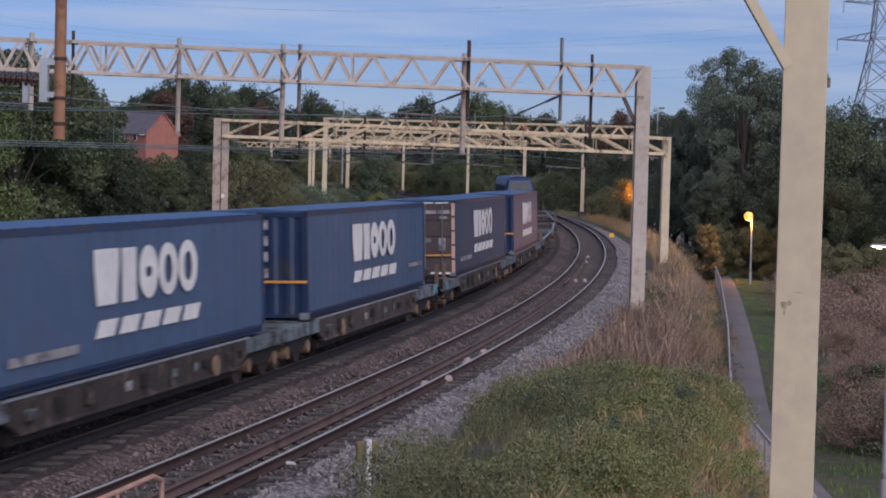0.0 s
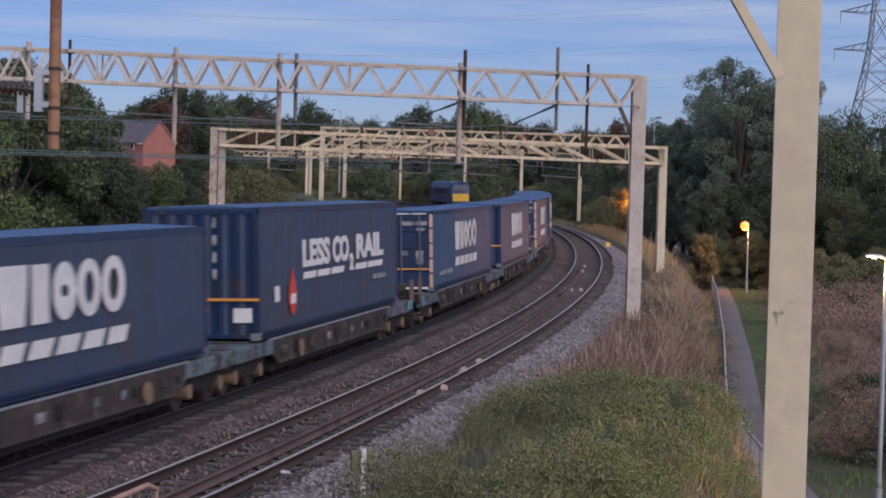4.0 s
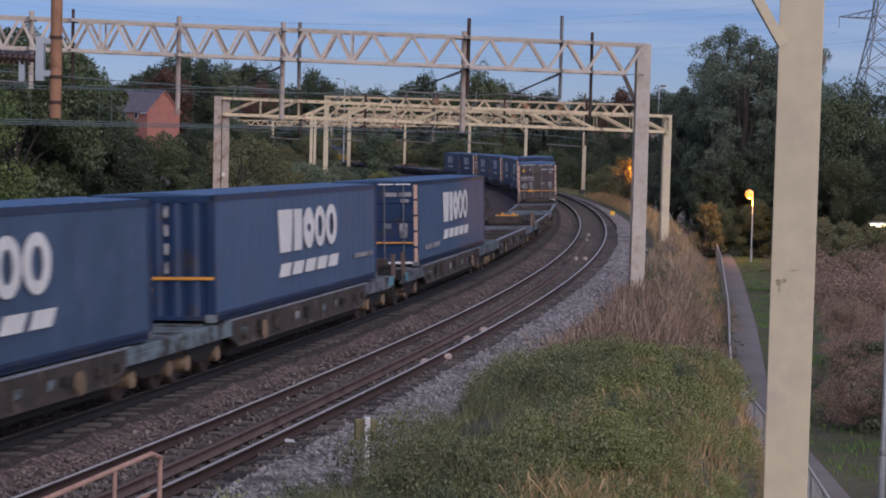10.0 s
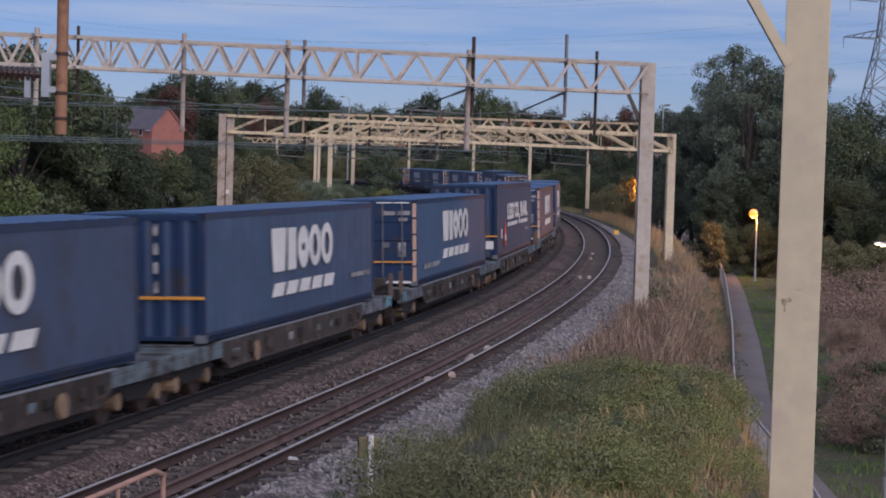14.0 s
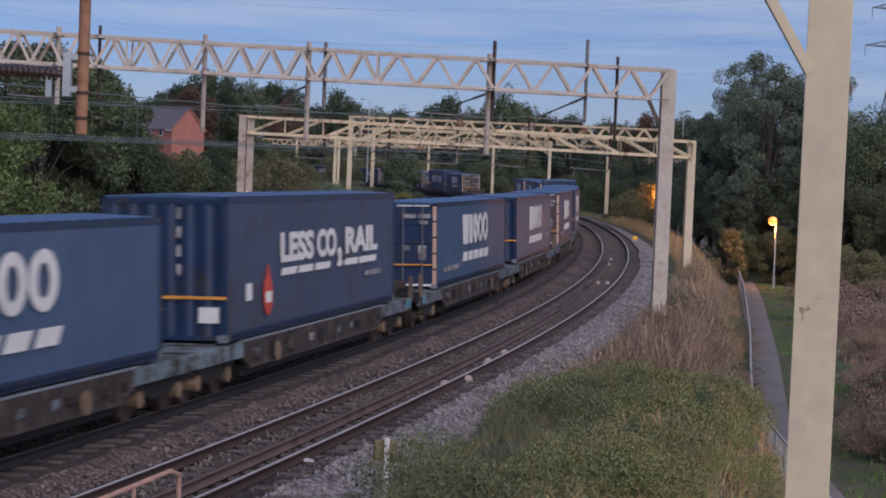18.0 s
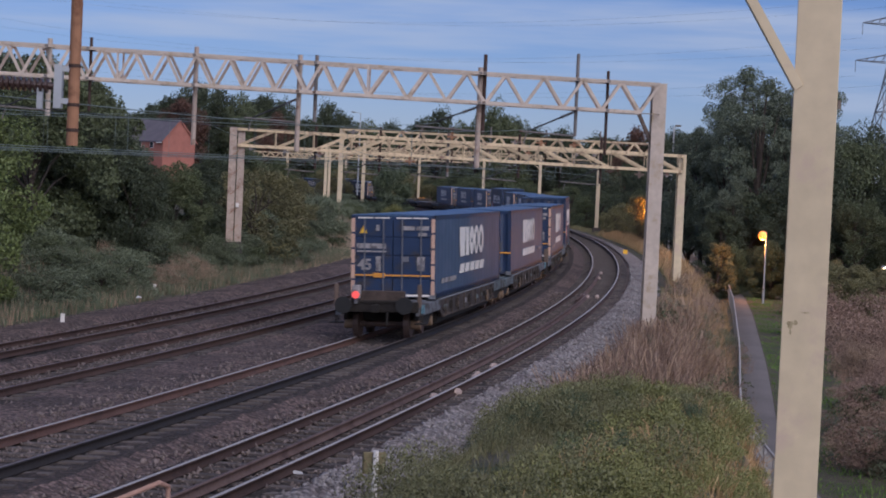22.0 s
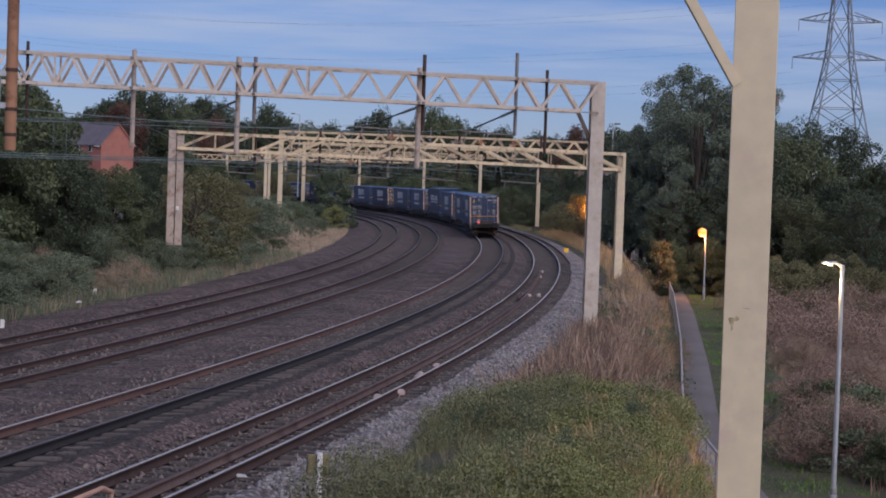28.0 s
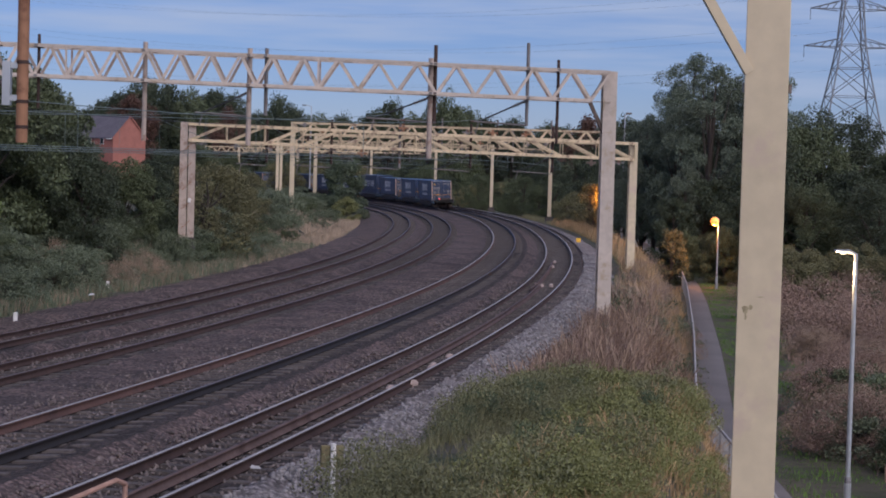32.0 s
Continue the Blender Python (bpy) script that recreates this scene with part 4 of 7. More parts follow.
def build_wagon(inner_front):
    """One flat of a twin wagon. Its inner end meets its twin; the other end has buffers."""
    g = thing("container_wagon", "low container flat wagon with grimy brown sills and pale blue ends", "wagon", group="wagons of the train")
    sg = 1 if inner_front else -1
    yi, yo = sg * (HALF + INNER), -sg * (HALF + OUTER)
    top = FLOOR - 0.02
    for x in (-1.17, 1.17):
        s = Shape()
        o = 0.05
        prof = [(-5.7, 0.62), (-5.2, 0.42), (5.2, 0.42), (5.7, 0.62), (5.7, 0.96), (-5.7, 0.96)]
        s.poly([(x - o, y, z) for y, z in prof], (2 * o, 0, 0))
        s.box(x - 0.09, x + 0.09, -5.3, 5.3, 0.42, 0.47)
        for y in np.arange(-4.8, 5, 1.2):
            s.box(x - 0.09, x + 0.09, y - 0.02, y + 0.02, 0.44, 0.95)
        part("side_flange", Shape().box(x - 0.07, x + 0.06, -5.9, 5.9, 0.955, 1.0), M["frame_pale"], g, "pale worn top flange of the side sill", bevel=0.008)
        part("side_sill", s, M["frame_brown"], g, "rusty brown deep side sill", bevel=0.006)
    for y in (-4.6, -1.6, 1.6, 4.6):
        part("crossmember", Shape().box(-1.12, 1.12, y - 0.28, y + 0.28, 0.7, 0.95), M["frame_brown"], g, bevel=0.01)
    # centre beam made nearly wagon-wide, an added block that keeps light from underneath
    part("centre_beam", Shape().box(-1.06, 1.06, -5.3, 5.3, 0.24, 0.58), M["underframe"], g, "dark centre beam widened to shade the track below", bevel=0.03)
    fl = Shape()
    for a, b in ((-4.3, -1.9), (-1.3, 1.3), (1.9, 4.3)):
        fl.box(-1.12, 1.12, a, b, 0.6, 0.64)
    part("tray", fl, M["underframe"], g, "dark open well floor")
    for end, yend in ((1, yi if sg > 0 else yo), (-1, yo if sg > 0 else yi)):
        d = Shape()
        far = yend - end * 0.12
        d.box(-1.22, 1.22, min(end * 5.6, far), max(end * 5.6, far), 0.86, 0.97)
        d.box(-1.22, -1.08, min(end * 5.6, far), max(end * 5.6, far), 0.66, 0.86)
        d.box(1.08, 1.22, min(end * 5.6, far), max(end * 5.6, far), 0.66, 0.86)
        d.box(-1.0, 1.0, min(end * 6.2, end * 7.0), max(end * 6.2, end * 7.0), 0.97, 1.0)
        part("end_deck", d, M["frame_blue"] if end == sg else M["frame_grey"], g, "faded pale blue end deck" if end == sg else "worn grey end deck", bevel=0.012)
        bc = end * (7.15 if (end == sg) else 7.35)
        bg = Shape()
        for x in (-1.02, 1.02):
            prof = [(bc - 1.25, 0.5), (bc - 0.9, 0.56), (bc - 0.45, 0.34), (bc + 0.45, 0.34), (bc + 0.9, 0.56), (bc + 1.25, 0.5), (bc + 1.2, 0.66), (bc + 0.5, 0.74), (bc - 0.5, 0.74), (bc - 1.2, 0.66)]
            bg.poly([(x - 0.06, y, z) for y, z in prof], (0.12, 0, 0))
            for y in (bc - 0.9, bc + 0.9):
                bg.tube((x, y - 0.17, 0.5), (x, y - 0.17, 0.7), 0.07, 8).tube((x, y + 0.17, 0.5), (x, y + 0.17, 0.7), 0.07, 8)
        bg.box(-1.0, 1.0, bc - 0.25, bc + 0.25, 0.42, 0.72)
        bo = part("bogie", bg, M["underframe"], g, "grimy cast bogie frame")
        for y in (bc - 0.9, bc + 0.9):
            wheelset(bo, y)
    hs = Shape()
    hs.box(-1.18, 1.18, min(yo, yo + sg * 0.12), max(yo, yo + sg * 0.12), 0.76, 1.06)
    hs.box(-0.7, 0.7, min(yo, yo + sg * 0.5), max(yo, yo + sg * 0.5), 0.95, 1.1)
    part("headstock", hs, M["underframe"], g, "grimy black buffer beam", bevel=0.015)
    part("end_block", Shape().box(-0.76, 0.76, min(yo + sg * 0.04, yo + sg * 0.34), max(yo + sg * 0.04, yo + sg * 0.34), 1.06, 1.36), M["end_brown"], g, "raised brown end block", bevel=0.02)
    for x in (-0.87, 0.87):
        b = Shape().tube((x, yo, 0.98), (x, yo - sg * 0.45, 0.98), 0.11, 12)
        b.tube((x, yo - sg * 0.45, 0.98), (x, yo - sg * 0.5, 0.98), 0.24, 16)
        part("buffer", b, M["rubber"], g, "black round buffer")
    for x in (-1.22, 1.22):
        part("corner_post", Shape().box(x * 0.98 - 0.055, x * 0.98 + 0.055, yo + sg * 0.12 - 0.06, yo + sg * 0.12 + 0.06, 0.9, 1.55), M["post_brown"], g, "dusty brown corner post", bevel=0.012)
        part("corner_plate", Shape().box(min(x, x * 1.012), max(x, x * 1.012), min(yo + sg * 0.2, yo + sg * 0.75), max(yo + sg * 0.2, yo + sg * 0.75), 0.72, 0.96), M["teal"], g, "worn teal corner plate")
        part("step", Shape().box(x - 0.16, x + 0.16, min(yo + sg * 0.1, yo + sg * 0.5), max(yo + sg * 0.1, yo + sg * 0.5), 0.42, 0.46).bar((x, yo + sg * 0.15, 0.44), (x, yo + sg * 0.15, 0.9), 0.04).bar((x, yo + sg * 0.45, 0.44), (x, yo + sg * 0.45, 0.9), 0.04), M["underframe"], g)
    part("coupling", Shape().box(-0.09, 0.09, min(yo, yo - sg * 0.42), max(yo, yo - sg * 0.42), 0.78, 0.98).tube((0.3, yo, 0.75), (0.32, yo - sg * 0.2, 0.4), 0.03, 6), M["underframe"], g)
    part("drawbar", Shape().box(-0.1, 0.1, min(yi - sg * 0.2, yi + sg * 0.0), max(yi - sg * 0.2, yi), 0.6, 0.85), M["underframe"], g)
    for y, mt in ((-1.0, "white"), (2.4, "frame_blue")):
        part("data_panel", Shape().box(1.225, 1.235, y, y + 0.3, 0.62, 0.78), M[mt + "_dim"] if mt == "white" else M[mt], g, "small painted panel on the sill")
    part("brake_wheel", Shape().tube((1.26, sg * 3.6, 0.62), (1.3, sg * 3.6, 0.62), 0.2, 14), M["axlebox"], g, "rusty brake wheel")
    rnd = random.Random(6)
    for i, y in enumerate((-5.0, -3.9, -2.7, -0.2, 1.3, 3.1, 4.4, 5.2)):
        k = rnd.uniform(0.07, 0.15)
        part("fitting", Shape().box(1.22, 1.22 + rnd.uniform(0.04, 0.12), y - k, y + k, 0.56 + 0.1 * rnd.random(), 0.74 + 0.16 * rnd.random()), M[("frame_blue", "underframe", "frame_brown", "underframe")[i % 4]], g, "grimy fitting on the sill", bevel=0.015)
    part("brake_tank", Shape().tube((0.5, -0.8, 0.62), (0.5, 0.8, 0.62), 0.17, 12), M["underframe"], g)
    return g


def build_loco():
    c = thing("locomotive", "dark blue electric locomotive with a yellow cab end", "locomotive")
    L = 10.2
    pr = [(-1.33, 1.05), (1.33, 1.05), (1.33, 3.0), (1.12, 3.6), (0.6, 3.8), (-0.6, 3.8), (-1.12, 3.6), (-1.33, 3.0)]
    b = Shape()
    n = len(pr)
    v = [(x, y, z) for y in (-L + 0.7, L - 0.7) for x, z in pr]
    b.add(v, [(i, (i + 1) % n, n + (i + 1) % n, n + i) for i in range(n)] + [tuple(range(n - 1, -1, -1)), tuple(range(n, 2 * n))])
    part("body", b, M["loco_blue"], c, "dark blue ribbed body", bevel=0.03)
    for sg in (-1, 1):
        nose = Shape()
        f = [(-1.2, 1.05), (1.2, 1.05), (1.24, 2.3), (1.0, 3.45), (-1.0, 3.45), (-1.24, 2.3)]
        bk = [(-1.33, 1.05), (1.33, 1.05), (1.33, 2.4), (1.15, 3.6), (-1.15, 3.6), (-1.33, 2.4)]
        off = [0, 0, 0, 0.45, 0.45, 0]
        v = [(x, sg * (L - o), z) for (x, z), o in zip(f, off)] + [(x, sg * (L - 0.72), z) for x, z in bk]
        nose.add(v, [(0, 1, 2, 5), (5, 2, 3, 4)] + [(i, 6 + i, 6 + (i + 1) % 6, (i + 1) % 6) for i in range(6)] + [(6, 7, 8, 9, 10, 11)])
        cab = part("cab_end", nose, M["loco_blue"], c, bevel=0.02)
        part("warning_panel", Shape().box(-1.05, 1.05, min(sg * L, sg * (L + 0.03)), max(sg * L, sg * (L + 0.03)), 1.25, 2.25), M["yellow"], cab, "yellow warning panel")
        for x0, x1 in ((-0.95, -0.06), (0.06, 0.95)):
            part("windscreen", Shape().poly([(x0, sg * (L - 0.07), 2.45), (x1, sg * (L - 0.07), 2.45), (x1 * 0.88, sg * (L - 0.36), 3.2), (x0 * 0.88, sg * (L - 0.36), 3.2)], (0, sg * 0.03, 0)), M["glass"], cab, "dark cab windscreen")
        for x in (-0.87, 0.87):
            part("buffer", Shape().tube((x, sg * L, 1.05), (x, sg * (L + 0.45), 1.05), 0.12, 12).tube((x, sg * (L + 0.45), 1.05), (x, sg * (L + 0.5), 1.05), 0.24, 14), M["rubber"], c)
        bg = part("bogie", Shape().box(-1.15, 1.15, sg * 5.8 - 2.0, sg * 5.8 + 2.0, 0.45, 0.95), M["underframe"], c, bevel=0.02)
        for y in (sg * 5.8 - 1.3, sg * 5.8 + 1.3):
            wheelset(bg, y)
        part("window", Shape().box(-1.345, 1.345, sg * (L - 1.9) - 0.35, sg * (L - 1.9) + 0.35, 2.4, 3.0), M["glass"], c, "cab side window")
    gr = Shape()
    for y in np.arange(-6.5, 6.6, 1.9):
        gr.box(-1.345, 1.345, y, y + 1.2, 2.2, 2.9)
    part("grille", gr, M["underframe"], c, "row of dark body-side grilles")
    pan = Shape().box(-0.7, 0.7, -4.6, -2.6, 3.8, 3.9)
    pan.tube((-0.4, -4.3, 3.9), (0, -2.8, 4.4), 0.03, 6).tube((0.4, -4.3, 3.9), (0, -2.8, 4.4), 0.03, 6).tube((0, -2.8, 4.4), (0, -4.2, 4.85), 0.03, 6).tube((-0.8, -4.2, 4.87), (0.8, -4.2, 4.87), 0.035, 6)
    part("pantograph", pan, M["steel_grey"], c, "raised pantograph")
    return c


def ride(u, t):
    """How far along the line a point of the train is at t: it gathers speed slightly."""
    return u + 17.204 * t + 0.03304 * t * t 


def vehicle_pose(s, base):
    off, z0, cant = TRACKS["C"]
    a, b = spot(s - base), spot(s + base)
    d = b - a
    return Matrix.Translation((a + b) / 2) @ Matrix.Rotation(math.atan2(-d.x, d.y), 4, "Z") @ Matrix.Rotation(-cant / 1.505, 4, "Y")


PERIOD, FIRST, TWIN = 36.4, 28.3, 17.08
EMPTY = {(-2, 0), (-2, 1), (-3, 0), (-3, 1), (-4, 0), (-4, 1), (3, 0), (3, 1), (4, 1)}
SLOGANS = {(2, 1), (6, 1), (9, 1)}
MOVERS = []                       # (thing, place in the train, half of its bogie distance)


def build_train():
    flats = [build_wagon(True), build_wagon(False)]      # rear flat and front flat of a twin
    boxes = {("rear", 0): build_container(True, False, False), ("front", 0): build_container(False, False, False), ("slogan", 0): build_container(False, True, True), ("rear", 1): build_container(True, False, True)}
    used = set()

    def take(ob, u):
        if ob in used:
            ob = copy_thing(ob, Matrix())
        used.add(ob)
        MOVERS.append((ob, u, 7.2))
        return ob
    for k in range(-4, 11):
        for front in (0, 1):
            u = FIRST - PERIOD * k + TWIN * front + HALF
            if (k, front) == (-4, 1):
                continue
            flat = take(flats[front], u)
            if (k, front) == (3, 0):
                yb = -(HALF + OUTER) + 0.1
                bar = Shape().tube((-0.55, yb, 1.4), (0.5, yb, 1.4), 0.035, 8).box(-0.3, -0.16, yb - 0.05, yb + 0.05, 1.36, 1.52).box(0.2, 0.34, yb - 0.05, yb + 0.05, 1.36, 1.52)
                release = (bar, flat)
            if (k, front) in EMPTY:
                continue
            dusty = 1 if (k, front) in ((2, 0), (-1, 0), (7, 0)) else 0
            key = ("slogan", 0) if (k, front) in SLOGANS else ("front" if front else "rear", dusty)
            take(boxes[key], u)
    part("release_bar", release[0], M["orange"], release[1], "orange coupling release bar")
    loco = build_loco()
    MOVERS.append((loco, FIRST + 4 * PERIOD + LONG + INNER + 11.0, 5.8))
    tail = thing("tail_lamp", "red tail lamp on a pale bracket behind the last wagon", "lamp")
    y = -(HALF + OUTER) - 0.1
    part("case", Shape().box(-0.7, -0.48, y - 0.02, y + 0.2, 1.14, 1.52), M["white_dim"], tail, "pale lamp case", bevel=0.02)
    part("lens", Shape().tube((-0.59, y - 0.06, 1.25), (-0.59, y, 1.25), 0.105, 14), M["taillight"], tail, "glowing red lens")
    part("bracket", Shape().box(-0.63, -0.55, y, y + 0.2, 1.0, 1.16), M["rod"], tail)
    MOVERS.append((tail, FIRST - PERIOD * 10 + HALF, 7.2))


build_train()


# ---- overhead line: portals, drop tubes, wires ----
def column(sh, x, y, z0, z1, w, d, turn):
    """An H-shaped column: flanges and a web in one outline."""
    a, b = Vector((math.cos(turn), math.sin(turn), 0)), Vector((-math.sin(turn), math.cos(turn), 0))
    h, k, f, t = w / 2, d / 2, 0.03, 0.02
    out = [(-h, -k), (h, -k), (h, f - k), (t, f - k), (t, k - f), (h, k - f), (h, k), (-h, k), (-h, k - f), (-t, k - f), (-t, f - k), (-h, f - k)]
    return sh.poly([Vector((x, y, z0)) + a * i + b * j for i, j in out], (0, 0, z1 - z0))


def line_tube(pts, r, n=6):
    """One unbroken tube through a row of points."""
    sh = Shape()
    v, f = [], []
    for i, p in enumerate(pts):
        d = (pts[min(i + 1, len(pts) - 1)] - pts[max(i - 1, 0)]).normalized()
        a = d.cross(Vector((0, 0, 1))).normalized()
        b = a.cross(d)
        v += [p + (a * math.cos(2 * math.pi * j / n) + b * math.sin(2 * math.pi * j / n)) * r for j in range(n)]
    for i in range(len(pts) - 1):
        f += [(i * n + j, i * n + (j + 1) % n, (i + 1) * n + (j + 1) % n, (i + 1) * n + j) for j in range(n)]
    return sh.add(v, f + [tuple(reversed(range(n))), tuple(range(len(v) - n, len(v)))])


def portal(label, right, left, z_top, z_bot, base_r, base_l, bay=1.22, mast=0.42, paint="cream_far", chord=0.09, deep=0.5, drops=(), knee=True, style="warren", legs=1, rise=0.0, square=False, joint=None):
    """A lattice beam over the tracks on two masts. drops: distance from the right mast, low, high, radius, material, arm reach."""
    r, l = Vector((*right, 0)), Vector((*left, 0))
    d = (l - r).normalized()
    turn = math.atan2(d.y, d.x)
    side = (Vector((0, -1, 0)) if square else Vector((-d.y, d.x, 0))) * deep / 2
    d.z = rise
    span = (l - r).length
    P = thing("gantry", label, "gantry", group="overhead line gantries")
    for (p, zb, n) in ((r, base_r, 1), (l, base_l, legs)):
        if n == 1:
            m = part("mast", column(Shape(), p.x, p.y, zb, z_top + (rise * span if p is l else 0.0), mast, 0.34, turn), M["cream" if paint == "cream_far" else paint], P, "tall steel mast")
        else:
            m = part("mast", column(column(Shape(), p.x - 0.2, p.y, zb, z_top + rise * span, 0.36, 0.3, turn), p.x + 0.2, p.y, zb, z_top + rise * span, 0.34, 0.3, turn), M["mast_pink"], P, "tall twin-legged weathered steel mast")
            for k in range(5):
                z = zb + 0.5 + k * (z_top - zb - 0.7) / 5
                part("lacing_bar", Shape().bar((p.x - 0.22, p.y - 0.16, z), (p.x + 0.22, p.y - 0.16, z + 0.4), 0.06, 0.02), M["rust_tube"], m)
            part("cabinet", Shape().box(p.x + 0.08, p.x + 0.22, p.y - 0.24, p.y - 0.16, zb + 1.75, zb + 1.95), M["white"], m, "small white plate on the mast")
        part("base", Shape().box(p.x - 0.4, p.x + 0.4, p.y - 0.4, p.y + 0.4, zb - 0.5, zb + 0.05), M["sleeper"], m, "concrete foot")
    up = Vector((0, 0, 1))
    for sd in (-1, 1):
        o = side * sd
        for z in (z_top - chord / 2, z_bot + chord / 2):
            inset = 0.0 if z > (z_top + z_bot) / 2 else (bay * 0.5 if knee else 0)
            part("chord", Shape().bar(r + d * inset + o + up * z, r + d * (span - inset) + o + up * z, chord * 0.8, chord), M[paint], P)
        n = max(2, round(span / bay))
        b = span / n
        segs = []
        if joint:
            knots = [0.0]
            while knots[-1] < span - 0.3:
                knots.append(min(span, knots[-1] + (joint[0] if len(knots) <= joint[2] else joint[1])))
            segs = [((knots[i], z_bot if i % 2 else z_top), (knots[i + 1], z_top if i % 2 else z_bot)) for i in range(len(knots) - 1)]
            for a in (knots[joint[2]], knots[min(len(knots) - 1, joint[2] + 16)]):
                segs.append(((a, z_top), (a, z_bot)))
        else:
            for i in range(n):
                a0, a1 = i * b, (i + 1) * b
                if style == "warren":
                    segs += [((a0, z_top), ((a0 + a1) / 2, z_bot)), (((a0 + a1) / 2, z_bot), (a1, z_top))]
                else:
                    segs += [((a0, z_top), (a0, z_bot)), ((a0, z_bot) if i < n / 2 else (a0, z_top), (a1, z_top) if i < n / 2 else (a1, z_bot))]
        for (u0, v0), (u1, v1) in segs:
            # the square beam's rear bars take a darker colour for their shade
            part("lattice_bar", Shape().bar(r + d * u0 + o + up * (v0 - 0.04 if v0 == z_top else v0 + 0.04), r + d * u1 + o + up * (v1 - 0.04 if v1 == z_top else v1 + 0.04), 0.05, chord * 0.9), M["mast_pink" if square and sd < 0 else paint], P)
    br = Shape()
    n = max(2, round(span / bay))
    for i in range(n):
        a0, a1 = i * span / n, (i + 1) * span / n
        for z in (z_top - 0.03, z_bot + 0.03):
            br.bar(r + d * a0 + side + up * z, r + d * a0 - side + up * z, 0.04)
            br.bar(r + d * a0 + side + up * z, r + d * a1 - side + up * z, 0.03)
    tagged(part("bracing", br, M[paint], P, "flat bracing inside the beam"), kind="stuff")
    if knee:
        drop = (z_top - z_bot) * (1.2 if square else 0.72)
        for e, q in ((r, 1), (r + d * span, -1)):
            part("knee_brace", Shape().bar(e + d * q * bay * 0.5 + up * z_bot, e + up * (z_bot - drop), 0.11), M["post_brown"] if paint != "cream_far" else M[paint], P)
            part("knee_brace", Shape().bar(e + d * q * bay * 0.5 + up * z_bot, e + d * q * 0.1 + up * (z_top - 0.05), 0.07), M[paint], P)
    if not square:
        rnd = random.Random(int(span * 100))
        for k in range(14):
            a = span * (k + 0.3 + 0.4 * rnd.random()) / 14
            c, zf = r + d * a, z_bot + (z_top - z_bot) * rnd.choice((0.0, 0.0, 1.0))
            h = rnd.uniform(0.15, 0.4)
            zf += 0.0 if zf > z_bot + 0.1 else -h
            part("bracket", Shape().box(c.x - 0.07, c.x + 0.07, c.y - 0.38, c.y - 0.26, c.z + zf, c.z + zf + h).box(c.x - 0.25, c.x + 0.25, c.y - 0.36, c.y - 0.3, c.z + zf + h * 0.35, c.z + zf + h * 0.6), M[rnd.choice(("rust_tube", "rail_side", "post_brown", "steel_grey"))], P, "small rusty bracket on the beam")
    for a, lo, hi, rad, mt, arm in drops:
        c = r + d * a
        c.z = 0.0
        t = part("drop_tube", Shape().tube(c + up * lo, c + up * hi, rad, 12), M[mt], P, "upright drop tube through the beam")
        for z in (z_bot + 0.05 + rise * a, z_top - 0.05 + rise * a):
            part("clamp", Shape().bar(c + side * 1.1 + up * z, c - side * 1.1 + up * z, 0.12, 0.08), M["steel_grey"], t)
        if arm:
            e = c + d * arm + up * (z_bot - 0.72) - side
            s0 = c + up * (z_bot + 0.02) - side
            part("stay", Shape().tube(s0, e, 0.026, 8), M["wire_dark"], t, "dark sloping stay")
            k = s0 + (e - s0) * 0.3
            prof = [(0.0, 0.028)] + [w for m in range(6) for w in ((m / 6 + 0.05, 0.03), (m / 6 + 0.07, 0.062), (m / 6 + 0.11, 0.062), (m / 6 + 0.13, 0.03))] + [(1.0, 0.028)]
            ins = Shape().lathe(s0.lerp(k, 0.1), k, prof)
            part("insulator", ins, M["insulator"], t, "ribbed dark insulator")
            part("arm", Shape().tube(e + d * 0.25, c - side + up * (z_bot - 0.78), 0.03, 8), M["steel_grey"], t, "level registration arm")
            part("dropper", Shape().tube(e, e - up * 0.4 + d * 0.1, 0.02, 6), M["steel_grey"], t)
    return P


def q_at(s, q):
    p = spot(s, q)
    return (p.x, p.y)


CD, SD = math.cos(0.145), math.sin(0.145)
P1R = (5.17, 63.77)


def on_p1(x):
    return (5.17 - x) / CD


portal("cream-painted lattice gantry spanning four tracks with dark drop tubes", P1R, (5.17 - 22 * CD, 63.77 - 22 * SD), 7.98, 6.95, -0.6, 0.6, bay=1.235, mast=0.45, paint="cream_grey", chord=0.1, deep=0.95, rise=0.0115, square=True, joint=(0.6267, 0.487, 15),
       drops=((on_p1(2.51), 6.15, 8.8, 0.055, "steel_grey", 1.55), (on_p1(3.5), 5.6, 8.3, 0.05, "rail_side", 0), (on_p1(-0.6), 5.0, 8.2, 0.085, "mast_pink", 1.8), (on_p1(-0.46), 6.1, 8.62, 0.06, "rail_side", 0),
              (on_p1(-6.3), 5.25, 8.3, 0.08, "mast_pink", 1.5), (on_p1(-5.78), 6.2, 8.32, 0.06, "steel_grey", 0), (on_p1(-9.52), 5.3, 8.38, 0.075, "mast_pink", 0), (on_p1(-12.75), 6.2, 8.5, 0.05, "rail_side", 0), (on_p1(-14.0), 6.0, 8.4, 0.08, "cream_grey", 1.4)))
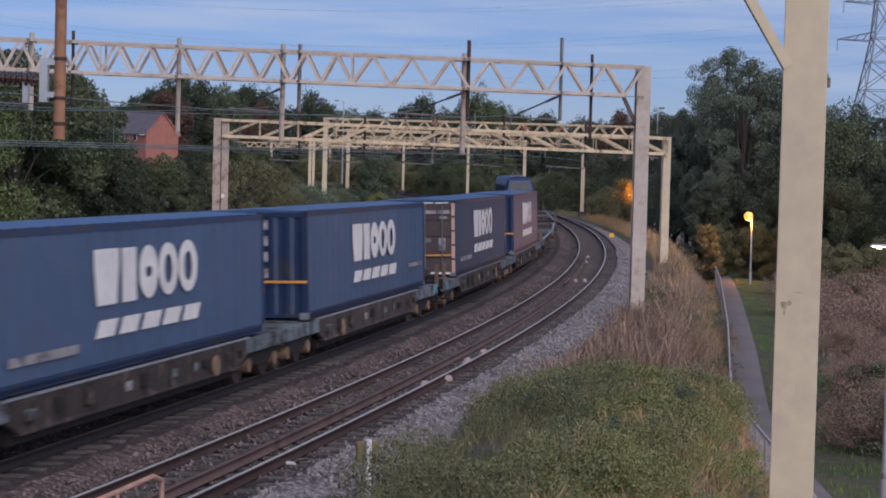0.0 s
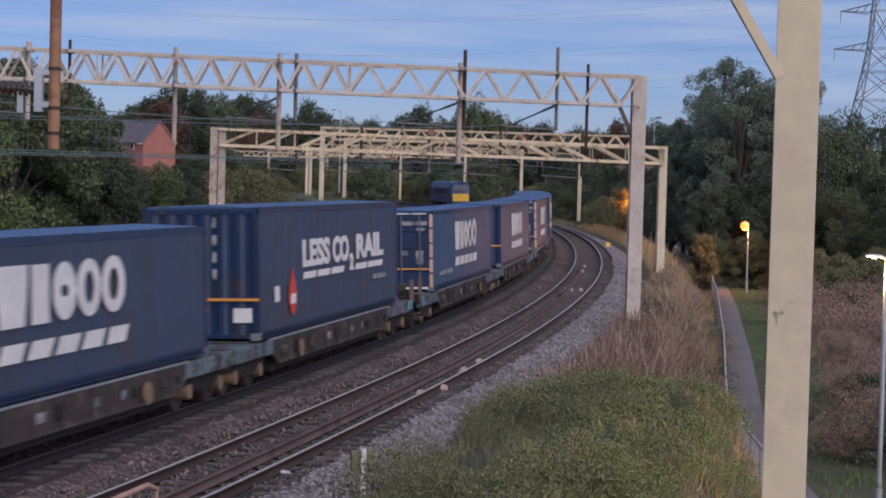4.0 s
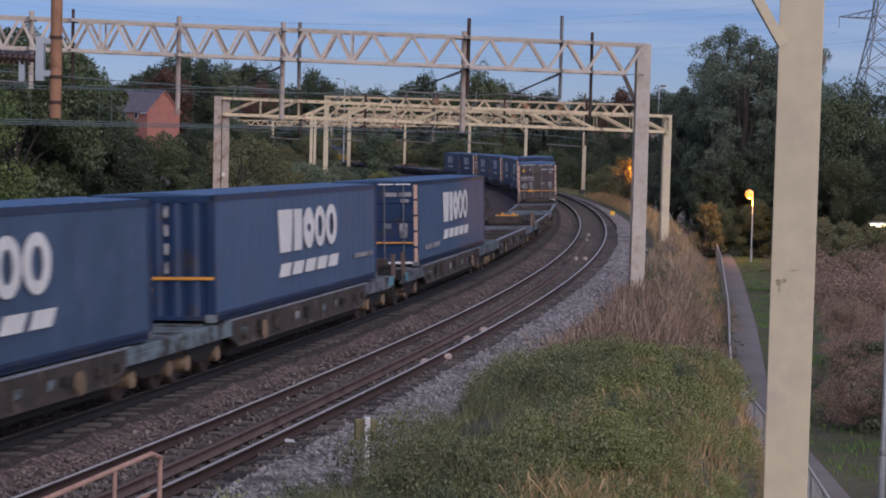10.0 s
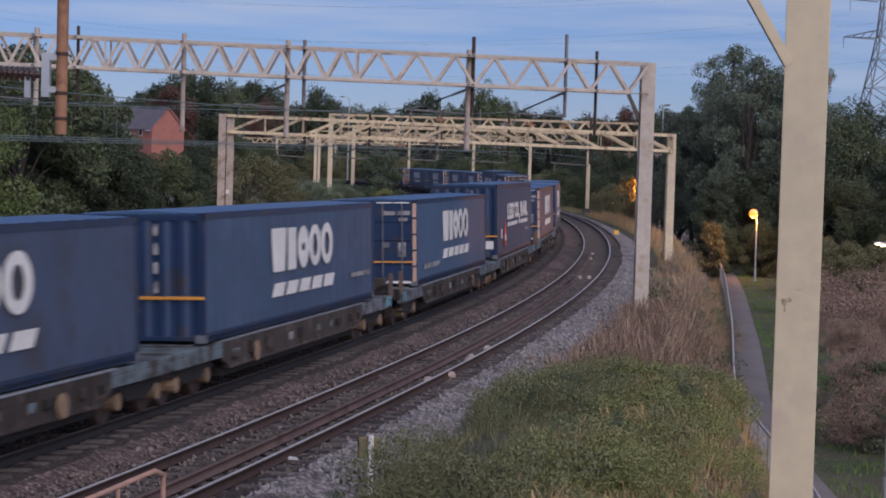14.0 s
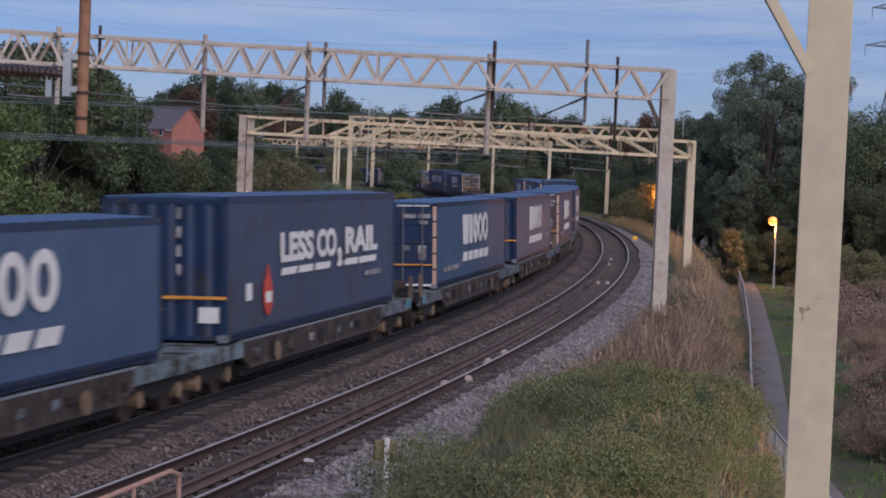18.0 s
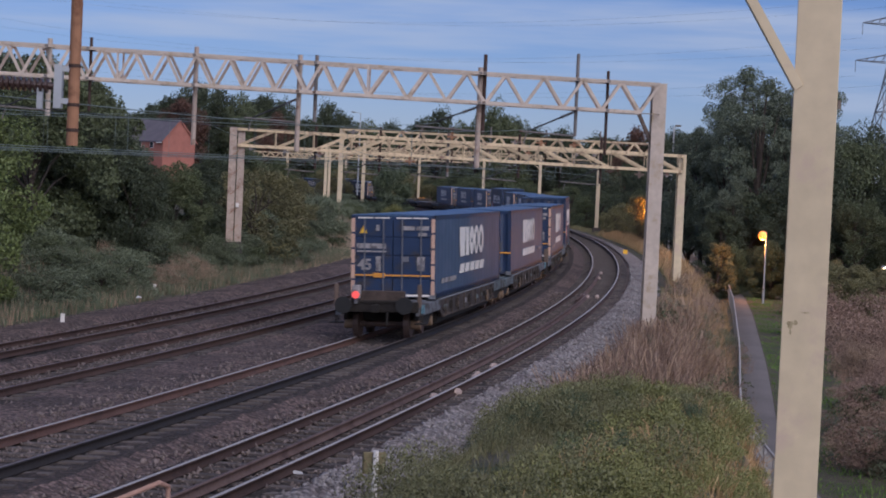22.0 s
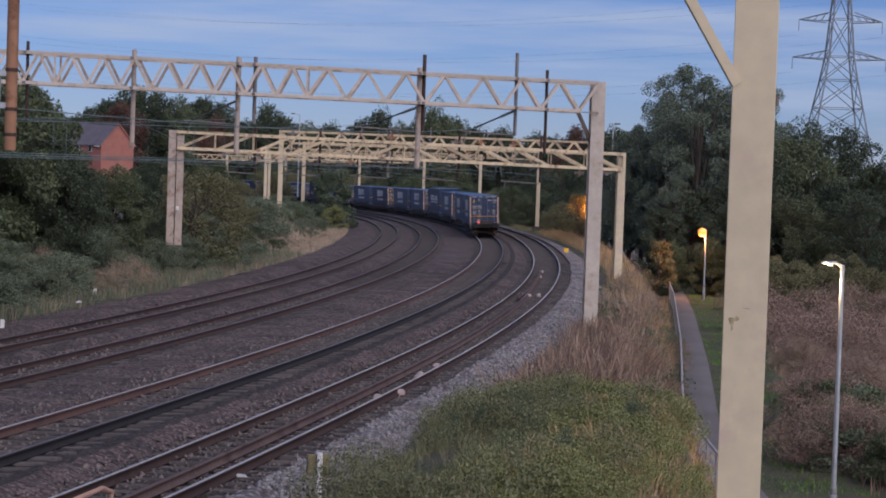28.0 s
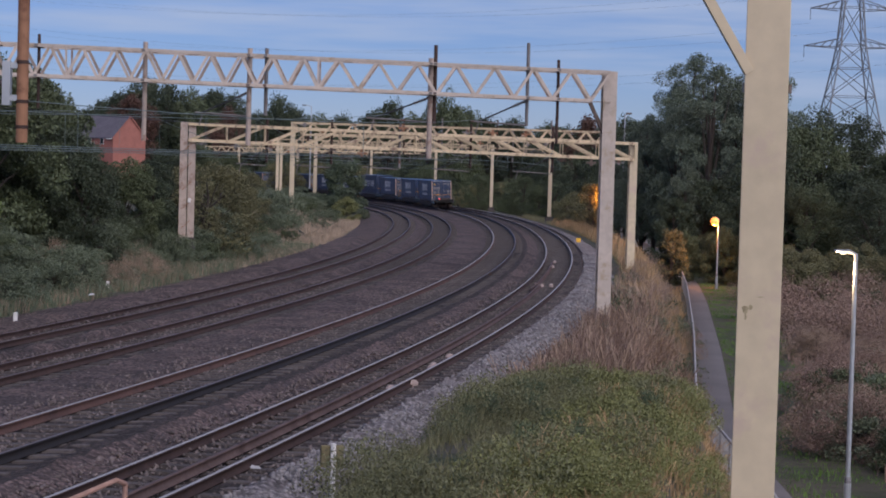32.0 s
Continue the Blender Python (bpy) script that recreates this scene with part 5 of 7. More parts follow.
portal("yellowed cream lattice gantry on a twin-legged and a single mast", (9.42, 100), (-12.66, 96), 6.36, 5.42, -0.5, 1.0, bay=1.9, mast=0.4, chord=0.145, deep=0.6, rise=0.013, style="pratt", legs=2, knee=False,
       drops=((4.2, 4.7, 7.0, 0.07, "rail_side", 1.7), (8.4, 4.8, 7.0, 0.06, "rail_side", 1.6), (12.0, 4.7, 6.9, 0.07, "steel_grey", 1.5), (15.4, 4.8, 7.0, 0.06, "rail_side", 1.6), (18.6, 4.8, 7.0, 0.07, "rail_side", 1.2)))
portal("yellowed cream lattice gantry over the curving tracks", q_at(158, 8.0), q_at(155, -16.5), 8.15, 7.1, -0.5, 0.3, bay=1.5, mast=0.36, chord=0.15,
       drops=((4.3, 5.9, 8.9, 0.06, "steel_grey", 1.5), (8.6, 5.9, 8.8, 0.06, "rail_side", 1.5), (13.0, 5.8, 8.8, 0.06, "steel_grey", 1.4), (16.0, 5.8, 8.7, 0.06, "rail_side", 1.4)))
for s_, ql, zt in ((206, -16.9, 8.2), (253, -20.5, 8.2), (298, -16.5, 8.2), (346, -16.5, 8.3), (398, -16.5, 8.4)):
    portal("distant yellowed cream lattice gantry over the tracks", q_at(s_, 7.5 if s_ == 206 else 6.9), q_at(s_, ql), zt, zt - 1.1, 0.2, 0.4, bay=2.0, mast=0.36, chord=0.17,
           drops=((4.0, 5.8, 9.2, 0.07, "steel_grey", 1.5), (8.4, 5.8, 9.0, 0.07, "rail_side", 1.5), (12.8, 5.8, 9.0, 0.07, "steel_grey", 1.4), (15.8, 5.8, 8.8, 0.07, "rail_side", 1.4)))


def near_gantry():
    P = thing("gantry", "cream gantry mast with sloping brace and rusty drop tube", "gantry", group="overhead line gantries")
    x, y = 2.99, 18.6
    zb = -0.6
    face = -0.15                      # turned square to the curving track
    m = column(Shape(), x, y, zb, 9.4, 0.406, 0.34, face)
    mast = part("mast", m, M["cream"], P, "broad cream steel mast with a stained patch", bevel=0.006)
    for k, (sx, sz, sw, sh) in enumerate(((-0.125, 3.38, 0.075, 0.09), (-0.075, 3.4, 0.045, 0.06), (-0.12, 3.31, 0.024, 0.08), (0.01, 3.5, 0.09, 0.012))):
        pts = [(x + sx + sw * (0.75 + 0.25 * math.sin(5 * a + k)) * math.cos(a) * 0.5, y - 0.1705, sz + sh * (0.8 + 0.2 * math.sin(3 * a + 2 * k)) * math.sin(a) * 0.5) for a in (i * math.pi / 10 for i in range(20))]
        pts = [(x + (a - x) * math.cos(face) - (b - y) * math.sin(face), y + (a - x) * math.sin(face) + (b - y) * math.cos(face), c) for a, b, c in pts]
        part("stain_patch", Shape().poly(pts, (0.15 * -(0.001 + 0.0006 * k), -0.001 - 0.0006 * k, 0)), M["mast_stain"], mast, "olive brown smudge")
    part("base", Shape().box(x - 0.5, x + 0.5, y - 0.5, y + 0.5, -1.4, -0.55), M["sleeper"], mast, "concrete foot")
    part("bolt_head", Shape().box(x - 0.225, x - 0.203, y - 0.1, y + 0.0, 5.42, 5.5), M["steel_grey"], mast)
    part("bolt_head", Shape().box(x + 0.203, x + 0.225, y - 0.1, y + 0.0, 5.42, 5.5), M["steel_grey"], mast)
    part("knee_brace", Shape().bar((x - 0.18, y - 0.1, 5.6), (x - 1.8, y - 0.1, 8.3), 0.11, 0.09), M["cream"], P, "sloping cream brace")
    l = Vector((-16.5, 14.5, 0))
    r = Vector((x, y, 0))
    d = (l - r).normalized()
    up = Vector((0, 0, 1))
    for o in (-0.25, 0.25):
        for z in (8.3, 9.3):
            part("chord", Shape().bar(r + up * z + Vector((0, o, 0)), l + up * z + Vector((0, o, 0)), 0.08), M["cream"], P)
        for i in range(16):
            a, b = r + d * (i * 1.24) + Vector((0, o, 0)), r + d * ((i + 0.5) * 1.24) + Vector((0, o, 0))
            c = r + d * ((i + 1) * 1.24) + Vector((0, o, 0))
            part("lattice_bar", Shape().bar(a + up * 9.26, b + up * 8.34, 0.03, 0.065), M["cream"], P)
            part("lattice_bar", Shape().bar(b + up * 8.34, c + up * 9.26, 0.03, 0.065), M["cream"], P)
    part("mast", Shape().box(l.x - 0.2, l.x + 0.2, l.y - 0.17, l.y + 0.17, 0.0, 9.4), M["cream"], P)
    tx, ty = -3.69, 17.05
    t = part("drop_tube", Shape().tube((tx, ty, 4.74), (tx, ty, 9.6), 0.051, 16), M["rust_tube"], P, "rust-brown hanging tube")
    for z in (4.86, 5.08, 5.42):
        part("band", Shape().tube((tx, ty, z), (tx, ty, z + 0.03), 0.056, 16), M["rail_side"], t, "dark clamp band")
    part("bracket", Shape().box(tx - 0.17, tx - 0.1, ty - 0.04, ty + 0.04, 5.06, 5.44).box(tx - 0.12, tx, ty - 0.03, ty + 0.03, 5.38, 5.43).box(tx - 0.12, tx, ty - 0.03, ty + 0.03, 5.1, 5.15), M["galv"], t, "grey steel bracket")
    prof = [(0.0, 0.03)] + [w for m in range(14) for w in (((m + 0.3) / 15, 0.032), ((m + 0.4) / 15, 0.062), ((m + 0.8) / 15, 0.062), ((m + 0.9) / 15, 0.032))] + [(1.0, 0.03)]
    ins = Shape().lathe((tx - 0.9, ty, 5.27), (tx - 0.17, ty, 5.25), prof, 12)
    part("insulator", ins, M["insulator"], t, "brown ribbed porcelain insulator")
    part("arm", Shape().tube((tx - 3.6, ty, 5.33), (tx - 0.88, ty, 5.27), 0.028, 8).box(tx - 0.32, tx - 0.27, ty - 0.02, ty + 0.02, 5.05, 5.26), M["galv"], t)


near_gantry()


def wires():
    stops = [16.0, 63.5, 98.0, 156.0, 206.0, 253.0, 298.0, 346.0, 398.0, 460.0]
    height = {16.0: 5.35, 63.5: 6.35, 98.0: 5.75, 156.0: 6.35}
    for key, (off, z0, cant) in TRACKS.items():
        w = thing("overhead_wire", "thin overhead contact and catenary wires above a track", "wire", group="overhead wires")
        for a, b in zip(stops, stops[1:]):
            n = 12
            pc, pm = [], []
            for i in range(n + 1):
                f = i / n
                s = a + (b - a) * f
                hc = height.get(a, 6.3) * (1 - f) + height.get(b, 6.3) * f
                stag = 0.22 * (1 if stops.index(a) % 2 else -1) * (1 - 2 * f)
                pm.append(spot(s, off + stag, hc - (0.35 if a == 16.0 else 0.75) * 4 * f * (1 - f)))
                pc.append(spot(s, off + stag, (5.02 if a > 16 else 4.72 + 0.3 * f) + z0 * 0.5))
            cw, mw, dw = line_tube(pc, 0.007, 5), line_tube(pm, 0.007, 5), Shape()
            for i in range(1, n, 2):
                dw.tube(pc[i], pm[i], 0.004, 4)
            part("contact_wire", cw, M["wire"], w)
            part("catenary_wire", mw, M["wire"], w)
            tagged(part("dropper_wire_set", dw, M["wire"], w), kind="stuff")
    f = thing("feeder_cable", "thick dark feeder cable hung along the far side", "cable")
    pts = [spot(18 + i * 3.0, -11.2, 6.3 + 0.016 * i - 0.35 * 4 * (i / 30) * (1 - i / 30)) for i in range(31)]
    part("cable", line_tube(pts, 0.014), M["wire_dark"], f)


wires()


# ---- lamps, fence, lineside things ----
def street_lamp(x, y, z_base, z_head, lit, arm, power, label, two=False):
    L = thing("street_lamp", label, "street lamp", pose(x, y, z_base), group="street lamps by the path")
    h = z_head - z_base
    part("column", Shape().tube((0, 0, 0), (0, 0, 1.0), 0.085, 12).tube((0, 0, 1.0), (0, 0, h), 0.058, 12, 0.045), M["galv"], L, "slim galvanised column")
    part("collar", Shape().tube((0, 0, 0.98), (0, 0, 1.14), 0.075, 12), M["white_dim"], L, "pale band round the column")
    part("arm", Shape().tube((0.02, 0, h - 0.03), (-arm, 0, h + 0.06), 0.032, 8), M["galv"], L)
    hw = 0.12 if lit == "sodium" else 0.26
    hd = part("head", Shape().box(-arm - hw, -arm + 0.08, -0.09, 0.09, h + 0.02, h + 0.075), M["galv"], L, bevel=0.02)
    if lit == "sodium":
        bowl = Shape()
        n, m = 12, 6
        v = [(-arm - 0.1 + (0.3 if power > 600 else 0.16) * math.cos(2 * math.pi * i / n) * math.sin(0.2 + j * 0.55), (0.3 if power > 600 else 0.16) * math.sin(2 * math.pi * i / n) * math.sin(0.2 + j * 0.55), h - 0.2 + (0.3 if power > 600 else 0.16) * math.cos(0.2 + j * 0.55)) for j in range(m) for i in range(n)]
        bowl.add(v, [(j * n + i, j * n + (i + 1) % n, (j + 1) * n + (i + 1) % n, (j + 1) * n + i) for j in range(m - 1) for i in range(n)] + [tuple(range(n)), tuple(range((m - 1) * n, m * n))])
        part("bowl", bowl, M["sodium"], hd, "glowing orange lamp bowl")
    else:
        part("bowl", Shape().box(-arm - 0.12, -arm - 0.03, -0.07, 0.07, h - 0.02, h + 0.03), M["led"], hd, "glowing warm white lamp panel")
    lamp = new("street_lamp_light", bpy.data.lights.new("street_lamp_light", "POINT"))
    lamp.data.energy, lamp.data.color, lamp.data.shadow_soft_size = power, ((1.0, 0.33, 0.035) if lit == "sodium" else (1.0, 0.62, 0.28)), 0.15 if lit == "sodium" else 0.06
    lamp.location = (x - arm - 0.1, y, z_head - (0.75 if lit == "sodium" else 0.42))
    return L


street_lamp(18.45, 133, -2.95, 1.95, "sodium", 0.15, 800, "galvanised street lamp with an orange sodium glow beside the path")
street_lamp(8.87, 42.4, -2.9, 3.08, "led", 0.2, 130, "tall galvanised street lamp with a lit warm head by the path")
street_lamp(21.0, 205, -2.9, 2.45, "led", 0.12, 90, "distant slim street lamp with a warm lit head")
street_lamp(15.45, 193.6, -0.5, 3.2, "sodium", 0.1, 560, "orange street lamp half hidden in foliage")


def tall_column(x, y, z0, z1, arm):
    T = thing("lamp_column", "tall unlit grey lamp column in the distance", "lamp column", pose(x, y, z0), group="distant lamp columns")
    part("column", Shape().tube((0, 0, 0), (0, 0, z1 - z0), 0.11, 10, 0.07), M["galv"], T)
    part("arm", Shape().tube((0, 0, z1 - z0), (-arm, 0, z1 - z0 + 0.15), 0.05, 8), M["galv"], T)
    part("head", Shape().box(-arm - 0.5, -arm + 0.1, -0.12, 0.12, z1 - z0 + 0.05, z1 - z0 + 0.22), M["steel_grey"], T, bevel=0.03)


tall_column(-20.9, 300, 1.5, 14.0, 0.9)
tall_column(17.9, 200, -2.0, 10.9, -0.6)


def build_fence():
    F = thing("fence", "pale galvanised chain-link fence along the path below the bank", "fence")
    ss = np.concatenate([np.arange(34, 130, 2.2), np.arange(130, 250, 5.0)])
    pts = []
    for s in ss:
        p = spot(s)
        p.x = float(np.interp(p.y, PATH_Y, PATH_X)) - 0.93
        pts.append(Vector((p.x, p.y, -2.82)))
    for p in pts:
        part("post", Shape().tube(p - Vector((0, 0, 0.3)), p + Vector((0, 0, 1.02)), 0.035, 8), M["fence"], F)
    for p, q in zip(pts, pts[1:]):
        up = Vector((0, 0, 1))
        part("rail", Shape().tube(p + up * 0.98, q + up * 0.98, 0.04, 6), M["fence"], F)
        m = Shape()
        k = int((q - p).length / 0.14)
        for i in range(k):
            a, b = p + (q - p) * (i / k), p + (q - p) * ((i + 1) / k)
            m.bar(a + up * 0.05, b + up * 0.97, 0.008).bar(b + up * 0.05, a + up * 0.97, 0.008)
        for z in (0.1, 0.5, 0.8):
            m.bar(p + up * z, q + up * z, 0.008)
        part("mesh_panel", m, M["fence"], F, "wire mesh panel")


build_fence()


def lineside():
    s = thing("lineside_sign", "small weathered board on a pale post beside the track", "sign", pose(-1.51, 28.0, -0.5, 0, 0, 20))
    part("post", Shape().tube((0, 0, 0), (0, 0, 1.16), 0.042, 10), M["white"], s, "pale round post")
    part("board", Shape().box(-0.17, 0.17, 0.04, 0.1, 0.82, 1.13), M["sign_olive"], s, "weathered olive board", bevel=0.01)
    part("board_face", Shape().box(-0.16, 0.16, 0.1, 0.112, 0.83, 1.12), M["leaf_olive"], s)
    # spare rusty rail lying between the rails of the outer track, and the pale clips by it
    for s0, s1, a0, a1 in ((14, 86, 0.3, -0.06), (82, 108, -0.22, -0.3)):
        r = thing("spare_rail", "rusty spare rail lying between the running rails", "rail", group="spare rails")
        for c in range(s0, s1, 18):
            e = min(s1, c + 18)
            run = a0 + (a1 - a0) * (np.arange(c, e + 0.5, 1.0) - s0) / (s1 - s0)
            part("rail_length", sweep("spare_rail", "D", [(run + a, b + 0.02) for a, b in RAIL], c, e, 1.0, M["spare"]), None, r)
    rnd = random.Random(4)
    for sv, lat in ((44.8, 0.55), (46.1, 0.8), (49.5, 0.58), (52.7, 0.5), (54.4, 0.68), (50.3, 0.5), (86.5, -0.05), (87.2, -0.3), (86.9, 0.35), (104, -0.2), (110, -0.2)):
        p = spot(sv, TRACKS["D"][0] + lat, TRACKS["D"][1])
        b = Shape()
        n = 9
        v = []
        for j, (rr, z) in enumerate(((0.09, -0.2), (0.1, -0.1), (0.07, -0.04), (0.02, -0.025))):
            v += [(rr * (0.8 + 0.2 * rnd.random()) * math.cos(2 * math.pi * i / n), rr * (1.5 + 0.3 * rnd.random()) * math.sin(2 * math.pi * i / n), z) for i in range(n)]
        b.add(v, [(j * n + i, j * n + (i + 1) % n, (j + 1) * n + (i + 1) % n, (j + 1) * n + i) for j in range(3) for i in range(n)] + [tuple(range(27, 36))])
        o = solid("sandbag", b, M["sandbag"], "pale sandbag lying against the rail", "sandbag", group="sandbags in the track")
        o.matrix_basis = pose(p.x, p.y, p.z, 0, 0, math.degrees(np.interp(sv, SS, LT)) + rnd.uniform(-25, 25))
    # handrail at the foot of the near steps
    h = thing("handrail", "rust-pink tubular handrail with upright posts", "handrail")
    top = [Vector((-5.2, 18.2, 0.62)), Vector((-3.62, 22.0, 1.02)), Vector((-3.55, 22.2, 0.95)), Vector((-3.55, 22.2, -0.5))]
    sh = Shape()
    for a, b in zip(top, top[1:]):
        sh.tube(a, b, 0.03, 8)
    sh.tube(top[0] - Vector((0, 0, 0.45)), top[1] - Vector((0, 0.1, 0.45)), 0.022, 8)
    part("top_rail", sh, M["pink_tube"], h, "bent top rail")
    for f in (0.35, 0.82):
        p = top[0] + (top[1] - top[0]) * f
        part("post", Shape().tube(p, (p.x, p.y, -0.5), 0.026, 8), M["pink_tube"], h)
    # small white marker posts on the far verge, and litter
    for x, y, hh in ((-13.2, 60.6, 0.5), (-13.35, 78.0, 0.4)):
        z = float(ground_z([x], [y])[0])
        solid("marker_post", Shape().box(x - 0.06, x + 0.06, y - 0.05, y + 0.05, z - 0.2, z + hh), M["white"], "small white marker post in the grass", "post", group="marker posts", bevel=0.01)
    for x, y, w in ((-2.95, 31.3, 0.17), (-12.9, 72.0, 0.12)):
        z = max(float(ground_z([x], [y])[0]), -0.3)
        b = Shape().add([(x - w, y - w * 0.6, z), (x + w, y - w * 0.4, z + 0.02), (x + w * 0.8, y + w * 0.7, z + 0.03), (x - w * 0.7, y + w * 0.5, z), (x - w * 0.2, y, z + w * 0.7), (x + w * 0.4, y + w * 0.1, z + w * 0.6)],
                        [(0, 1, 5, 4), (1, 2, 5), (2, 3, 4, 5), (3, 0, 4)])
        solid("litter", b, M["litter"], "crumpled white plastic litter on the ballast", "litter", group="litter")
    m = thing("yellow_marker", "small yellow plate on a post by the path bend", "sign", pose(9.5, 140, -0.5))
    part("post", Shape().box(-0.04, 0.04, -0.04, 0.04, 0, 0.6), M["galv"], m)
    part("plate", Shape().box(-0.16, 0.16, -0.06, -0.04, 0.35, 0.65), M["yellow"], m, "yellow plate")


lineside()


def build_pylon():
    P = thing("pylon", "tall grey lattice electricity pylon beyond the trees", "pylon", pose(85.2, 420, 2))
    body = Shape()
    levels = [(0, 8.2), (8, 6.9), (15, 5.6), (21, 4.5), (27, 3.4), (32, 2.6), (40, 2.0), (48, 1.4), (54, 0.3)]
    cor = lambda z, w: [Vector((i * w, j * w, z)) for i, j in ((-1, -1), (1, -1), (1, 1), (-1, 1))]
    for (z0, w0), (z1, w1) in zip(levels, levels[1:]):
        a, b = cor(z0, w0), cor(z1, w1)
        for i in range(4):
            j = (i + 1) % 4
            body.bar(a[i], b[i], 0.28).bar(a[i], b[j], 0.16).bar(a[j], b[i], 0.16).bar(b[i], b[j], 0.14)
    part("tower", body, M["pylon"], P, "tapering lattice tower")
    for z, reach in ((31.4, 10.0), (39.4, 8.9), (47.8, 7.4)):
        for sg in (-1, 1):
            arm = Shape()
            tip = Vector((sg * reach, 0, z + 0.2))
            for j in (-1, 1):
                arm.bar((sg * 2.6, j * 2.6, z), tip, 0.18).bar((sg * 2.4, j * 2.4, z + 1.9), tip, 0.18)
                for k in range(1, 5):
                    f, g = k / 5, (k - 0.5) / 5
                    arm.bar(Vector((sg * 1.2, j * 1.2, z)).lerp(tip, f), Vector((sg * 1.1, j * 1.1, z + 1.9)).lerp(tip, g), 0.1)
            ca = part("cross_arm", arm, M["pylon"], P, "tapering lattice cross-arm")
            part("insulator", Shape().tube(tip, tip - Vector((0, 0, 2.4)), 0.07, 8), M["pylon"], ca)
    W = thing("power_line", "thin high-voltage conductors sagging from the pylon", "cable")
    for z, reach in ((28.4, 10.0), (36.4, 8.9), (44.8, 7.4)):
        for sg in (-1, 1):
            a, b = Vector((85.2 + sg * reach, 420, z + 2)), Vector((-160 + sg * reach, 520, z + 8))
            pts = [a.lerp(b, i / 16) - Vector((0, 0, 9 * 4 * (i / 16) * (1 - i / 16))) for i in range(17)]
            part("conductor", line_tube(pts, 0.014, 5), M["pylon"], W)


build_pylon()


def build_house(x, y, z, turn, label):
    H = thing("house", label, "house", pose(x, y, z, 0, 0, turn))
    w, l, e, a = 4.3, 6.0, 5.2, 9.3            # half width, half length, eaves, apex
    part("wall", Shape().poly([(-w, -l, -4), (w, -l, -4), (w, -l, e), (0, -l, a), (-w, -l, e)], (0, 2 * l, 0)), M["brick"], H, "red brick walls with a gable")
    for sg in (-1, 1):
        n = (sg * (w + 0.35), e - 0.4)
        rf = Shape().poly([(n[0], -l - 0.25, n[1]), (n[0], l + 0.25, n[1]), (0, l + 0.25, a + 0.08), (0, -l - 0.25, a + 0.08)], (0, 0, 0.2))
        part("roof_slope", rf, M["rooftile"], H, "dark slate roof slope")
        part("bargeboard", Shape().bar((sg * (w + 0.35), -l - 0.28, e - 0.32), (0, -l - 0.28, a + 0.12), 0.1, 0.22), M["brick"], H)
    for yy in (-2.6, 1.2):
        wn = part("window", Shape().box(-w - 0.06, -w + 0.05, yy - 0.55, yy + 0.55, 3.6, 4.9), M["white"], H, "white framed window")
        part("pane", Shape().box(-w - 0.09, -w - 0.06, yy - 0.45, yy + 0.45, 3.7, 4.8), M["glass"], wn)
    part("gutter", Shape().box(-w - 0.55, -w - 0.35, -l, -l + 1.5, e - 0.55, e - 0.35), M["white"], H, "white gutter end")


build_house(-69.3, 404, 4.6, 50, "red brick house with a slate roof among trees")


# ---- plants ----
def leaf_cards(rng, centres, normals_out, size, spread):
    """Small bent leaf quads scattered round centres."""
    n = len(centres)
    c = centres + rng.normal(0, spread, (n, 3))
    a = rng.normal(0, 1, (n, 3))
    a /= np.linalg.norm(a, axis=1)[:, None]
    b = np.cross(a, rng.normal(0, 1, (n, 3)) + normals_out * 0.8)
    b /= np.linalg.norm(b, axis=1)[:, None] + 1e-9
    s = size * rng.uniform(0.55, 1.35, (n, 1))
    w = s * rng.uniform(0.45, 0.8, (n, 1))
    v = np.stack([c - a * s * 0.5, c + b * w * 0.5, c + a * s * 0.5, c - b * w * 0.5], 1).reshape(-1, 3)
    return v, np.arange(4 * n).reshape(-1, 4)


def crown_points(rng, lobes, n):
    """Points in the outer parts of many small lobes: centre, radius triples."""
    k = rng.integers(0, len(lobes), n)
    d = rng.normal(0, 1, (n, 3))
    d /= np.linalg.norm(d, axis=1)[:, None]
    r = rng.uniform(0.55, 1.05, (n, 1)) ** 0.6
    cen, rad = lobes[k, :3], lobes[k, 3:]
    return cen + d * rad * r, d


def tree_lobes(rng, height, width, low, form):
    """Centres and radii of leaf clusters for a crown."""
    out = []
    m = {"round": 60, "birch": 80, "bush": 46, "column": 60}[form]
    for i in range(m):
        f = rng.uniform(0, 1)
        z = low + (height - low) * f
        if form == "birch":
            rr = width * (0.25 + 0.75 * math.sin(math.pi * min(1, 0.12 + f * 0.9)) ** 0.8) * 0.5
        elif form == "column":
            rr = width * 0.5 * (1 - 0.75 * f) ** 0.6
        else:
            rr = width * 0.5 * math.sqrt(max(0.05, 1 - (2 * f - 0.75) ** 2 * 0.62))
        a = rng.uniform(0, 2 * math.pi)
        r = rr * math.sqrt(rng.uniform(0.1, 1.0)) * rng.uniform(0.8, 1.12)
        k = width * rng.uniform(0.07, 0.15)
        out.append((r * math.cos(a), r * math.sin(a), z, k, k, k * rng.uniform(0.6, 1.0)))
    return np.array(out)


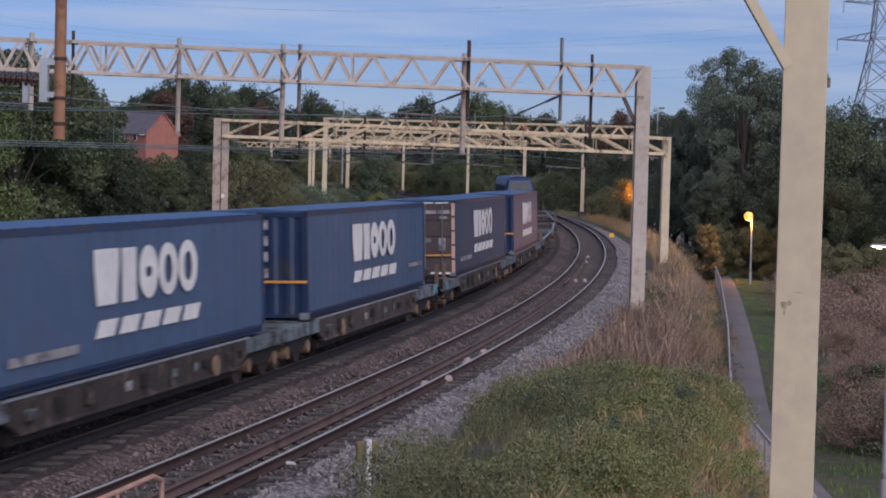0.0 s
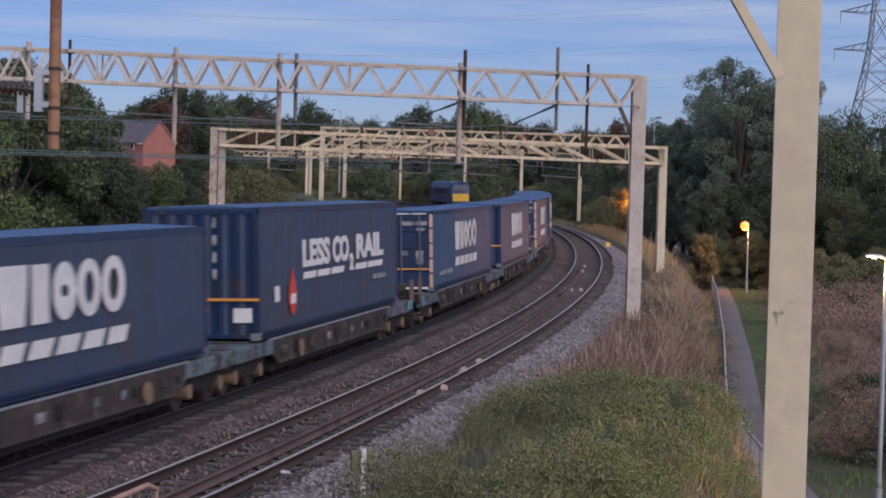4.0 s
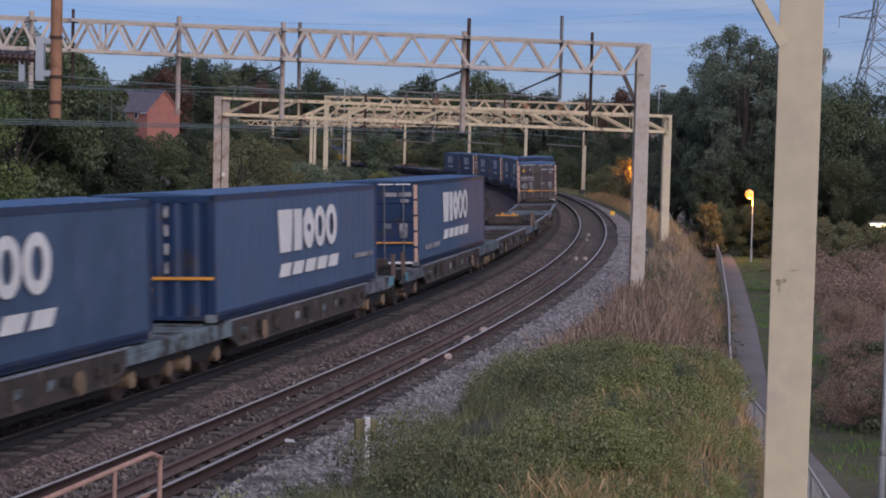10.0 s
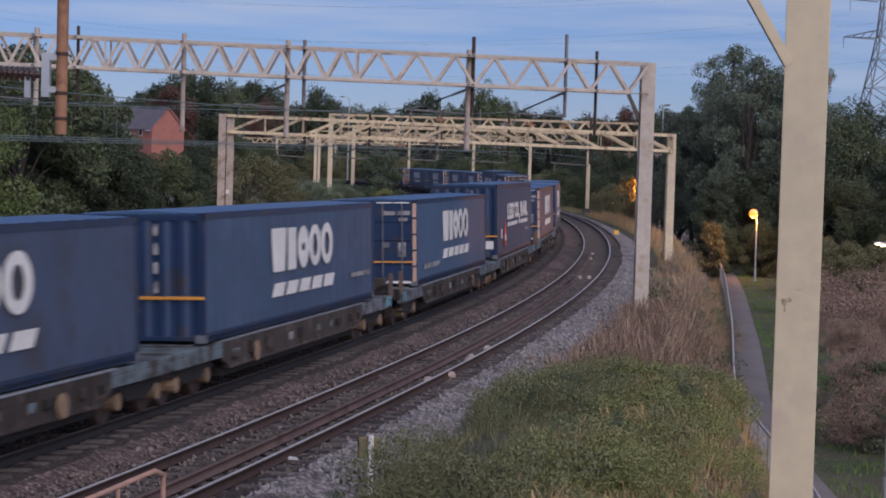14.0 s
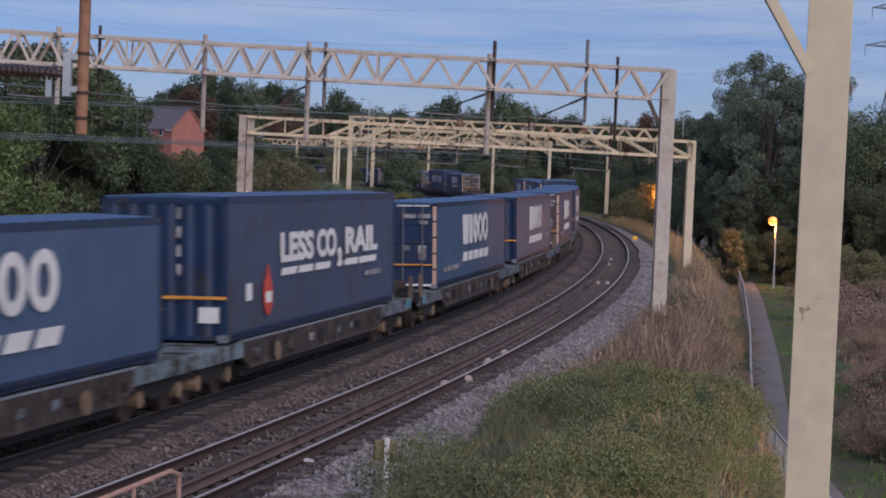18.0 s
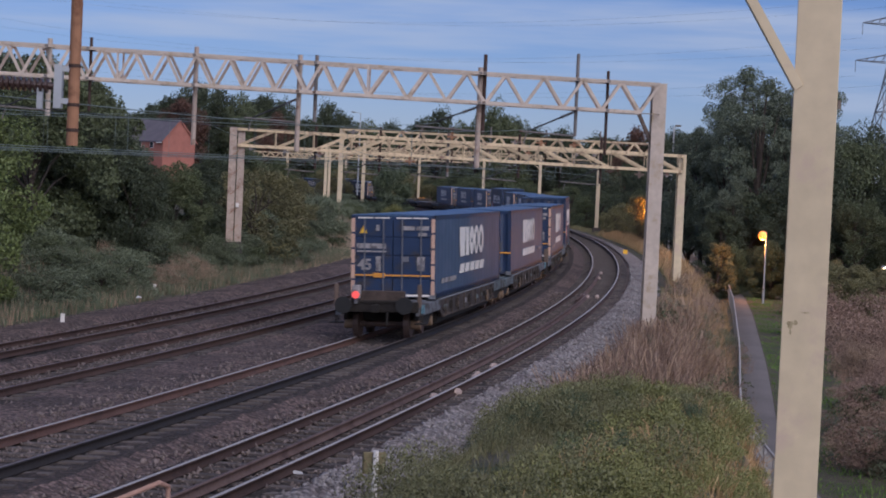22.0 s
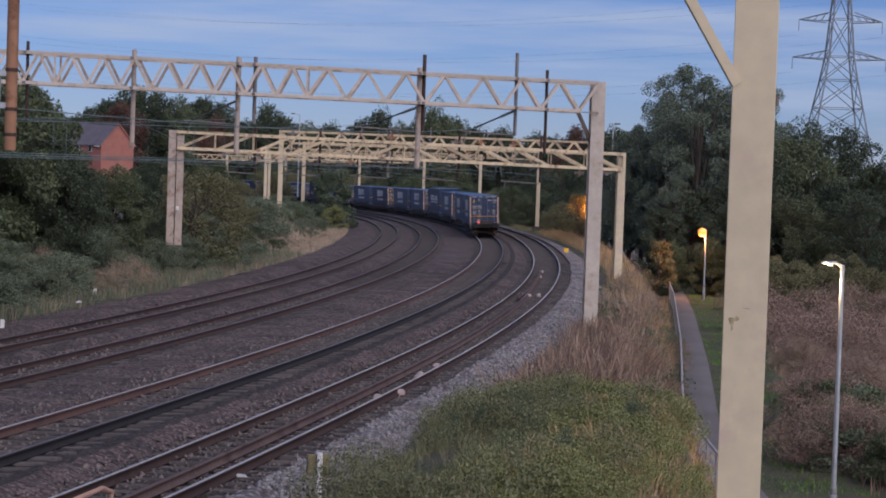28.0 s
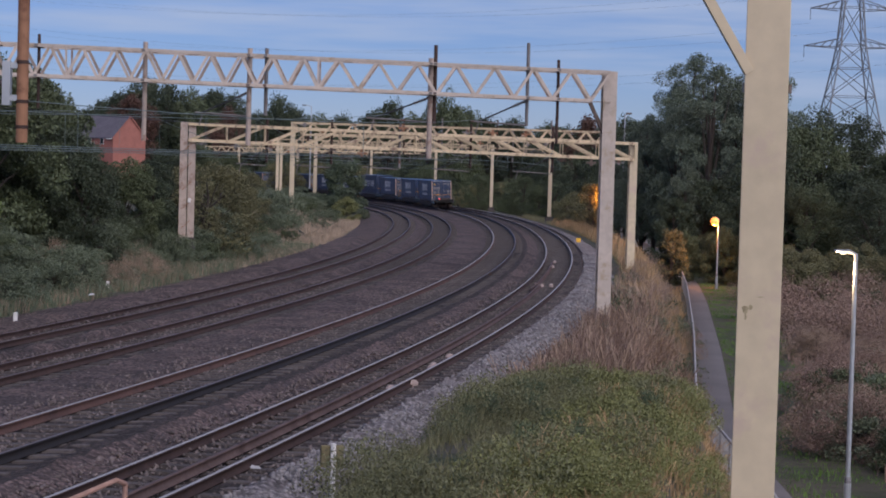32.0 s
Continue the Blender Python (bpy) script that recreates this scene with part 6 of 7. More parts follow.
def build_tree(name, label, category, height, width, low, form, material, leaf, count, seed, group):
    rng = np.random.default_rng(seed)
    lob = tree_lobes(rng, height, width, low, form)
    T = thing(name, label, category, group=group)
    tr = Shape()
    r0 = 0.017 * height + 0.04
    tops = height * 0.8
    px, py = rng.normal(0, 0.02 * height, 2)
    prev, pr = Vector((0, 0, -0.4)), r0
    for k in range(1, 6):
        z = tops * k / 5
        cur = Vector((px * k / 5 + rng.normal(0, 0.01 * height), py * k / 5 + rng.normal(0, 0.01 * height), z))
        nr = r0 * (1 - 0.16 * k)
        tr.tube(prev, cur, pr, 8, nr)
        prev, pr = cur, nr
    part("trunk", tr, M["bark"], T, "tapering trunk")
    lim = Shape()
    for i in rng.choice(len(lob), min(22, len(lob)), replace=False):
        e = Vector(lob[i, :3])
        st = Vector((px * 0.5, py * 0.5, max(0.3, e.z * rng.uniform(0.35, 0.75))))
        mid = st.lerp(e, 0.5) + Vector((0, 0, 0.06 * height * rng.uniform(0, 1)))
        lim.tube(st, mid, r0 * 0.42, 5, r0 * 0.25).tube(mid, e, r0 * 0.25, 5, r0 * 0.06)
    part("branchwork", lim, M["bark"], T, "spreading branches")
    p, d = crown_points(rng, lob, count)
    v, f = leaf_cards(rng, p, d, leaf, leaf * 0.5)
    part("crown", raw_mesh("crown", v, f, M[material]), None, T, "leafy crown with gaps")
    return T


STOCK = {
    "birch": build_tree("birch_tree", "tall pale-green birch tree with an airy uneven crown", "tree", 16, 7.5, 3.0, "birch", "leaf_birch", 0.15, 36000, 11, "trees beyond the path"),
    "birch2": build_tree("birch_tree", "slender grey-green birch tree with hanging sprays", "tree", 14, 6.0, 2.5, "birch", "leaf_birch", 0.15, 27000, 19, "trees beyond the path"),
    "oak": build_tree("broadleaf_tree", "dark broadleaf tree with a dense rounded crown", "tree", 12, 10, 2.2, "round", "leaf_dark", 0.17, 30000, 12, "trees beyond the path"),
    "oak2": build_tree("broadleaf_tree", "dark green broadleaf tree with an uneven crown", "tree", 12, 9, 1.5, "round", "leaf_mid", 0.17, 30000, 13, "trees beyond the path"),
    "hedge": build_tree("broadleaf_tree", "bushy green lineside tree in full leaf", "tree", 7, 6.2, 0.3, "round", "leaf_mid", 0.15, 32000, 14, "lineside trees"),
    "bright": build_tree("broadleaf_tree", "bushy yellow-green lineside tree in full leaf", "tree", 7, 6.0, 0.2, "round", "leaf_green", 0.12, 50000, 15, "lineside trees"),
    "dark": build_tree("broadleaf_tree", "dark green lineside tree in dense leaf", "tree", 8, 6.5, 0.2, "round", "leaf_dark", 0.16, 32000, 16, "lineside trees"),
    "pale": build_tree("broadleaf_tree", "pale grey-green lineside tree with a feathery crown", "tree", 8, 6.0, 0.4, "round", "leaf_grey", 0.13, 30000, 35, "lineside trees"),
    "olive": build_tree("shrub", "olive-green rounded shrub on the bank", "shrub", 4.5, 5.0, 0.1, "bush", "leaf_olive", 0.11, 16000, 17, "shrubs on the banks"),
    "yellowish": build_tree("shrub", "small yellow-green bush before the conical tree", "shrub", 4.5, 6.0, 0.0, "bush", "leaf_bramble", 0.2, 9000, 36, "shrubs on the banks"),
    "auburn": build_tree("broadleaf_tree", "auburn-leaved tree behind the house", "tree", 12, 11, 1.5, "round", "leaf_auburn", 0.3, 12000, 18, "distant trees"),
    "cone": build_tree("conifer", "small dense grey-green conical tree by the curve", "tree", 5, 5.4, 0.1, "column", "cone_green", 0.14, 26000, 20, "lineside trees"),
    "far": build_tree("broadleaf_tree", "distant dark rounded tree on the skyline", "tree", 12, 12, 0.8, "round", "leaf_dark", 0.32, 14000, 21, "distant trees"),
    "far2": build_tree("broadleaf_tree", "distant green tree on the skyline", "tree", 12, 11, 0.5, "round", "leaf_mid", 0.32, 14000, 22, "distant trees"),
    "shrub": build_tree("shrub", "low grey-green bramble shrub on the verge", "shrub", 1.9, 3.6, 0.0, "bush", "leaf_grey", 0.075, 14000, 23, "shrubs on the banks"),
    "shrub2": build_tree("shrub", "low dark bramble shrub on the verge", "shrub", 1.9, 3.4, 0.0, "bush", "leaf_mid", 0.075, 14000, 24, "shrubs on the banks"),
    "heath": build_tree("shrub", "brown dying scrub bush on the low ground", "shrub", 1.9, 4.2, 0.0, "bush", "heath", 0.042, 30000, 25, "scrub bushes by the path"),
    "bramble": build_tree("shrub", "green bramble hump on the bank top", "shrub", 1.1, 3.4, 0.0, "bush", "leaf_bramble", 0.08, 18000, 26, "shrubs on the banks"),
    "herb": build_tree("shrub", "grey-green herb clump on the bank top", "shrub", 1.1, 3.0, 0.0, "bush", "herb", 0.06, 18000, 29, "shrubs on the banks"),
    "nettle": build_tree("shrub", "dark green nettle clump on the bank top", "shrub", 1.1, 2.6, 0.0, "bush", "herb_dark", 0.055, 18000, 30, "shrubs on the banks"),
    "weed_dark": build_tree("shrub", "dark brown dying willowherb clump", "shrub", 1.6, 3.4, 0.0, "bush", "weed_dark", 0.055, 16000, 33, "scrub bushes by the path"),
    "weed_tan": build_tree("shrub", "tan seeding willowherb clump", "shrub", 1.6, 3.2, 0.0, "bush", "weed_tan", 0.05, 16000, 34, "scrub bushes by the path"),
    "thin": build_tree("broadleaf_tree", "thin-leaved young tree around an orange lamp", "tree", 5.2, 3.2, 1.2, "round", "leaf_olive", 0.15, 5000, 28, "lineside trees"),
    "heath2": build_tree("shrub", "pinkish brown scrub bush on the low ground", "shrub", 1.7, 4.0, 0.0, "bush", "straw_pink", 0.042, 28000, 27, "scrub bushes by the path"),
}
TAKEN = set()


def plant(kind, x, y, scale=1.0, tall=1.0, z=None, rnd=random.Random(8)):
    src = STOCK[kind]
    gz = float(ground_z([x], [y])[0]) if z is None else z
    m = pose(x, y, gz - 0.1, rnd.uniform(-3, 3), rnd.uniform(-3, 3), rnd.uniform(0, 360))
    ob = src
    if kind in TAKEN:
        ob = copy_thing(src, m)
    TAKEN.add(kind)
    ob.matrix_basis = m
    ob.scale = (scale * rnd.uniform(0.92, 1.08), scale * rnd.uniform(0.92, 1.08), scale * tall)
    return ob


def thicket(name, label, category, kind, places, every=4, grow=1.0):
    """Many low clumps grown into one another, as one mesh: x, y, scale, tallness."""
    src = [c for c in STOCK[kind].children if c.name.startswith("crown")][0].data
    co = np.empty(len(src.vertices) * 3, np.float32)
    src.vertices.foreach_get("co", co)
    co = co.reshape(-1, 4, 3)
    mid = co.mean(1, keepdims=True)
    co = mid + (co - mid) * grow
    rng = np.random.default_rng(len(places))
    out = []
    for x, y, s, tall in places:
        a = rng.uniform(0, 6.28)
        c = co[rng.integers(0, every)::every].reshape(-1, 3) * np.array([s, s, s * tall])
        z = float(ground_z([x], [y])[0]) - 0.08
        out.append(np.stack([c[:, 0] * math.cos(a) - c[:, 1] * math.sin(a) + x, c[:, 0] * math.sin(a) + c[:, 1] * math.cos(a) + y, c[:, 2] + z], 1))
    v = np.concatenate(out)
    tagged(new(name, raw_mesh(name, v, np.arange(len(v)).reshape(-1, 4), src.materials[0])), label, category, kind="stuff")


def plants():
    r = random.Random(21)
    # beyond the path on the right-hand side: birches, then a dark wood
    for x, y, k, s in ((18.2, 172, "birch2", 0.86), (16.6, 182, "birch2", 0.74), (19.3, 163, "birch", 0.82), (23.0, 168, "birch2", 1.1), (26.0, 158, "birch2", 0.9), (21.6, 160, "birch", 1.02), (24.4, 162, "birch2", 1.12), (20.3, 172, "birch2", 1.0), (27.3, 166, "birch", 1.0), (22.8, 180, "birch", 1.15), (17.4, 176, "birch", 0.8), (15.9, 168, "birch2", 0.62), (18.4, 152, "birch2", 0.6), (18.9, 215, "oak2", 0.85), (16.6, 232, "oak", 0.8), (22.5, 225, "birch2", 0.9),
                       (24.5, 152, "oak", 0.86), (28.5, 156, "oak2", 0.98), (32.8, 158, "oak", 1.02), (37.0, 162, "oak2", 0.8), (41.5, 160, "oak", 1.1), (46, 166, "oak2", 1.12), (34, 176, "oak", 1.1), (40, 182, "oak2", 0.84), (17.5, 151, "dark", 0.72), (20.2, 153, "dark", 0.9), (22.6, 150, "dark", 0.95), (25.2, 147, "dark", 0.9), (30.2, 149, "dark", 1.0), (34.0, 150, "dark", 0.9), (30, 190, "oak", 1.15),
                       (47, 186, "oak", 1.1), (54, 175, "oak", 1.0), (26.6, 143, "oak2", 0.6), (31.0, 140, "oak", 0.62), (35.4, 143, "oak2", 0.68), (39.5, 146, "oak", 0.7), (22.3, 146, "oak", 0.55), (44.5, 148, "oak2", 0.75), (50, 152, "oak", 0.8), (13.5, 258, "oak", 0.75), (19, 275, "oak2", 0.9), (9.8, 275, "far2", 0.5), (26, 262, "oak", 1.0), (34, 250, "oak2", 1.1),
                       (15.8, 205, "olive", 0.95), (14.6, 224, "olive", 1.1), (14.3, 192, "olive", 0.6), (12.6, 204, "olive", 0.62), (20.5, 150, "olive", 0.8), (23.5, 137, "olive", 0.7), (27.5, 131, "olive", 0.8), (32, 128, "oak", 0.4), (36, 132, "oak2", 0.42)):
        plant(k, x, y, s)
    # scrub on the low ground right of the path
    far_heath = []
    for i in range(150):
        y = r.uniform(34, 124)
        px = float(np.interp(y, PATH_Y, PATH_X))
        x = px + 3.2 + r.random() ** 1.3 * min(22, 4 + y * 0.16)
        if y > 84:
            far_heath.append((x, y, r.uniform(0.8, 1.2), r.uniform(0.7, 1.0)))
            continue
        low = r.random() < (0.7 if y < 62 else 0.12)
        plant(("shrub" if r.random() < 0.6 else "shrub2") if low else ("heath" if r.random() < 0.45 else "heath2"), x, y, r.uniform(0.7, 1.15), r.uniform(0.7, 1.05))
    thicket("heath", "pinkish brown scrub covering the low ground", "scrub", "heath2", far_heath[::2], 7, 1.9)
    thicket("heath", "brown scrub covering the low ground", "scrub", "heath", far_heath[1::2], 7, 1.9)
    for i in range(30):
        y = r.uniform(112, 132)
        x = float(np.interp(y, PATH_Y, PATH_X)) + 4 + r.random() * 18
        plant("olive" if r.random() < 0.4 else "shrub2", x, y, r.uniform(0.55, 0.9))
    # left-hand bank: bearing (tangent), distance, kind, height of the top
    for tan, y, k, top in ((-0.282, 62.5, "bright", 6.6), (-0.322, 60, "bright", 6.4), (-0.344, 64, "bright", 6.6), (-0.209, 92, "pale", 8.0), (-0.223, 95, "pale", 8.4), (-0.196, 93, "pale", 7.0), (-0.222, 94, "hedge", 7.9), (-0.236, 84, "dark", 6.4), (-0.176, 92, "dark", 4.5), (-0.163, 94, "hedge", 4.5), (-0.15, 96, "dark", 3.8), (-0.222, 92, "hedge", 8.4), (-0.213, 90, "hedge", 7.4), (-0.207, 86, "hedge", 7.7), (-0.196, 84, "dark", 5.8), (-0.184, 83, "dark", 4.6), (-0.19, 76, "shrub", 1.2),
                           (-0.222, 84, "dark", 5.6), (-0.205, 88, "hedge", 5.2), (-0.235, 80, "hedge", 8.2), (-0.25, 86, "dark", 8.8), (-0.15, 100, "dark", 4.6), (-0.143, 116, "dark", 5.2), (-0.137, 108, "dark", 4.8), (-0.121, 104, "olive", 4.7), (-0.115, 118, "olive", 4.5), (-0.106, 122, "olive", 3.6), (-0.1, 128, "olive", 3.2), (-0.092, 134, "shrub", 2.9),
                           (-0.128, 135, "hedge", 5.6), (-0.088, 150, "shrub", 2.7), (-0.083, 142, "shrub", 2.6), (-0.102, 160, "olive", 4.2), (-0.097, 176, "olive", 3.6), (-0.111, 185, "hedge", 5.4), (-0.0527, 199, "cone", 5.1), (-0.0505, 193, "yellowish", 1.75), (-0.128, 200, "hedge", 6.6), (-0.112, 235, "hedge", 5.8), (-0.103, 250, "olive", 4.3)):
        x = tan * y
        z = float(ground_z([x], [y])[0])
        tall = {"bright": 7, "hedge": 7, "dark": 8, "olive": 4.5, "pale": 8, "yellowish": 4.5, "cone": 5, "shrub": 1.9, "heath2": 1.7}[k]
        plant(k, x, y, (top - z) / tall * 1.02)
    plant("thin", 14.1, 194.6, 0.95)
    plant("thin", 15.7, 136.6, 0.74)
    for i in range(50):
        s = r.uniform(54, 125)
        q = -14.0 - r.random() ** 1.2 * 4.0
        p = spot(s, q)
        plant("shrub" if r.random() < 0.8 else "shrub2", p.x, p.y, r.uniform(0.6, 0.95), r.uniform(0.55, 0.85))
    for i in range(26):
        s = r.uniform(125, 250)
        p = spot(s, -14.5 - r.random() * 5)
        plant("shrub" if r.random() < 0.7 else "shrub2", p.x, p.y, r.uniform(0.5, 0.8), r.uniform(0.6, 0.9))
    # ragged scrub standing between the far curve and the skyline
    for i in range(26):
        x, y = r.uniform(-30, 12), r.uniform(352, 392)
        plant("olive", x, y, r.uniform(0.9, 1.5))
    # the near bank top: dark herbs towards the track, yellow-green brambles towards the path, deep holes between them
    def over(n, s0, s1, q0, q1, k0, k1, t0, t1):
        out = []
        for i in range(n):
            p = spot(s0 + (s1 - s0) * r.random() ** 0.7, r.uniform(q0, q1))
            p.x = min(p.x, float(np.interp(p.y, PATH_Y, PATH_X)) - 1.35)
            out.append((p.x, p.y, r.uniform(k0, k1), r.uniform(t0, t1)))
        return out
    for kind, s0, q0 in (("herb", 36, 8.0), ("nettle", 38, 7.2), ("bramble", 40, 9.0), ("weed_dark", 52, 8.4), ("weed_tan", 56, 7.8)):
        p = spot(s0, q0)
        plant(kind, p.x, p.y, 0.36, 1.1)
    thicket("herb_patch", "grey-green nettles and herbs over the bank top", "herbs", "herb", over(90, 19, 42, 6.4, 10.4, 0.26, 0.52, 0.6, 1.4), 9, 1.25)
    thicket("herb_patch", "dark green nettle clumps on the bank top", "herbs", "nettle", over(90, 20, 43, 6.3, 10.4, 0.12, 0.3, 0.9, 1.9), 9, 1.25)
    thicket("bramble_patch", "yellow-green brambles over the bank top", "brambles", "bramble", over(70, 28, 42.5, 8.6, 11.0, 0.2, 0.42, 0.6, 1.3) + over(40, 19, 30, 9.4, 12.4, 0.2, 0.4, 0.6, 1.3) + over(30, 29, 41, 10.4, 11.7, 0.16, 0.34, 0.6, 1.3), 9, 1.25)
    thicket("bramble_patch", "leafy bramble crest along the top of the bank", "brambles", "bramble", over(34, 39, 43, 6.8, 10.4, 0.16, 0.32, 0.9, 1.5), 9, 1.25)
    thicket("weed_patch", "straw-brown weeds on the bank shoulder", "weeds", "heath2", over(30, 36, 52, 11.2, 12.6, 0.14, 0.28, 0.7, 1.4), 9, 1.25)
    thicket("weed_patch", "dark brown dying willowherb behind the bank top", "weeds", "weed_dark", over(90, 43, 66, 6.7, 10.6, 0.2, 0.42, 1.0, 1.8), 9, 1.25)
    thicket("weed_patch", "tan seeding willowherb behind the bank top", "weeds", "weed_tan", over(60, 42.5, 72, 6.8, 10.8, 0.16, 0.34, 1.0, 1.9), 9, 1.25)
    thicket("weed_patch", "dark weeds leaning over the fence", "weeds", "weed_dark", over(30, 50, 70, 9.6, 11.4, 0.22, 0.4, 0.8, 1.4), 9, 1.25)
    many = []
    for i in range(120):
        p = spot(r.uniform(52, 122), -r.uniform(13.0, 18.0))
        many.append((p.x, p.y, r.uniform(0.3, 0.65), r.uniform(0.5, 0.85)))
    thicket("bramble_patch", "grey-green brambles along the far verge", "brambles", "shrub", many, 14, 2.0)
    # brown weeds standing in the bank grass
    for kind, label in (("heath", "brown dying weeds standing in the bank grass"), ("heath2", "pinkish seeding weeds on the bank"), ("shrub", "grey-green low growth on the bank"), ("shrub2", "dark low growth on the bank")):
        many = []
        for i in range(26):
            p = spot(r.uniform(62, 108), r.uniform(7.0, 10.2))
            many.append((p.x, p.y, r.uniform(0.2, 0.42), r.uniform(0.9, 1.5)))
        thicket("weed_patch", label, "weeds", kind, many, 14, 2.0)
    many = []
    for i in range(40):
        p = spot(r.uniform(74, 92), -r.uniform(13.2, 16.5))
        many.append((p.x, p.y, r.uniform(0.18, 0.4), r.uniform(1.0, 1.7)))
    thicket("weed_patch", "pinkish dead willowherb on the far verge", "weeds", "heath2", many, 9, 1.9)
    for x, y, k, s in ((16.0, 137.5, "dark", 0.42), (19.9, 140, "hedge", 0.55), (17.4, 143, "hedge", 0.5), (21.6, 138, "dark", 0.5)):
        plant(k, x, y, s)
    # far belt of trees along the skyline
    for i in range(70):
        f = i / 69
        x = -150 + 250 * f + r.uniform(-3, 3)
        y = 395 + 55 * math.sin(f * 7.0) + r.uniform(-25, 35)
        if -86 < x < -52 and y < 430:
            y += 60
        plant("far" if r.random() < 0.65 else "far2", x, y, r.uniform(0.4, 0.6))
    # the skyline, tree by tree: bearing, distance, kind, height of the top, width of the crown
    for tan, y, k, top, wide in ((-0.25, 430, "far", 17, 12), (-0.225, 425, "far", 17, 12), (-0.2, 420, "far2", 15.5, 10), (-0.182, 432, "far", 15.2, 9), (-0.1665, 444, "far", 19.2, 9), (-0.1548, 438, "far", 22.0, 11), (-0.1425, 436, "far", 21.0, 10), (-0.131, 432, "far2", 20.2, 10), (-0.119, 430, "far", 19.7, 9), (-0.1085, 428, "far", 18.8, 7), (-0.1595, 414, "auburn", 17.6, 11), (-0.124, 410, "far2", 17.4, 9), (-0.112, 408, "auburn", 15.5, 7),
                                 (-0.0852, 430, "far", 18.8, 9), (-0.0765, 434, "far", 16.4, 8), (-0.0641, 430, "far2", 15.6, 9), (-0.052, 430, "far", 15.2, 9), (-0.041, 430, "far", 16.0, 8), (-0.0298, 428, "far", 18.1, 10), (-0.0185, 430, "far2", 16.2, 8), (-0.01, 425, "far2", 17.8, 6), (0.0016, 420, "far2", 20.8, 8), (0.0105, 424, "far2", 17.4, 7), (0.022, 430, "far", 15.4, 9), (0.0335, 424, "far", 15.2, 9), (0.05, 415, "far", 14.2, 9),
                                 (0.0708, 400, "auburn", 15.4, 8), (0.081, 396, "far", 14.6, 8), (0.0925, 398, "far", 15.4, 8), (0.101, 396, "far2", 15.6, 8)):
        x = tan * y
        z = float(ground_z([x], [y])[0])
        plant(k, x, y, wide / 9.5, (top - z) / 12.0 / (wide / 9.5))
    # the wood behind them, one dark row along the skyline
    wood_t = [-0.26, -0.187, -0.166, -0.155, -0.139, -0.127, -0.11, -0.103, -0.0985, -0.085, -0.077, -0.064, -0.0526, -0.041, -0.0298, -0.018, -0.011, 0.0016, 0.012, 0.022, 0.0335, 0.07, 0.1, 0.14]
    wood_z = [16, 15, 18.5, 20.5, 19.5, 19.2, 17.6, 15.6, 14.6, 17.0, 15.2, 14.6, 14.4, 14.8, 16.6, 15.2, 16.2, 18.2, 16.0, 14.6, 14.3, 14.4, 14.6, 15.0]
    for i in range(44):
        tan = -0.255 + i * 0.0088
        y = 462 + r.uniform(-8, 8)
        z = float(ground_z([tan * y], [y])[0])
        h = (float(np.interp(tan, wood_t, wood_z)) - 4.59) * y / 430 + 4.59 - z + r.uniform(-0.9, 0.3)
        plant("far" if r.random() < 0.7 else "far2", tan * y, y, 1.15, h / 12.0 / 1.15)
    # scrub that closes the view along the outside of the far curve
    for i in range(60):
        s = r.uniform(235, 470)
        p = spot(s, r.uniform(9.5, 22))
        if s > 330 and r.random() < 0.8:
            plant("olive", p.x, p.y, r.uniform(0.7, 1.1))
        else:
            plant("oak2" if r.random() < 0.4 else "hedge", p.x, p.y, r.uniform(0.32, 0.62))
    for i in range(45):
        s = r.uniform(235, 470)
        p = spot(s, -r.uniform(24, 48))
        if -0.2 < p.x / p.y < -0.02:
            continue
        plant("hedge" if r.random() < 0.6 else "dark", p.x, p.y, r.uniform(0.5, 0.9))


plants()


def blades(name, label, category, xs, ys, zs, height, width, material, seed, lean=0.35, heads=0.0):
    """A field of single curved blades, as one mesh."""
    rng = np.random.default_rng(seed)
    n = len(xs)
    patch = 0.72 + 0.2 * np.sin(xs * 2.1 + 1.7 * np.sin(ys * 0.83)) + 0.18 * np.sin(ys * 1.37 + xs * 0.9)
    h = height * rng.uniform(0.4, 1.3, n) * patch
    a = rng.uniform(0, 2 * math.pi, n)
    ca, sa = np.cos(a), np.sin(a)
    ln = lean * rng.uniform(0.1, 1.0, n) * h
    b = rng.uniform(0, 2 * math.pi, n)
    lx, ly = np.cos(b) * ln, np.sin(b) * ln
    w = width * rng.uniform(0.6, 1.3, n)
    base = np.stack([xs, ys, zs - 0.05], 1)
    side = np.stack([ca * w, sa * w, 0 * w], 1)
    mid = base + np.stack([lx * 0.35, ly * 0.35, h * 0.55], 1)
    tip = base + np.stack([lx, ly, h], 1)
    k = np.where(rng.uniform(0, 1, n) < heads, 2.4, 0.15)[:, None]
    v = np.stack([base - side * 0.5, base + side * 0.5, mid + side * 0.42, mid - side * 0.42, tip + side * 0.5 * k * 0.6, tip - side * 0.5 * k * 0.6], 1).reshape(-1, 3)
    i = np.arange(n)[:, None] * 6
    f = np.concatenate([i + np.array([[0, 1, 2, 3]]), i + np.array([[3, 2, 4, 5]])], 0)
    tagged(new(name, raw_mesh(name, v, f, M[material])), label, category, kind="stuff")


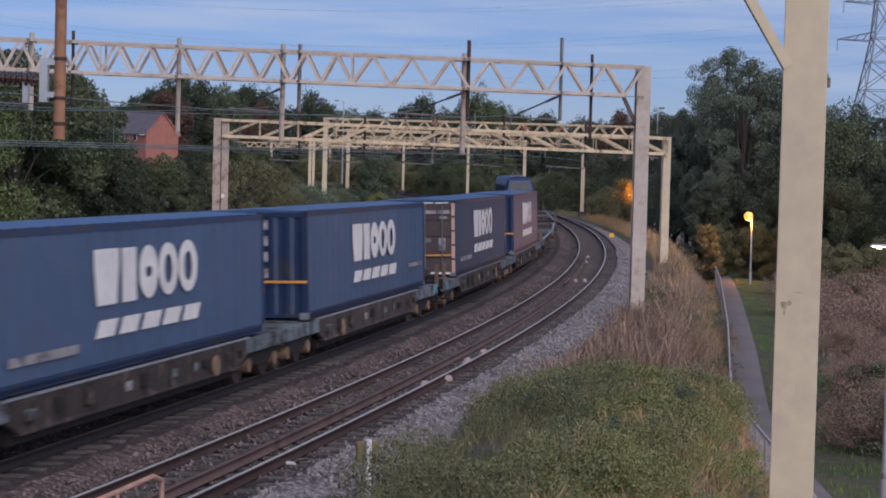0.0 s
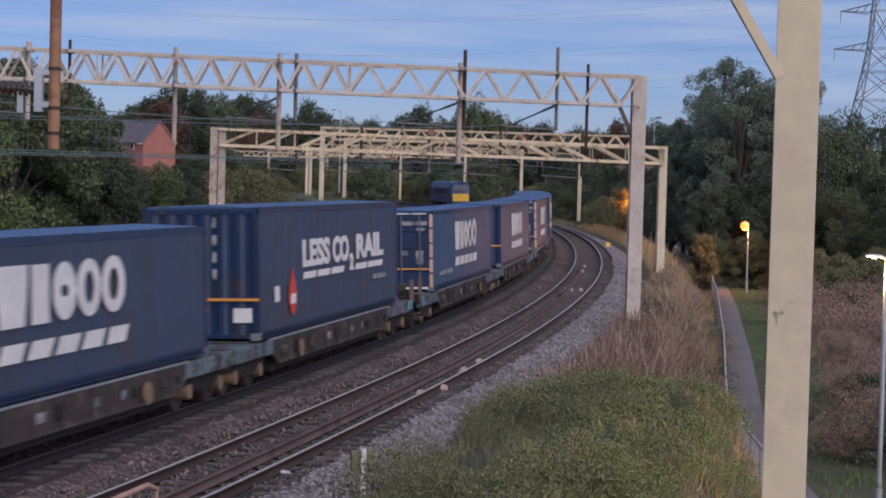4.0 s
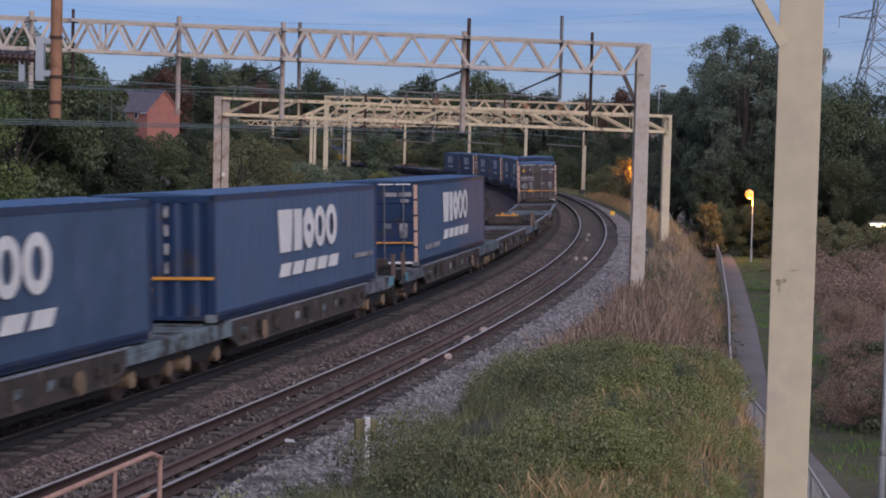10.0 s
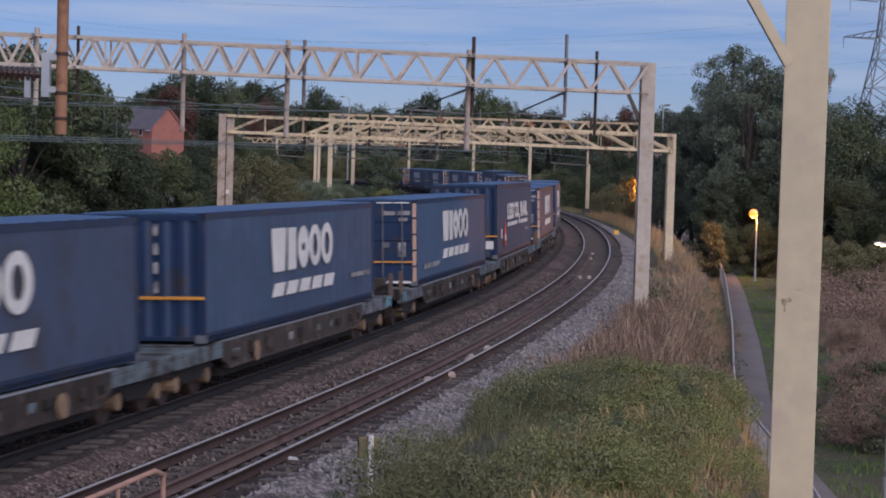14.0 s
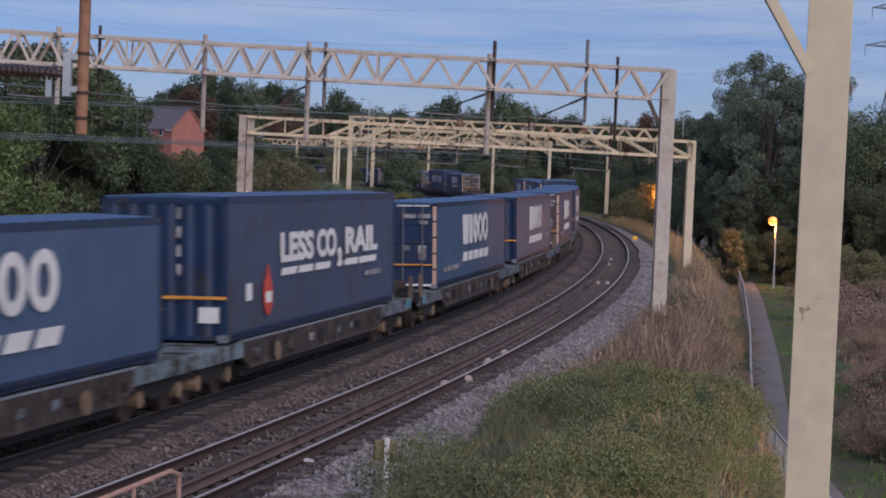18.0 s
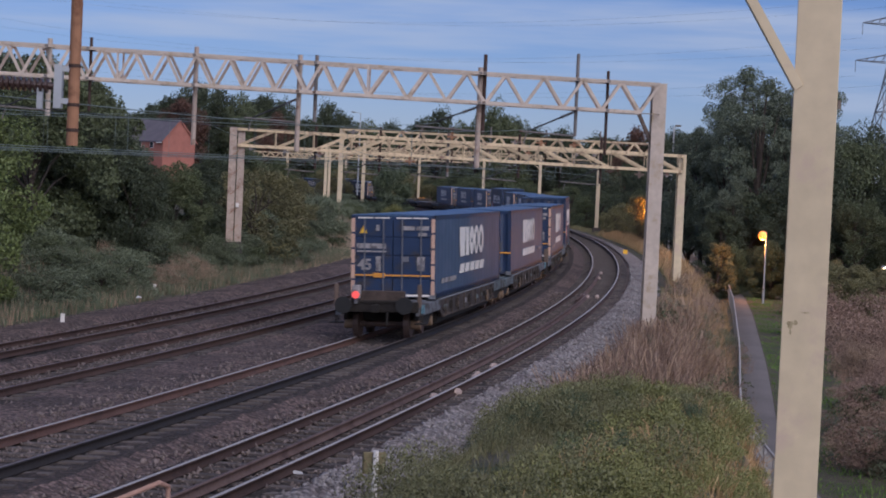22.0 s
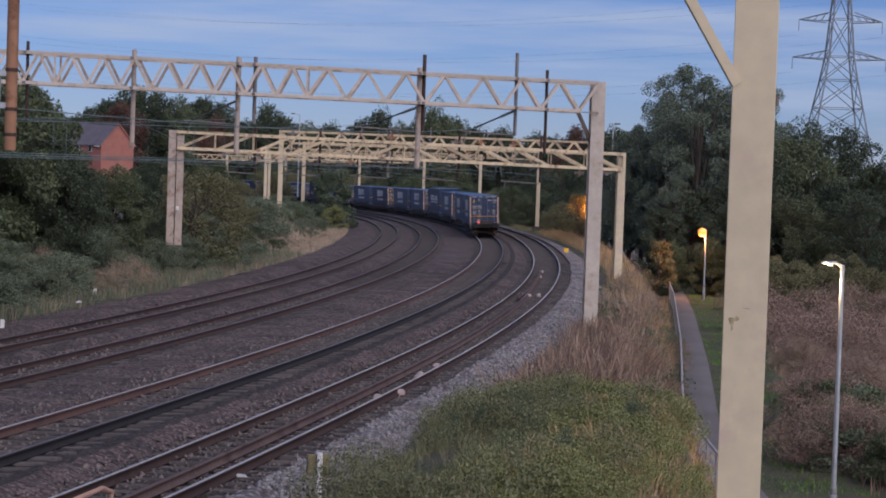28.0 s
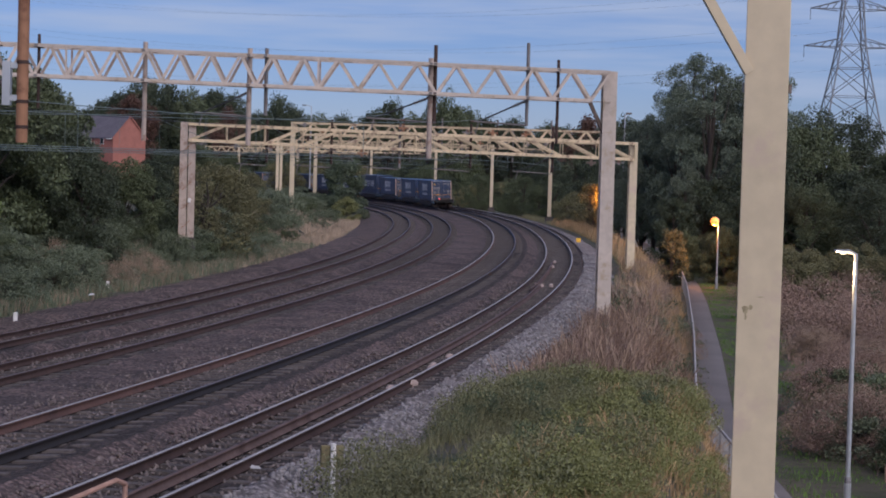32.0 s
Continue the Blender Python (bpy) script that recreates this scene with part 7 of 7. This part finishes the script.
def scatter(n, s0, s1, q0, q1, seed, near=1.0):
    rng = np.random.default_rng(seed)
    s = s0 + (s1 - s0) * rng.uniform(0, 1, n) ** near
    q = rng.uniform(q0, q1, n)
    keep = np.sin(s * 0.9 + 2.1 * np.sin(q * 1.7)) + np.sin(q * 2.9 - s * 0.37) + rng.normal(0, 0.8, n) > -0.9
    s, q = s[keep], q[keep]
    th = np.interp(s, SS, LT)
    x, y = np.interp(s, SS, LX) + np.cos(th) * q, np.interp(s, SS, LY) + np.sin(th) * q
    on = (q < 0) | (x < np.interp(y, PATH_Y, PATH_X) - 1.25)
    x, y = x[on], y[on]
    return x, y, ground_z(x, y)


def grasses():
    blades("grass", "grey-green rough grass on the near bank", "grass", *scatter(26000, 17, 42, 6.1, 9.6, 1), 0.34, 0.012, "herb", 1, 0.7)
    blades("grass", "dark green grass along the ballast edge", "grass", *scatter(12000, 17, 60, 6.1, 7.2, 2), 0.3, 0.012, "herb_dark", 2, 0.8)
    blades("grass", "broad-leaved green herbs standing on the bank top", "grass", *scatter(14000, 17, 43, 6.4, 10.8, 21), 0.4, 0.012, "grass_dull", 21, 0.8)
    blades("tall_grass", "straw stems among the brambles of the bank top", "grass", *scatter(9000, 18, 43, 9.2, 11.4, 23), 0.45, 0.012, "straw", 23, 0.8, 0.4)
    blades("tall_grass", "dry straw grass on the near end of the bank", "grass", *scatter(6000, 16, 30, 12.5, 13.8, 22), 0.4, 0.013, "straw", 22, 0.8, 0.4)
    blades("grass", "yellowing grass over the near bank top", "grass", *scatter(18000, 17, 42, 8.6, 11.0, 15), 0.34, 0.01, "yellow_grass", 15, 0.7, 0.2)
    blades("tall_grass", "tall straw-coloured dry grass on the bank", "grass", *scatter(12000, 60, 100, 6.8, 10.8, 3), 0.7, 0.016, "straw", 3, 0.6, 0.3)
    blades("grass", "short dull undergrowth on the bank", "grass", *scatter(30000, 43, 100, 6.5, 10.6, 14), 0.45, 0.018, "grass_dull", 14, 0.8)
    blades("tall_grass", "brown dying weeds on the bank", "grass", *scatter(14000, 42, 76, 6.7, 10.6, 16), 0.9, 0.012, "weed_dark", 16, 0.7, 0.7)
    blades("tall_grass", "tall pinkish seeding grass on the bank", "grass", *scatter(9000, 43, 84, 6.6, 10.4, 4), 1.0, 0.015, "straw_pink", 4, 0.5, 0.6)
    blades("tall_grass", "dry straw grass along the bank edge by the path", "grass", *scatter(20000, 41, 54, 10.6, 12.9, 5), 0.45, 0.013, "straw", 5, 0.8, 0.4)
    blades("tall_grass", "dry straw grass at the foot of the bank", "grass", *scatter(12000, 29, 41, 11.6, 13.2, 24), 0.4, 0.013, "straw", 24, 0.8, 0.4)
    blades("tall_grass", "dry straw grass on the bank above the fence", "grass", *scatter(16000, 54, 130, 9.2, 11.6, 17), 0.6, 0.022, "straw", 18, 0.7, 0.4)
    blades("tall_grass", "distant dry grass along the bank", "grass", *scatter(30000, 80, 200, 6.9, 10.2, 6), 0.8, 0.03, "straw", 6)
    blades("grass", "dull grass along the verge beyond the masts", "grass", *scatter(20000, 70, 230, 6.8, 10.5, 7), 0.5, 0.03, "grass_dull", 7)
    blades("grass", "grey-green grass on the far verge", "grass", *scatter(60000, 44, 130, -16.5, -12.3, 8), 0.5, 0.02, "leaf_grey", 8)
    blades("tall_grass", "pale dry grass on the far verge", "grass", *scatter(16000, 44, 120, -16.5, -12.3, 9), 0.55, 0.02, "straw_pink", 9)
    blades("tall_grass", "pale dry grass inside the curve", "grass", *scatter(36000, 100, 200, -19.0, -12.2, 10), 0.4, 0.035, "straw_pale", 10)
    rng = np.random.default_rng(12)
    n = 26000
    y = rng.uniform(30, 140, n)
    x = np.interp(y, PATH_Y, PATH_X) + rng.uniform(0.35, 3.6, n)
    blades("grass", "bright green mown grass edging the path", "grass", x, y, ground_z(x, y), 0.16, 0.03, "grass_lit", 11)
    x = np.interp(y, PATH_Y, PATH_X) + rng.uniform(3.0, 22, n)
    blades("tall_grass", "brown rough grass over the low ground", "grass", x, y, ground_z(x, y), 0.7, 0.035, "heath", 13)


grasses()


def stones(name, label, n, s0, s1, q0, q1, z, size, material, seed, near=1.6):
    """Loose angular stones as one mesh."""
    rng = np.random.default_rng(seed)
    s = s0 + (s1 - s0) * rng.uniform(0, 1, n) ** near
    q = rng.uniform(q0, q1, n)
    th = np.interp(s, SS, LT)
    c = np.stack([np.interp(s, SS, LX) + np.cos(th) * q, np.interp(s, SS, LY) + np.sin(th) * q, z(q)], 1)
    k = np.array([[1, 0, 0], [-1, 0, 0], [0, 1, 0], [0, -1, 0], [0, 0, 1], [0, 0, -1]], float)
    v = c[:, None] + (k[None] + rng.normal(0, 0.35, (n, 6, 3))) * size * rng.uniform(0.5, 1.4, (n, 1, 1))
    t = np.array([[0, 2, 4], [2, 1, 4], [1, 3, 4], [3, 0, 4], [2, 0, 5], [1, 2, 5], [3, 1, 5], [0, 3, 5]])
    f = (np.arange(n)[:, None, None] * 6 + t[None]).reshape(-1, 3)
    tagged(new(name, raw_mesh(name, v.reshape(-1, 3), f, M[material])), label, "stones", kind="stuff")


stones("loose_stones", "pale loose ballast stones on the shoulder", 18000, 18, 120, 4.9, 6.5, lambda q: np.interp(q, [4.95, 5.5, 6.0, 6.5], [-0.17, -0.2, -0.36, -0.52]), 0.04, "stone", 31)
stones("loose_stones", "brown loose ballast stones between the tracks", 34000, 24, 90, -12.0, 4.9, lambda q: np.interp(q, [-12, -8.26, -4.78, 0, 3.5, 4.9], [-0.5, -0.4, -0.33, -0.18, -0.26, -0.25]), 0.032, "stone_dark", 32)


# ---- what moves ----
def motions():
    times = [i * 0.5 for i in range(65)]
    for ob, u, base in MOVERS:
        walk(ob, [(t, vehicle_pose(ride(u, t), base)) for t in times])


motions()
